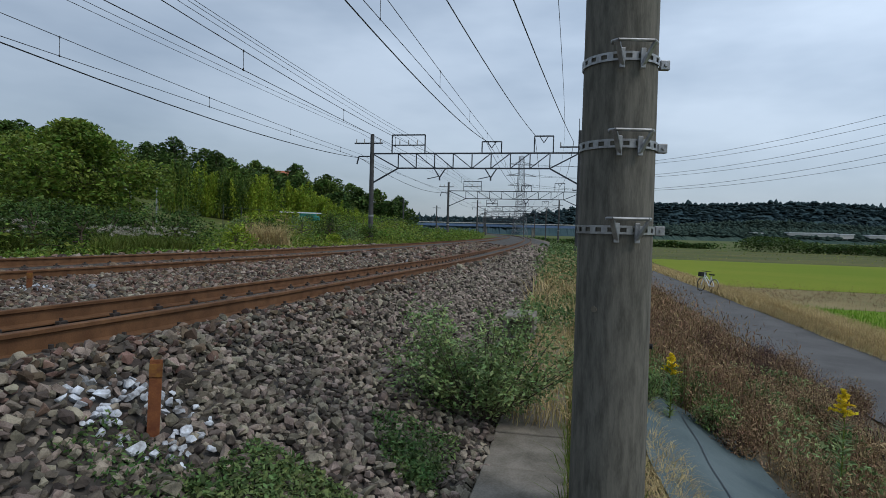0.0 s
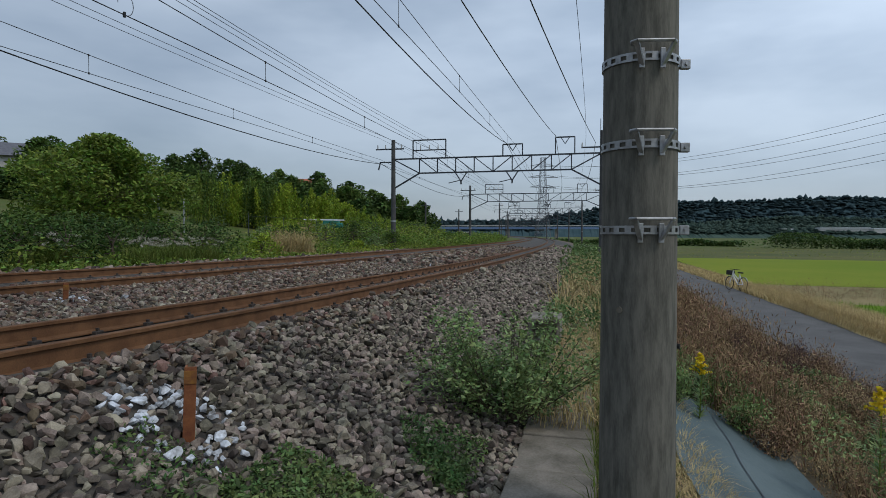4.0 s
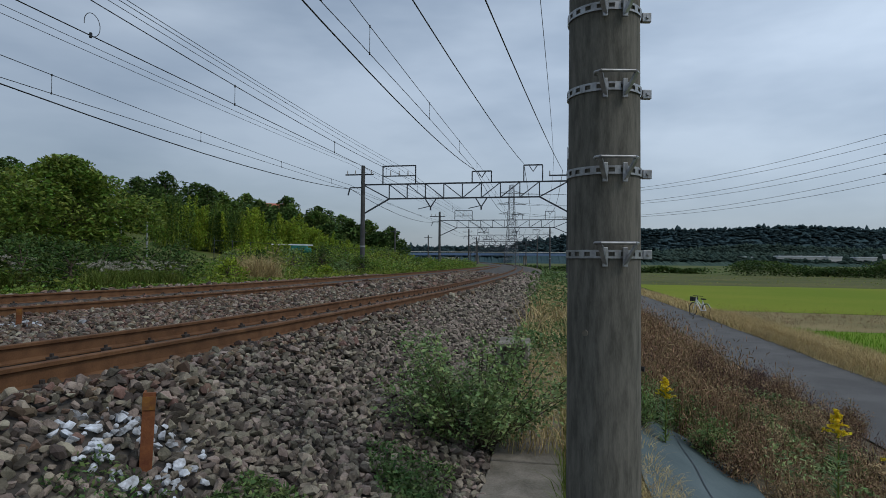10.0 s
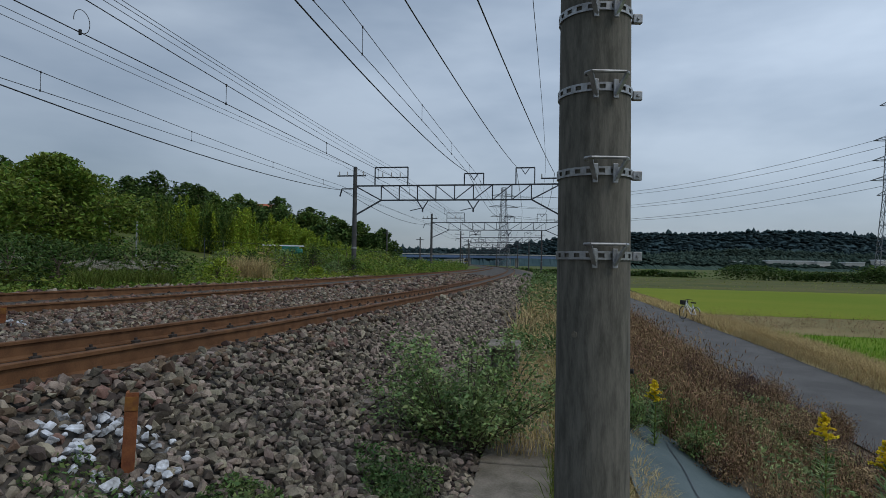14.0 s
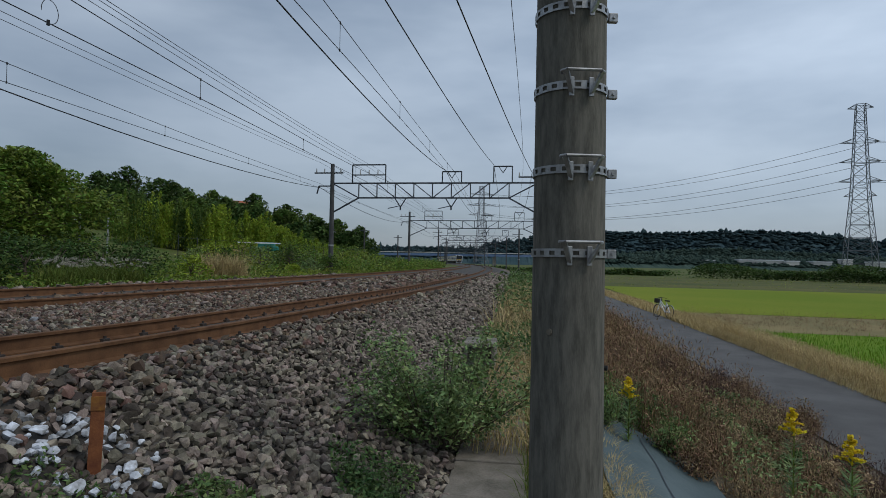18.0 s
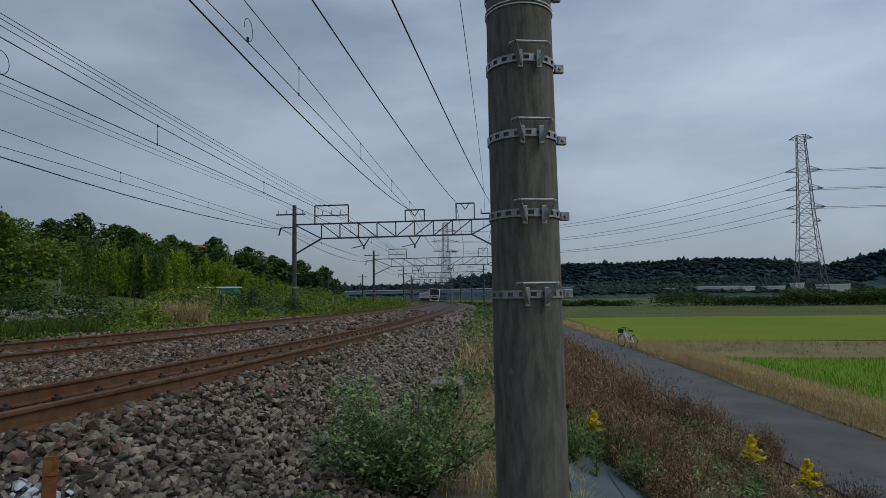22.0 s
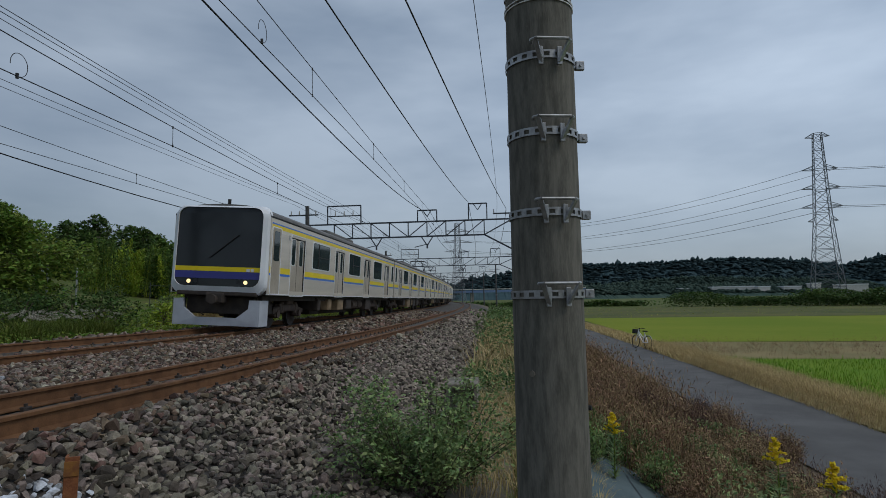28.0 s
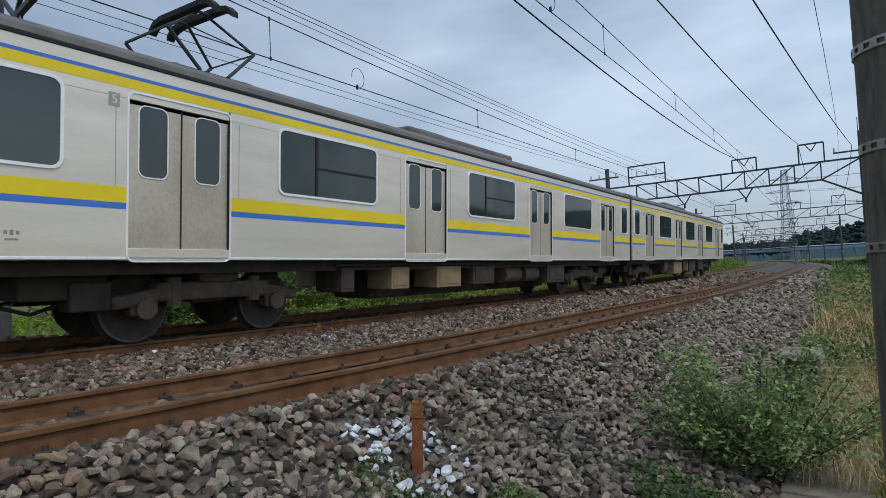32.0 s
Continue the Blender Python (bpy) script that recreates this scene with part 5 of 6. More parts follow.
def blades(name, base, height, width, lean, material, label, category, parent=None, kind="stuff", seed=0):
    """Grass blades: bent tapering strips."""
    rnd = np.random.RandomState(seed)
    n = len(base)
    h = height * rnd.uniform(0.55, 1.2, (n, 1))
    ang = rnd.uniform(0, 2 * np.pi, n)
    d = np.stack([np.cos(ang), np.sin(ang), np.zeros(n)], 1)
    w = np.stack([-np.sin(ang + rnd.uniform(-1, 1, n)), np.cos(ang), np.zeros(n)], 1) * width * 0.5
    up = np.array([0, 0, 1.0])
    ln = lean * rnd.uniform(0.2, 1.4, (n, 1))
    mid = base + up * h * 0.55 + d * h * ln * 0.3
    tip = base + up * h * (1 - 0.25 * ln) + d * h * ln
    V = np.stack([base - w, base + w, mid + w * 0.8, mid - w * 0.8, tip], 1).reshape(-1, 3)
    k = np.arange(n) * 5
    F = np.concatenate([np.stack([k, k + 1, k + 2, k + 3], 1).reshape(-1), np.stack([k + 3, k + 2, k + 4], 1).reshape(-1)])
    me = bpy.data.meshes.new(name)
    me.vertices.add(n * 5)
    me.vertices.foreach_set("co", V.reshape(-1).astype(np.float32))
    me.loops.add(len(F))
    me.loops.foreach_set("vertex_index", F)
    me.polygons.add(2 * n)
    me.polygons.foreach_set("loop_start", np.concatenate([np.arange(n) * 4, 4 * n + np.arange(n) * 3]))
    me.polygons.foreach_set("loop_total", np.concatenate([np.full(n, 4), np.full(n, 3)]))
    me.update(calc_edges=True)
    me.materials.append(material)
    ob = new(name, me)
    if parent:
        ob.parent = parent
    return tagged(ob, label, category, kind=kind)


def scatter(rnd, n, sa, sb, pa, pb, lift=0.0):
    s, p = rnd.uniform(sa, sb, n), rnd.uniform(pa, pb, n)
    out = np.zeros((n, 3))
    for i in range(n):
        v = at(s[i], p[i])
        out[i] = v.x, v.y, ground_z(s[i], p[i] + dev(s[i])) + lift
    return out


def tree(x, y, z, height, radius, leaf, count, material, label, seed, squash=1.0, low=0.25, name="tree", lobes=14):
    rnd = np.random.RandomState(seed)
    T = thing(name, label, "tree", Matrix.Translation((x, y, z)))
    b = B()
    top = Vector((rnd.uniform(-0.3, 0.3), rnd.uniform(-0.3, 0.3), height * 0.6))
    bar(b, (0, 0, -0.3), top * 0.5, height * 0.03 + 0.04, 8, height * 0.02 + 0.03)
    bar(b, top * 0.5, top, height * 0.02 + 0.03, 7, height * 0.008)
    cs, rs = [], []
    for i in range(lobes):
        a = i * 2.4 + rnd.uniform(-0.4, 0.4)
        u = (i + 0.5) / lobes
        zz = height * (low + (0.93 - low) * u)
        fall = math.sin(math.pi * min(1.0, max(0.08, (u * 0.85 + 0.16)))) ** 0.7
        rr = radius * fall * (rnd.uniform(0.45, 0.8) if lobes < 30 else rnd.uniform(0.2, 0.95))
        c = np.array([math.cos(a) * rr, math.sin(a) * rr, zz])
        cs.append(c)
        rs.append(radius * rnd.uniform(0.28, 0.46) * (0.6 + 0.4 * fall) * (1.0 if lobes < 30 else 0.74))
        bar(b, top * min(0.95, 0.35 + 0.6 * u), Vector(c.tolist()), 0.02 + height * 0.006, 5, 0.01)
    part("trunk", b, M_BARK, T)
    per = count // lobes
    C = []
    for c, r in zip(cs, rs):
        d = rnd.normal(size=(per, 3))
        d /= np.linalg.norm(d, axis=1)[:, None]
        rad = r * (0.55 + 0.55 * rnd.rand(per, 1) ** 0.6)
        C.append(c + d * rad * np.array([1, 1, 0.75 * squash]))
    C = np.concatenate(C)
    A, Bv = leaf_axes(rnd, len(C), leaf)
    quads("crown", C, A, Bv, material, "", "", T)
    return T


def near_bush():
    """The dusty green bush at the foot of the ballast."""
    rnd = np.random.RandomState(3)
    T = thing("bush", "dusty green leafy bush at the foot of the ballast", "bush", Matrix.Translation((0.36, 5.1, 0.05)))
    b = B()
    C, tips = [], []
    for i in range(64):
        a = rnd.uniform(0, 2 * np.pi)
        r = rnd.uniform(0.15, 0.8)
        h = rnd.uniform(0.3, 1.0) * (1.12 - 0.45 * r)
        tip = np.array([math.cos(a) * r * 1.12, math.sin(a) * r * 0.9, h])
        root = np.array([math.cos(a) * 0.12, math.sin(a) * 0.12, -0.05])
        bar(b, root.tolist(), tip.tolist(), 0.007, 5, 0.003)
        n = 180
        u = rnd.uniform(0.35, 1.08, (n, 1))
        C.append(root + (tip - root) * u + rnd.normal(0, 0.06, (n, 3)))
    part("stem", b, M_BARK, T)
    C = np.concatenate(C)
    A, Bv = leaf_axes(rnd, len(C), 0.022, aspect=0.6)
    quads("foliage", C, A, Bv, M_LEAF_BUSH, "", "", T)


def weed_patch(name, sa, sb, pa, pb, n, h, leaf, material, label, category, seed, clump=0.0):
    """Low leafy growth hugging the ground."""
    rnd = np.random.RandomState(seed)
    base = scatter(rnd, n, sa, sb, pa, pb)
    keep = np.array([noise.noise((x * 0.9, y * 0.9, seed)) > clump for x, y, _ in base])
    base = base[keep]
    hh = np.array([0.5 + 0.9 * max(0, noise.noise((x * 0.5, y * 0.5, seed + 9)) + 0.4) for x, y, _ in base])
    base[:, 2] += h * hh * rnd.rand(len(base)) ** 0.7
    A, Bv = leaf_axes(rnd, len(base), leaf, flat=0.6)
    return quads(name, base, A, Bv, material, label, category, kind="stuff")


def stalks(name, base, h, material_leaf, label, seed, leafsize=0.03, per=24, spread=0.065):
    """Withered upright weeds: thin stems with small hanging leaves."""
    rnd = np.random.RandomState(seed)
    n = len(base)
    d = rnd.normal(0, 0.3, (n, 3))
    d[:, 2] = 1
    lump = np.array([[0.75 + 0.9 * noise.noise((x * 0.8, y * 0.8, seed))] for x, y, _ in base])
    hh = h * rnd.uniform(0.6, 1.15, (n, 1)) * lump
    u = 1.05 - 0.9 * rnd.rand(n, per, 1) ** 1.3
    C = (base[:, None, :] + d[:, None, :] * hh[:, None, :] * u + rnd.normal(0, spread, (n, per, 3)) * (0.3 + u)).reshape(-1, 3)
    A, Bv = leaf_axes(rnd, len(C), leafsize * 1.25, flat=2.2, aspect=0.2)
    quads(name, C, A, Bv, material_leaf, label, "weeds", kind="stuff")
    blades(name, np.repeat(base, 5, 0) + rnd.normal(0, 0.05, (n * 5, 3)) * np.array([1, 1, 0]), h * 0.9, 0.007, 0.45, material_leaf, label, "weeds", seed=seed + 1)


def goldenrod(x, y, z, h, seed, k=1.0):
    rnd = np.random.RandomState(seed)
    T = thing("goldenrod", "tall goldenrod with a bright yellow plume on the bank", "flower", Matrix.Translation((x, y, z)), "goldenrods")
    part("stem", bar(B(), (0, 0, -0.05), (0.02, 0.01, h * 0.85), 0.007, 6, 0.004), M_LEAF, T)
    n = 160
    u = rnd.uniform(0.1, 0.85, (n, 1))
    a = rnd.uniform(0, 2 * np.pi, n)
    C = np.concatenate([np.cos(a)[:, None] * 0.05, np.sin(a)[:, None] * 0.05, u * h], 1)
    A = np.stack([np.cos(a), np.sin(a), rnd.uniform(0.1, 0.7, n)], 1) * 0.055
    Bv = np.stack([-np.sin(a), np.cos(a), np.zeros(n)], 1) * 0.011
    quads("foliage", C, A, Bv, M_LEAF_BUSH, "", "", T)
    C = []
    for j in range(13):
        a, z0 = j * 2.4, h - (0.2 - 0.014 * j) * k
        reach = 0.1 * k * (1 - j / 14)
        u = rnd.rand(60, 1)
        spray = np.concatenate([np.cos(a) * reach * u, np.sin(a) * reach * u, z0 + (0.07 * u - 0.05 * u * u) * k], 1)
        C.append(spray + rnd.normal(0, 0.006, (60, 3)))
    C = np.concatenate(C)
    n = len(C)
    A, Bv = leaf_axes(rnd, n, 0.012 * k, aspect=0.8)
    quads("blossom", C, A, Bv, M_YELLOWFLOWER, "bright yellow blossom plume", "", T)


def pampas(x, y, z, h, seed, plumes=9, reddish=False):
    rnd = np.random.RandomState(seed)
    T = thing("pampas_clump", "clump of silvery pampas grass on the bank" if not reddish else "clump of faded reddish grass on the bank", "grass", Matrix.Translation((x, y, z)), "pampas clumps")
    base = rnd.normal(0, 0.28, (420, 3)) * np.array([1, 1, 0])
    blades("leaf_tuft", base, h, 0.02, 0.75, M_BLADE if not reddish else M_STRAW, "long arching grass leaves", "", T, kind="", seed=seed)
    for i in range(plumes):
        a, r = rnd.uniform(0, 6.3), rnd.uniform(0.1, 0.7)
        tip = np.array([math.cos(a) * r, math.sin(a) * r, h * rnd.uniform(0.85, 1.25)])
        n = 60
        u = rnd.rand(n, 1)
        C = tip + np.array([math.cos(a) * 0.16, math.sin(a) * 0.16, -0.03]) * (u - 0.5) * 2 + rnd.normal(0, 0.022, (n, 3))
        A, Bv = leaf_axes(rnd, n, 0.034, aspect=0.25)
        quads("plume", C, A, Bv, M_PLUME if not reddish else M_STRAW, "", "", T)


ballast()
near_bush()

# low growth in front of the ballast
weed_patch("creeping_weeds", 2.4, 3.8, 0.8, 1.75, 13500, 0.16, 0.021, M_WEED, "green creeping weeds over the ballast toe", "weeds", 21, clump=-0.02)
weed_patch("creeping_weeds", 3.4, 4.3, 0.75, 1.4, 2600, 0.10, 0.018, M_WEED, "green creeping weeds over the ballast toe", "weeds", 25, clump=0.02)
weed_patch("creeping_weeds", 3.2, 4.2, 1.2, 1.75, 4400, 0.13, 0.021, M_WEED, "green creeping weeds over the ballast toe", "weeds", 27, clump=-0.03)
weed_patch("creeping_weeds", 2.2, 2.6, 1.5, 2.3, 900, 0.07, 0.018, M_WEED, "sparse green weeds by the whitewashed stones", "weeds", 26, clump=0.05)
weed_patch("creeping_weeds", -2.5, 2.2, 0.6, 2.2, 3600, 0.12, 0.024, M_WEED, "green creeping weeds over the ballast toe", "weeds", 22, clump=0.1)
weed_patch("bank_weeds", 9.2, 14.0, -0.4, 0.8, 4500, 0.45, 0.035, M_WEED, "mixed green weeds along the walkway", "weeds", 23, clump=-0.3)
weed_patch("bank_weeds", 14.0, 60.0, -1.4, 0.9, 12000, 0.95, 0.07, M_WEED, "green bushy weeds along the walkway", "weeds", 24, clump=-0.3)
rg = np.random.RandomState(31)
blades("dry_grass", scatter(rg, 3200, 3.4, 12.0, -0.9, 0.05), 0.16, 0.006, 1.1, M_STRAW, "dry straw grass beside the concrete pole", "grass", seed=31)
blades("dry_grass", scatter(rg, 2200, 4.9, 10.0, -0.3, 0.5), 0.36, 0.008, 0.8, M_STRAW, "dry straw grass by the bush", "grass", seed=32)
blades("green_grass", scatter(rg, 2600, 2.6, 9.0, -0.45, 0.02), 0.3, 0.007, 0.7, M_BLADE, "green grass tufts beside the walkway slabs", "grass", seed=33)

blades("dry_grass", scatter(rg, 2600, 10.0, 34.0, -1.2, 0.8), 0.8, 0.022, 0.6, M_STRAW, "dry straw grass along the walkway", "grass", seed=34)

# withered weeds on the bank and the goldenrods
rw = np.random.RandomState(41)
stalks("withered_weeds", scatter(rw, 620, 2.6, 12.0, -4.1, -1.95), 0.45, M_LEAF_BROWN, "withered reddish-brown weeds on the bank", 41)
stalks("withered_weeds", scatter(rw, 420, 3.5, 13.0, -3.9, -2.0), 0.5, M_TAN, "tan seed heads among withered weeds", 46, leafsize=0.022)
stalks("withered_weeds", scatter(rw, 1500, 12.0, 42.0, -4.1, -1.6), 0.7, M_LEAF_BROWN, "withered reddish-brown weeds on the bank", 42, leafsize=0.045, spread=0.16)
stalks("withered_weeds", scatter(rw, 420, 7.0, 14.0, -2.4, -0.9), 0.8, M_LEAF_BROWN, "withered reddish-brown weeds on the bank", 43)
weed_patch("bank_weeds", 2.4, 11.0, -3.9, -2.05, 11000, 0.45, 0.03, M_LEAF_BUSH, "dull green weeds under the withered stalks", "weeds", 44, clump=-0.1)
for i, (x, y, zt) in enumerate(((2.34, 6.0, 0.36), (3.27, 4.78, 0.34), (3.4, 4.3, 0.26))):
    s_, q_ = Vector((x, y, 0)).dot(U), Vector((x, y, 0)).dot(N)
    g = ground_z(s_, q_)
    goldenrod(x, y, g, zt - g + 0.06, 50 + i, 1.1)

# mixed low shrubs and dark twiggy stems on the bank
rk = np.random.RandomState(47)
for i in range(13):
    s, p = rk.uniform(3.2, 10.5), rk.uniform(-3.5, -2.2)
    v = at(s, p)
    hgt = rk.uniform(0.4, 0.65)
    tree(v.x, v.y, ground_z(s, p) - 0.05, hgt, hgt * rk.uniform(0.7, 1.0), 0.028, 900, (M_LEAF_BUSH, M_WEED, M_LEAF_BROWN, M_TAN)[i % 4], "small scrubby bush among withered weeds", 480 + i, low=0.1, name="scrub_bush", lobes=7)
stalks("withered_weeds", scatter(rw, 160, 5.0, 13.0, -4.1, -3.2), 0.75, M_TWIG, "dark reddish twiggy weeds at the path's edge", 49, leafsize=0.018, per=34)



def weed_clump(x, y, z, r, h, leaf_m, leaf, per, label, seed):
    """A domed clump of thin radiating stems set with small withered leaves."""
    rnd = np.random.RandomState(seed)
    T = thing("weed_clump", label, "weeds", Matrix.Translation((x, y, z)), "withered weed clumps")
    n = 75
    a, u = rnd.uniform(0, 2 * np.pi, n), rnd.rand(n) ** 0.6
    root = np.stack([np.cos(a) * u, np.sin(a) * u, np.zeros(n)], 1) * r * 0.3
    tip = np.stack([np.cos(a) * u * r, np.sin(a) * u * r, h * (1.05 - 0.45 * u * u) * rnd.uniform(0.6, 1.12, n)], 1)
    side = np.stack([-np.sin(a + 0.7), np.cos(a + 0.7), np.zeros(n)], 1) * 0.0035
    quads("stem_tuft", (root + tip) / 2, (tip - root) / 2, side, M_TWIG, "", "", T)
    v = rnd.uniform(0.3, 1.05, (n, per, 1)) ** 0.8
    C = (root[:, None] + (tip - root)[:, None] * v + rnd.normal(0, 0.035, (n, per, 3))).reshape(-1, 3)
    A, Bv = leaf_axes(rnd, len(C), leaf, flat=1.2, aspect=0.42)
    quads("foliage", C, A, Bv, leaf_m, "", "", T)


rc = np.random.RandomState(520)
for i in range(78):
    s = rc.uniform(2.9, 14.5)
    inner = -1.85 - 0.1 * rc.rand() if s < 6.0 else -1.5
    p = rc.uniform(-4.55, inner)
    v = at(s, p)
    r, h = rc.uniform(0.24, 0.5), rc.uniform(0.38, 0.72) * (1.15 if s > 7 else 0.85)
    pick = rc.rand()
    if p < -3.7 or s > 9.5:
        leaf_m, leaf, per, label = (M_TWIG, 0.012, 26, "dark reddish twiggy weeds at the path's edge") if pick < 0.5 else (M_LEAF_BROWN, 0.016, 30, "withered reddish-brown weeds on the bank")
    elif s > 5.0:
        leaf_m, leaf, per, label = (M_TAN, 0.014, 30, "tan seed heads of withered weeds on the bank") if pick < 0.45 else (M_LEAF_BROWN, 0.017, 32, "withered reddish-brown weeds on the bank") if pick < 0.8 else (M_WEED, 0.02, 30, "dull green weeds on the bank")
    else:
        leaf_m, leaf, per, label = (M_ORANGE, 0.017, 34, "orange-brown faded weeds low on the bank") if pick < 0.45 else (M_WEED, 0.02, 34, "dull green weeds on the bank") if pick < 0.7 else (M_TAN, 0.014, 30, "tan seed heads of withered weeds on the bank")
    weed_clump(v.x, v.y, ground_z(s, p + dev(s)) - 0.04, r, h, leaf_m, leaf, per, label, 530 + i)

# leafy green weeds where the sheet ends
for i in range(15):
    s, p = rc.uniform(6.5, 9.2), rc.uniform(-1.7, -0.75)
    v = at(s, p)
    weed_clump(v.x, v.y, ground_z(s, p + dev(s)) - 0.03, rc.uniform(0.2, 0.34), rc.uniform(0.3, 0.55), (M_LEAF, M_WEED, M_LEAF_BUSH)[i % 3], 0.026, 16, "leafy yellow-green weeds over the end of the sheet", 640 + i)
blades("dry_grass", scatter(rw, 2600, 2.6, 5.3, -0.95, -0.45), 0.12, 0.005, 1.3, M_STRAW, "flattened straw at the pole's foot", "grass", seed=58)

# the teal sheet on the slope
strip("slope_sheet", list(np.arange(2.0, 7.3, 0.2)), lambda s: -0.62 + 0.04 * math.sin(3 * s), lambda s: -1.80 - 0.03 * max(0, s - 3) + 0.05 * math.sin(2.3 * s), 0.055, M_SHEET, "faded teal concrete-mat sheet on the slope", "slope sheet", wav=0.12)
strip("sheet_seam", list(np.arange(2.0, 6.9, 0.2)), lambda s: -1.16 - 0.012 * max(0, s - 3) + 0.012 * math.sin(5 * s), lambda s: -1.172 - 0.012 * max(0, s - 3) + 0.012 * math.sin(5 * s), 0.063, M_TRUSS, "dark stitched seam across the teal sheet", "seam")

# verge of straw along the path, rice tufts, far meadow
rv = np.random.RandomState(61)
blades("straw_verge", scatter(rv, 14000, 6.0, 26.0, -9.6, -7.3), 0.36, 0.012, 0.9, M_STRAW, "pale straw grass along the path", "grass", seed=61)
blades("straw_verge", scatter(rv, 9000, 26.0, 70.0, -9.2, -7.3), 0.36, 0.03, 0.8, M_STRAW, "pale straw grass along the path", "grass", seed=62)
stalks("straw_verge", scatter(rv, 2600, 6.0, 34.0, -9.4, -7.4), 0.5, M_STRAW, "fluffy pale straw seed heads along the path", 67, leafsize=0.028, per=14, spread=0.07)
blades("rice_tufts", scatter(rv, 16000, 12.0, 28.0, -22.0, -9.5), 0.32, 0.02, 0.5, M_RICEBLADE, "bright green rice regrowth", "grass", seed=63)
stalks("withered_weeds", scatter(rv, 700, 29.5, 37.0, -40.0, -9.0), 0.42, M_LEAF_BROWN, "brown weeds on the field dyke", 65, leafsize=0.035, per=30, spread=0.14)
weed_patch("far_meadow", 83, 150, -140, -9, 9000, 0.4, 0.12, M_KUDZU, "low scrub on the far meadow", "weeds", 66, clump=0.12)

# left bank: undergrowth, pampas, trees
weed_patch("undergrowth", 8, 40, 11.6, 15.5, 20000, 0.4, 0.08, M_LEAF, "tangled green undergrowth beside the far track", "undergrowth", 71, clump=-0.35)
weed_patch("undergrowth", 40, 110, 11.6, 17, 22000, 1.3, 0.13, M_LEAF, "tangled green undergrowth beside the far track", "undergrowth", 72, clump=-0.4)
weed_patch("undergrowth", 8, 60, 15.5, 22, 20000, 0.9, 0.11, M_LEAF, "bushy undergrowth on the bank", "undergrowth", 73, clump=-0.25)
blades("track_grass", scatter(rv, 7000, 4.0, 26.0, 11.0, 13.6), 0.17, 0.014, 0.9, M_BLADE, "bright grass along the far track", "grass", seed=77)
blades("track_grass", scatter(rv, 6000, 26.0, 60.0, 11.0, 13.2), 0.42, 0.03, 0.7, M_BLADE, "bright grass along the far track", "grass", seed=76)
# dark leaf colour here stands for the shadowed ground below the big tree
weed_patch("undergrowth", 10, 24, 18, 26, 9000, 1.6, 0.14, M_LEAF_DARK, "scrub on the grassy bank, leaf colour darkened as shade", "undergrowth", 74, clump=-0.05)
weed_patch("undergrowth", -30, 8, 12, 24, 12000, 0.5, 0.10, M_LEAF_LIME, "bright grass and weeds beside the far track", "undergrowth", 75, clump=-0.3)
weed_patch("vine_growth", 20, 62, 11.7, 13.6, 12000, 0.55, 0.065, M_KUDZU, "yellow-green vines creeping along the far track", "undergrowth", 78, clump=-0.12)
weed_patch("vine_growth", 8, 20, 11.3, 13.2, 3500, 0.28, 0.05, M_KUDZU, "yellow-flowering low growth along the far track", "undergrowth", 79, clump=0.0)
for i, (s, p) in enumerate(((16.2, 14.3), (17.0, 15.0), (17.9, 14.5), (18.8, 15.0), (19.6, 14.4), (14.6, 16.2))):
    v = at(s, p)
    pampas(v.x, v.y, ground_z(s, p + dev(s)), 0.95, 80 + i, plumes=9)
for s, p in ((26.4, 14.0), (27.2, 14.4), (25.8, 14.6)):
    v = at(s, p)
    pampas(v.x, v.y, ground_z(s, p + dev(s)), 1.5, 90 + int(s), plumes=4, reddish=True)

tree(-21.1, 33.5, 1.2, 6.2, 4.9, 0.15, 26000, M_LEAF, "broad green tree with dense foliage on the grassy bank", 101, low=0.08, lobes=90, squash=0.7)
tree(-29.5, 30.0, 1.0, 3.6, 3.4, 0.16, 5000, M_LEAF_DARK, "dark broadleaf tree on the grassy bank", 102, low=0.1)
rt = np.random.RandomState(120)
WOODS = [(-62, 66, 8), (-52, 70, 8), (-45, 76, 7.5), (-40, 84, 7), (-55, 95, 10), (-46, 100, 10), (-38, 98, 8.5), (-33, 92, 7), (-30, 100, 8), (-26, 104, 8), (-22, 108, 8.5), (-19, 104, 8), (-15.5, 106, 8.8), (-12.5, 108, 9.2), (-10, 104, 7.5), (-8.5, 110, 8), (-36, 112, 9.5), (-30, 118, 9.5), (-24, 120, 9.5), (-52, 112, 11), (-60, 120, 11), (-44, 120, 11), (-70, 84, 10), (-72, 100, 11), (-7, 100, 5.5), (-16, 96, 5.5)]
WOODS += [(x + 3.5, y + 7, h * 0.95) for x, y, h in WOODS[3:20] if x < -18]
WOODS += [(-50, 60, 3.6), (-56, 63, 3.2), (-46, 58, 3.8), (-62, 58, 3.2)]
for i, (x, y, h) in enumerate(WOODS):
    s_, q_ = Vector((x, y, 0)).dot(U), Vector((x, y, 0)).dot(N)
    h = h * (0.8 if x > -20 else 1.0)
    tree(x, y, ground_z(s_, q_) - 0.3, h * rt.uniform(0.85, 1.1), h * 0.55, 0.34, 3600, (M_LEAF_DARK, M_LEAF_MID, M_LEAF_DARK)[i % 3], "dark woodland tree on the rise", 130 + i, low=0.06, lobes=34)


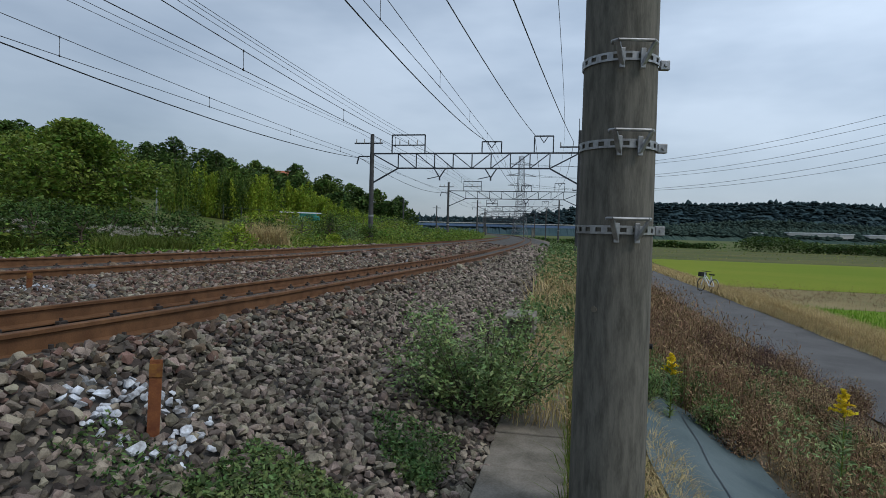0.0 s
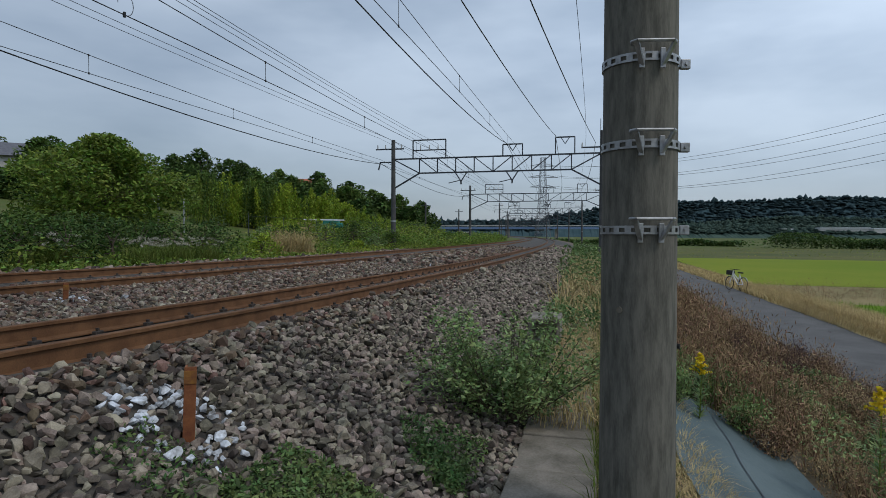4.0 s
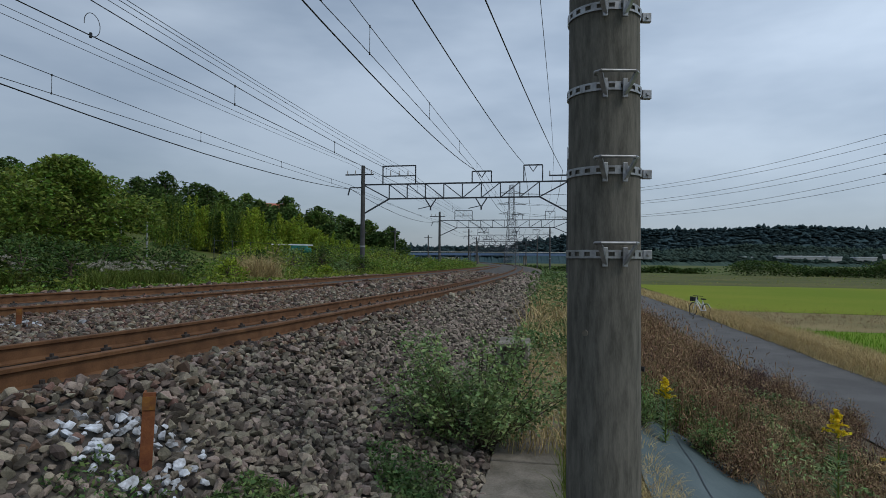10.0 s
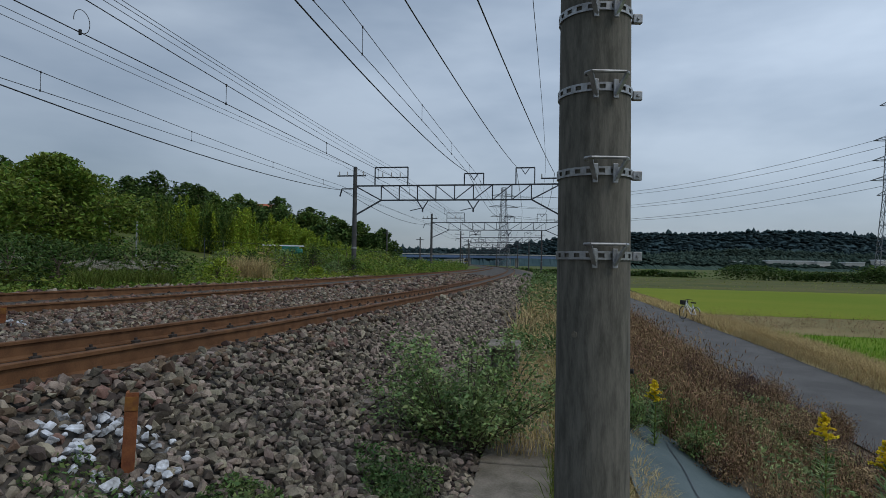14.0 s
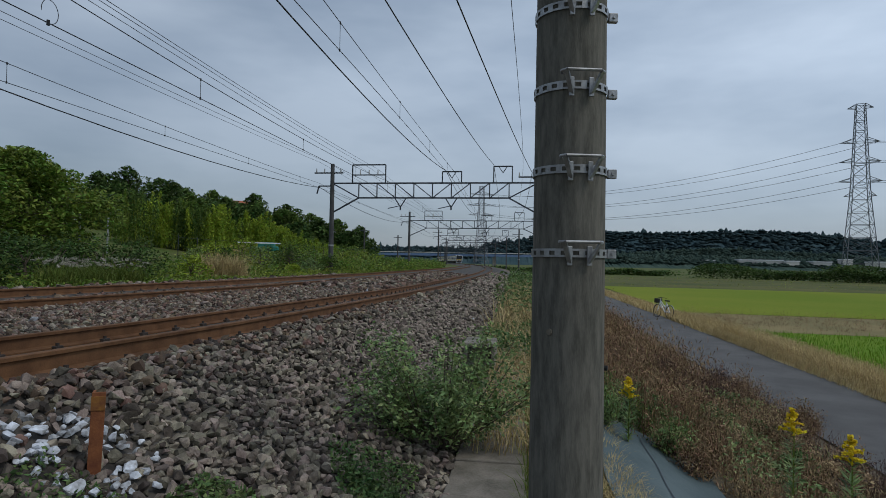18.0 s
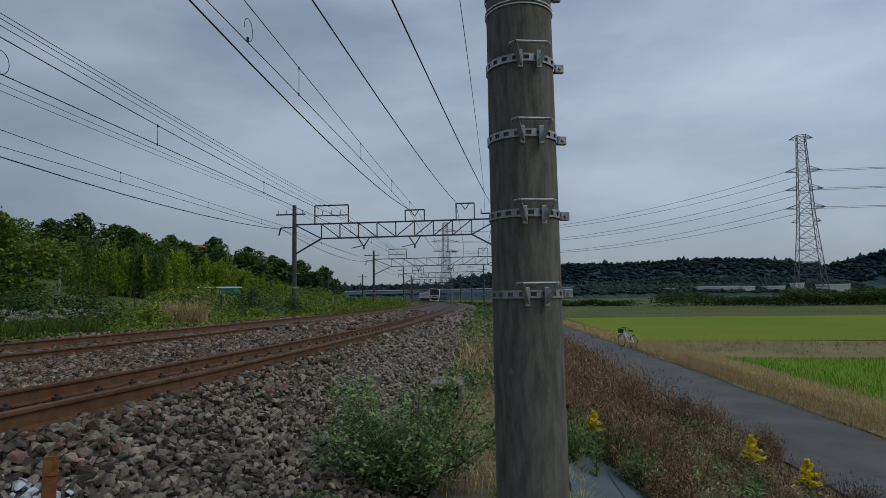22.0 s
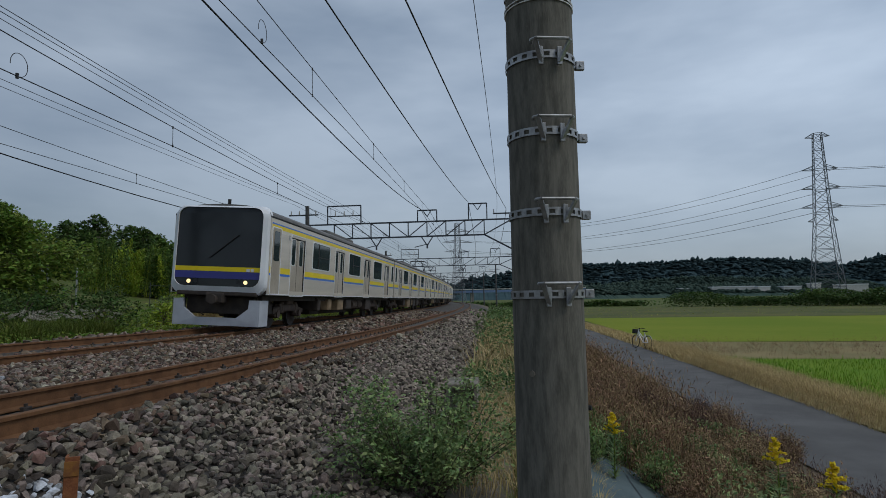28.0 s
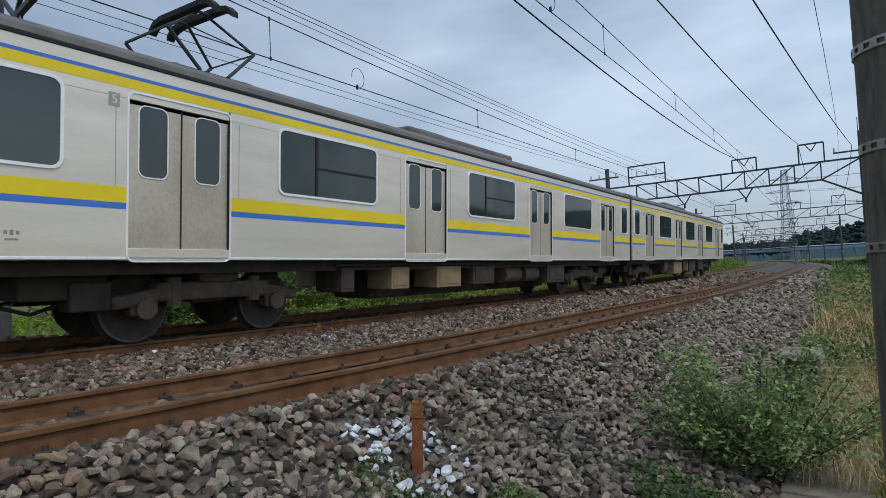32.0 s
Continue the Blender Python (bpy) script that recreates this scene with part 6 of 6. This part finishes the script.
def bamboo(x, y, z, h, seed):
    rnd = np.random.RandomState(seed)
    T = thing("bamboo", "light green feathery bamboo clump on the bank", "bamboo", Matrix.Translation((x, y, z)), "bamboo grove")
    b = B()
    C = []
    for i in range(6):
        a, r = rnd.uniform(0, 6.3), rnd.uniform(0.1, 1.0)
        root = np.array([math.cos(a) * r, math.sin(a) * r, 0])
        tip = root * 1.5 + np.array([rnd.normal(0, 0.35), rnd.normal(0, 0.35), h * rnd.uniform(0.62, 1.15)])
        part("culm", bar(B(), root.tolist(), tip.tolist(), 0.04, 5, 0.01), M_LEAF_LIME, T)
        n = 300
        u = rnd.uniform(0.12, 1.03, (n, 1))
        C.append(root + (tip - root) * u + rnd.normal(0, 1.0, (n, 3)) * (0.34 * (1.08 - u) + 0.05) * np.array([1, 1, 0.6]))
    C = np.concatenate(C)
    A, Bv = leaf_axes(rnd, len(C), 0.16, flat=1.3, aspect=0.35)
    quads("foliage", C, A, Bv, M_LEAF_LIME if x > -20 or seed % 4 == 0 else M_LEAF_MID if seed % 2 else M_LEAF, "", "", T)


rb = np.random.RandomState(200)
for i in range(46):
    u = i / 45
    x, y = -27 + 17.5 * u + rb.normal(0, 0.8), 58 + 16 * u + rb.uniform(-3, 4)
    s_, q_ = Vector((x, y, 0)).dot(U), Vector((x, y, 0)).dot(N)
    bamboo(x, y, ground_z(s_, q_), (4.2 if u < 0.6 else 3.9 - 4.0 * (u - 0.6)) * rb.uniform(0.85, 1.15), 210 + i)

# shrubs of several greens along the far track and the bank
rs = np.random.RandomState(150)
for i in range(86):
    s = rs.uniform(22, 75) if i % 4 else rs.uniform(8, 22)
    p = rs.uniform(13.0, 21)
    p = p if s > 21 else max(p, 16.5)
    hgt = rs.uniform(0.8, 1.7) * (1.0 if s < 30 else 1.3) * (1.25 if p > 16 else 0.85)
    v = at(s, p)
    shade = (M_LEAF_DARK, M_LEAF, M_KUDZU, M_LEAF_MID, M_LEAF_LIME, M_LEAF_BUSH, M_LEAF_MID)[i % 7]
    # nearer shrubs get darker leaf colours to paint the shade below the tree
    shade = shade if s > 23 else (M_LEAF_DARK, M_LEAF_MID)[i % 2]
    tree(v.x, v.y, ground_z(s, p + dev(s)) - 0.15, hgt, hgt * rs.uniform(0.6, 1.1), 0.085, 1100, shade, "leafy wild shrub beside the far track", 160 + i, low=0.05, name="shrub", lobes=14)
# extra shrubs in dark leaf colours imitate the deep shadow under the broad tree
for i in range(16):
    s, p = rs.uniform(7, 22), rs.uniform(17.5, 25)
    v = at(s, p)
    hgt = rs.uniform(1.4, 2.4)
    tree(v.x, v.y, ground_z(s, p + dev(s)) - 0.15, hgt, hgt * rs.uniform(0.7, 1.0), 0.1, 1300, (M_LEAF_DARK, M_LEAF_MID)[i % 2], "thicket shrub under the broad tree, leaf colour darkened as shade", 700 + i, low=0.05, name="shrub", lobes=14)

# fence, white rail and teal netting before the bamboo
for k in range(12):
    x, y = -19.5 + 1.3 * k, 52 + 0.9 * k
    s_, q_ = Vector((x, y, 0)).dot(U), Vector((x, y, 0)).dot(N)
    b = bar(B(), (x, y, ground_z(s_, q_) - 0.2), (x, y, ground_z(s_, q_) + 2.0), 0.03, 6)
    tagged(part("fence_post", b, M_TRUSS), "thin grey fence post before the bamboo", "fence post", "fence posts")
b = beam(B(), (-19.5, 52, 3.2), (-5.2, 62, 2.6), 0.022)
tagged(part("fence_rail", b, M_TRUSS), "thin grey fence rail before the bamboo", "fence rail")
b = beam(B(), (-15.2, 54.5, 2.95), (-11.8, 56.5, 2.95), 0.1)
tagged(part("white_rail", b, M_WHITE), "weathered white rail on the bank", "rail")
b = B()
box(b, (-14.0, 60.5, 2.7), (1.7, 0.8, 0.9), bevel=0.2)
box(b, (-13.2, 60.4, 2.5), (0.9, 0.6, 0.5), bevel=0.15)
tagged(part("net_roll", b, M_TEALNET), "heap of teal netting before the bamboo", "netting")
for x, y, zb, zt in ((-22.0, 45.1, 1.6, 5.05), (-18.9, 35.5, 1.2, 4.2)):
    tagged(part("thin_pole", bar(B(), (x, y, zb), (x, y, zt), 0.06, 8), M_STEEL), "thin pale pole on the grassy bank", "pole", "thin poles")


# ---- houses on the rise ----
def house(x, y, z, w, d, h, roof_m, rz, label):
    T = thing("house", label, "house", pose(x, y, z, 0, 0, rz))
    b = B()
    box(b, (0, 0, h / 2 - 1), (w, d, h + 2))
    part("wall", b, M_WALLWHITE, T)
    b = B()
    e = 0.6
    v = [b.verts.new(q) for q in ((-w / 2 - e, -d / 2 - e, h), (w / 2 + e, -d / 2 - e, h), (w / 2 + e, d / 2 + e, h), (-w / 2 - e, d / 2 + e, h), (-w / 2 - e, 0, h + d * 0.3), (w / 2 + e, 0, h + d * 0.3))]
    for f in ((0, 1, 5, 4), (2, 3, 4, 5), (0, 4, 3), (1, 2, 5), (3, 2, 1, 0)):
        b.faces.new([v[i] for i in f])
    part("roof", b, roof_m, T)
    for k in (-0.25, 0.25):
        b = B()
        box(b, (k * w, -d / 2 - 0.03, h * 0.55), (1.2, 0.08, 1.1))
        part("window", b, M_GLASS, T)
    return T


house(-60, 75, 7.0, 9, 7, 4.4, M_ROOFTILE, 25, "pale house with a grey tiled roof behind trees")
house(-41, 150, 10.0, 5, 5, 4.2, M_REDROOF, 20, "pale house with an orange tiled roof behind trees")


# ---- far distance ----
def ridge(name, x0, y0, x1, y1, heights, base, depth, seed, label, jag=3.0, material=None):
    """A wooded ridge from point to point with an uneven crest of tree tops."""
    material = material or M_FOREST_HAZE
    n = 260
    verts, faces, crest = [], [], []
    for i in range(n + 1):
        u = i / n
        k = u * (len(heights) - 1)
        h = heights[int(k)] + (heights[min(int(k) + 1, len(heights) - 1)] - heights[int(k)]) * (k - int(k))
        h += jag * abs(noise.noise((i * 0.37, seed, 0))) + jag * 0.7 * max(0, noise.noise((i * 1.3, seed, 5)))
        c = Vector((x0 + (x1 - x0) * u, y0 + (y1 - y0) * u, 0))
        out = Vector((y1 - y0, -(x1 - x0), 0)).normalized()
        for f, g in ((0, 1.0), (0.25, 0.72), (0.6, 0.35), (1.0, 0.0)):
            q = c + out * depth * f
            verts.append((q.x, q.y, base + (h - base) * g + (jag * 0.6 * noise.noise((i * 0.9, f * 9, seed)) if 0 < f < 1 else 0)))
    for i in range(n):
        for j in range(3):
            a = i * 4 + j
            faces.append((a, a + 1, a + 5, a + 4))
    me = mesh_of(name, verts, faces)
    me.materials.append(material)
    V = np.array(verts).reshape(n + 1, 4, 3)
    rnd = np.random.RandomState(seed + 400)
    tops, tris = [], []
    for k in range(3600):
        i1, g = rnd.randint(0, n), (0.0 if k < 520 else rnd.rand() * 1.9)
        q0 = V[i1, int(g)] * (1 - g % 1) + V[i1, int(g) + 1] * (g % 1) + rnd.normal(0, 2.0, 3) * np.array([1, 1, 0])
        hh, ww = jag * rnd.uniform(0.2, 1.1) * (2.0 if rnd.rand() < 0.08 else 1.0), jag * rnd.uniform(0.5, 1.1)
        if k >= 520:
            hh, ww = hh * 0.5, ww * 1.5
        b0 = len(tops)
        for ring_z, ring_w in ((-0.8, 0.7), (0.25, 1.0), (0.68, 0.55)):
            for c in range(5):
                a = 1.2566 * c + ring_z * 2 + k
                w = ww * ring_w * rnd.uniform(0.7, 1.15)
                tops.append((q0[0] + math.cos(a) * w, q0[1] + math.sin(a) * w, q0[2] + hh * ring_z))
        tops.append((q0[0], q0[1], q0[2] + hh))
        for lv in (0, 5):
            for c in range(5):
                d = (c + 1) % 5
                tris += [(b0 + lv + c, b0 + lv + d, b0 + lv + 5 + d), (b0 + lv + c, b0 + lv + 5 + d, b0 + lv + 5 + c)]
        tris += [(b0 + 10 + c, b0 + 10 + (c + 1) % 5, b0 + 15) for c in range(5)]
    woods = mesh_of("far_trees", tops, tris)
    woods.materials.append(material)
    woods.polygons.foreach_set("use_smooth", [True] * len(tris))
    tagged(new("far_trees", woods), "pointed tree tops along a distant wooded hill", "trees", kind="stuff")
    return tagged(new(name, me), label, "hill", kind="structure")


# the ridges' distance haze comes from their tinted materials, not from the air
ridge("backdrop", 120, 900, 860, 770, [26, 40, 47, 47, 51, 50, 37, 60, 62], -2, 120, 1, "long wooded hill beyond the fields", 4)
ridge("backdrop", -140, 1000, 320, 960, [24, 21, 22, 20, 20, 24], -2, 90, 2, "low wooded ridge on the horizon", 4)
ridge("backdrop", 150, 620, 420, 560, [11, 9, 8, 7], -2, 60, 3, "low wooded rise behind the fields", 3, M_FOREST_HAZE2)
ridge("backdrop", 250, 760, 620, 700, [10, 17, 22, 19, 16, 12], -2, 90, 6, "paler wooded slope below the long hill", 3, M_FOREST_HAZE2)


def hedge(x0, y0, x1, y1, h, n, leaf, seed, label, base=-1.8):
    rnd = np.random.RandomState(seed)
    u = rnd.rand(n, 1)
    C = np.array([x0, y0, base]) + np.array([x1 - x0, y1 - y0, 0]) * u + rnd.normal(0, 1.6, (n, 3)) * np.array([1, 1, 0])
    top = np.array([0.75 + 0.5 * noise.noise((x * 0.12, y * 0.12, seed)) for x, y, _ in C])
    C[:, 2] += h * top * rnd.rand(n) ** 0.6
    A, Bv = leaf_axes(rnd, n, leaf)
    quads("tree_row", C, A, Bv, M_LEAF_DARK, label, "trees", kind="stuff")


hedge(76, 150, 122, 112, 3.9, 14000, 0.32, 301, "dark row of trees across the fields")
hedge(97, 128, 127, 104, 4.1, 9000, 0.32, 302, "dark row of trees across the fields")
hedge(-62, 72, -38, 92, 6.2, 7000, 0.42, 304, "dark woodland edge on the rise", 5.0)
hedge(-40, 94, -15, 107, 5.6, 7000, 0.42, 305, "dark woodland edge on the rise", 2.6)
hedge(30, 190, 75, 165, 2.4, 5000, 0.5, 303, "low scrub across the fields")
for x, y, w, d, h, rz in ((345, 560, 40, 20, 3.4, -12), (398, 545, 16, 14, 2.6, -12), (446, 525, 24, 16, 3.2, -20), (368, 545, 12, 12, 2.8, -5), (420, 540, 9, 8, 5.2, -5), (300, 570, 10, 10, 2.4, 0)):
    T = thing("warehouse", "pale low warehouse beyond the fields", "building", pose(x, y, 4.0, 0, 0, rz), "warehouses")
    b = B()
    box(b, (0, 0, h / 2 - 2), (w, d, h + 4))
    part("wall", b, M_WALLWHITE, T)
    b = B()
    box(b, (0, 0, h + 0.45), (w + 1, d + 1, 0.9))
    part("roof", b, M_WHITE, T)


def lattice_tower(x, y, z, h, wb, wt, arms, rz, label):
    T = thing("transmission_tower", label, "transmission tower", pose(x, y, z, 0, 0, rz), "transmission towers")
    def half(v):
        return lerp(v / h, [(0, wb), (0.47, wb * 0.53), (1, wt)]) / 2
    n = 15
    zs = [h * (1 - (1 - i / n) ** 1.15) for i in range(n + 1)]
    for sx in (-1, 1):
        for sy in (-1, 1):
            leg_path = [(Vector((sx * half(a), sy * half(a), a)), Vector((1, 0, 0)), Vector((0, 1, 0))) for a in zs]
            part("leg", extrude_profile(B(), [(-0.13, -0.13), (0.13, -0.13), (0.13, 0.13), (-0.13, 0.13)], leg_path), M_TOWER, T)
    b = B()
    for a, c in zip(zs, zs[1:]):
        ha, hc = half(a), half(c)
        for k in (-1, 1):
            for (p, q) in (((-ha, k * ha, a), (hc, k * hc, c)), ((ha, k * ha, a), (-hc, k * hc, c)), ((k * ha, -ha, a), (k * hc, hc, c)), ((k * ha, ha, a), (k * hc, -hc, c))):
                beam(b, p, q, 0.13)
        beam(b, (-hc, -hc, c), (hc, -hc, c), 0.18)
        beam(b, (-hc, hc, c), (hc, hc, c), 0.18)
    part("bracing", b, M_TOWER, T)
    for za, L in arms:
        for k in (-1, 1):
            b = B()
            for zz in (0.0, 1.6):
                for yy in (-1, 1):
                    beam(b, (k * half(za + zz), yy * half(za + zz), za + zz), (k * L, 0, za), 0.2)
            part("cross_arm", b, M_TOWER, T)
    return T


TOWER = (184.2, 228.7, -2.0)
lattice_tower(*TOWER, 70.5, 11.6, 3.0, ((69, 4.5), (55, 6.8), (47, 7.2), (39, 7.6), (33, 5.5)), -28, "tall grey lattice transmission tower beyond the fields")
lattice_tower(53.8, 422, -2, 58, 9.5, 2.8, ((52, 9.0), (44, 11.0), (37, 9.5)), 8, "grey lattice transmission tower beyond the railway bridge")
for za, L in ((55, 6.8), (47, 7.2), (39, 7.6)):
    for k in (-1, 1):
        for (ex, ey, ez) in ((53.8, 422, 43), (520, 60, 62)):
            a = Vector((TOWER[0] + k * L * math.cos(radians(-28)), TOWER[1] + k * L * math.sin(radians(-28)), TOWER[2] + za))
            e = Vector((ex + k * 8, ey, ez + (za - 47) * 0.9))
            pts = []
            for i in range(17):
                u = i / 16
                q = a.lerp(e, u)
                q.z -= 4 * 9.0 * u * (1 - u)
                pts.append(q)
            wire("transmission_line", pts, 0.08, "thin high-voltage line across the sky")

# blue road bridge over the railway in the distance
T = thing("road_bridge", "distant blue girder road bridge over the railway", "bridge")
b = B()
beam(b, (-60, 432, 6.0), (150, 430, 6.4), 6.0, 1.6)
part("girder", b, M_BLUEBRIDGE, T)
b = B()
beam(b, (-60, 429, 7.6), (150, 427, 8.0), 0.3, 0.5)
part("parapet", b, M_WALLWHITE, T)
for x in (-40, -5, 30, 65, 100, 135):
    b = B()
    box(b, (x, 431, 1.6), (2.2, 3, 7.6))
    part("pier", b, M_CONCRETE, T)

# distant lone post by the line
for x, y in ((-1.6, 118), (-6.5, 93)):
    T = thing("utility_pole", "thin distant utility pole with a cross arm", "utility pole", Matrix.Translation((x, y, 0)))
    part("shaft", bar(B(), (0, 0, -0.5), (0, 0, 6.6), 0.12, 8), M_MAST, T)
    part("cross_arm", beam(B(), (-0.8, 0, 6.1), (0.8, 0, 6.1), 0.1), M_TRUSS, T)


# ---- the bicycle parked on the path's edge ----
def bicycle(x, y, z, rz):
    T = thing("bicycle", "white city bicycle with a front basket parked on the path", "bicycle", pose(x, y, z, 0, 6, rz))
    for yy, nm in ((0.54, "front_wheel"), (-0.54, "rear_wheel")):
        b = B()
        n = 28
        for i in range(n):
            a, c = 2 * math.pi * i / n, 2 * math.pi * (i + 1) / n
            bar(b, (0, yy + 0.335 * math.cos(a), 0.35 + 0.335 * math.sin(a)), (0, yy + 0.335 * math.cos(c), 0.35 + 0.335 * math.sin(c)), 0.018, 5)
        wheel = part(nm, b, M_RUBBER, T)
        for i in range(10):
            a = 2 * math.pi * i / 10
            part("spoke", bar(B(), (0, yy, 0.35), (0, yy + 0.325 * math.cos(a), 0.35 + 0.325 * math.sin(a)), 0.003, 3), M_STEEL, wheel)
    b = B()
    for p, q in (((0, -0.54, 0.35), (0, -0.12, 0.33)), ((0, -0.54, 0.35), (0, -0.22, 0.78)), ((0, -0.12, 0.33), (0, -0.22, 0.85)), ((0, -0.12, 0.33), (0, 0.36, 0.82)), ((0, -0.17, 0.55), (0, 0.37, 0.9)), ((0, 0.36, 0.82), (0, 0.33, 1.0)), ((0, 0.36, 0.82), (0, 0.54, 0.35))):
        bar(b, p, q, 0.024, 8)
    part("frame", b, M_WHITE, T, "white step-through frame")
    b = B()
    box(b, (0, -0.25, 0.92), (0.17, 0.26, 0.07), bevel=0.025)
    part("saddle", b, M_RUBBER, T)
    b = B()
    bar(b, (-0.28, 0.22, 1.06), (0.28, 0.22, 1.06), 0.014, 6)
    bar(b, (0, 0.33, 1.0), (0, 0.22, 1.06), 0.016, 6)
    part("handlebar", b, M_RUBBER, T)
    b = B()
    box(b, (0, 0.55, 0.88), (0.34, 0.26, 0.24), bevel=0.03)
    part("basket", b, M_RUBBER, T, "black front basket")
    for yy in (0.54, -0.54):
        b = B()
        for i in range(8):
            a, c = radians(15 + 17 * i), radians(15 + 17 * (i + 1))
            beam(b, (0, yy + 0.37 * math.cos(a), 0.35 + 0.37 * math.sin(a)), (0, yy + 0.37 * math.cos(c), 0.35 + 0.37 * math.sin(c)), 0.045, 0.01)
        part("mudguard", b, M_STEEL, T)


v = at(32.6, -7.2)
bicycle(v.x, v.y, -1.22, 10)

# open end of the concrete cable trough by the bush
T = thing("cable_trough", "open end of a concrete cable trough among weeds", "trough", pose(1.05, 8.1, 0.2, 0, 0, -11.5))
b = B()
box(b, (0, 0.3, 0.235), (0.44, 0.7, 0.05), bevel=0.012)
part("lid", b, M_SLAB, T)
for sx in (-0.19, 0.19):
    b = B()
    box(b, (sx, 0.45, 0.06), (0.05, 0.8, 0.3), bevel=0.008)
    part("side", b, M_SLAB, T)
b = B()
box(b, (0, 0.5, -0.08), (0.42, 0.8, 0.05))
part("floor", b, M_SLAB, T)
b = B()
box(b, (0, 0.72, 0.06), (0.32, 0.05, 0.26))
part("end_wall", b, M_SLAB, T)

motions()
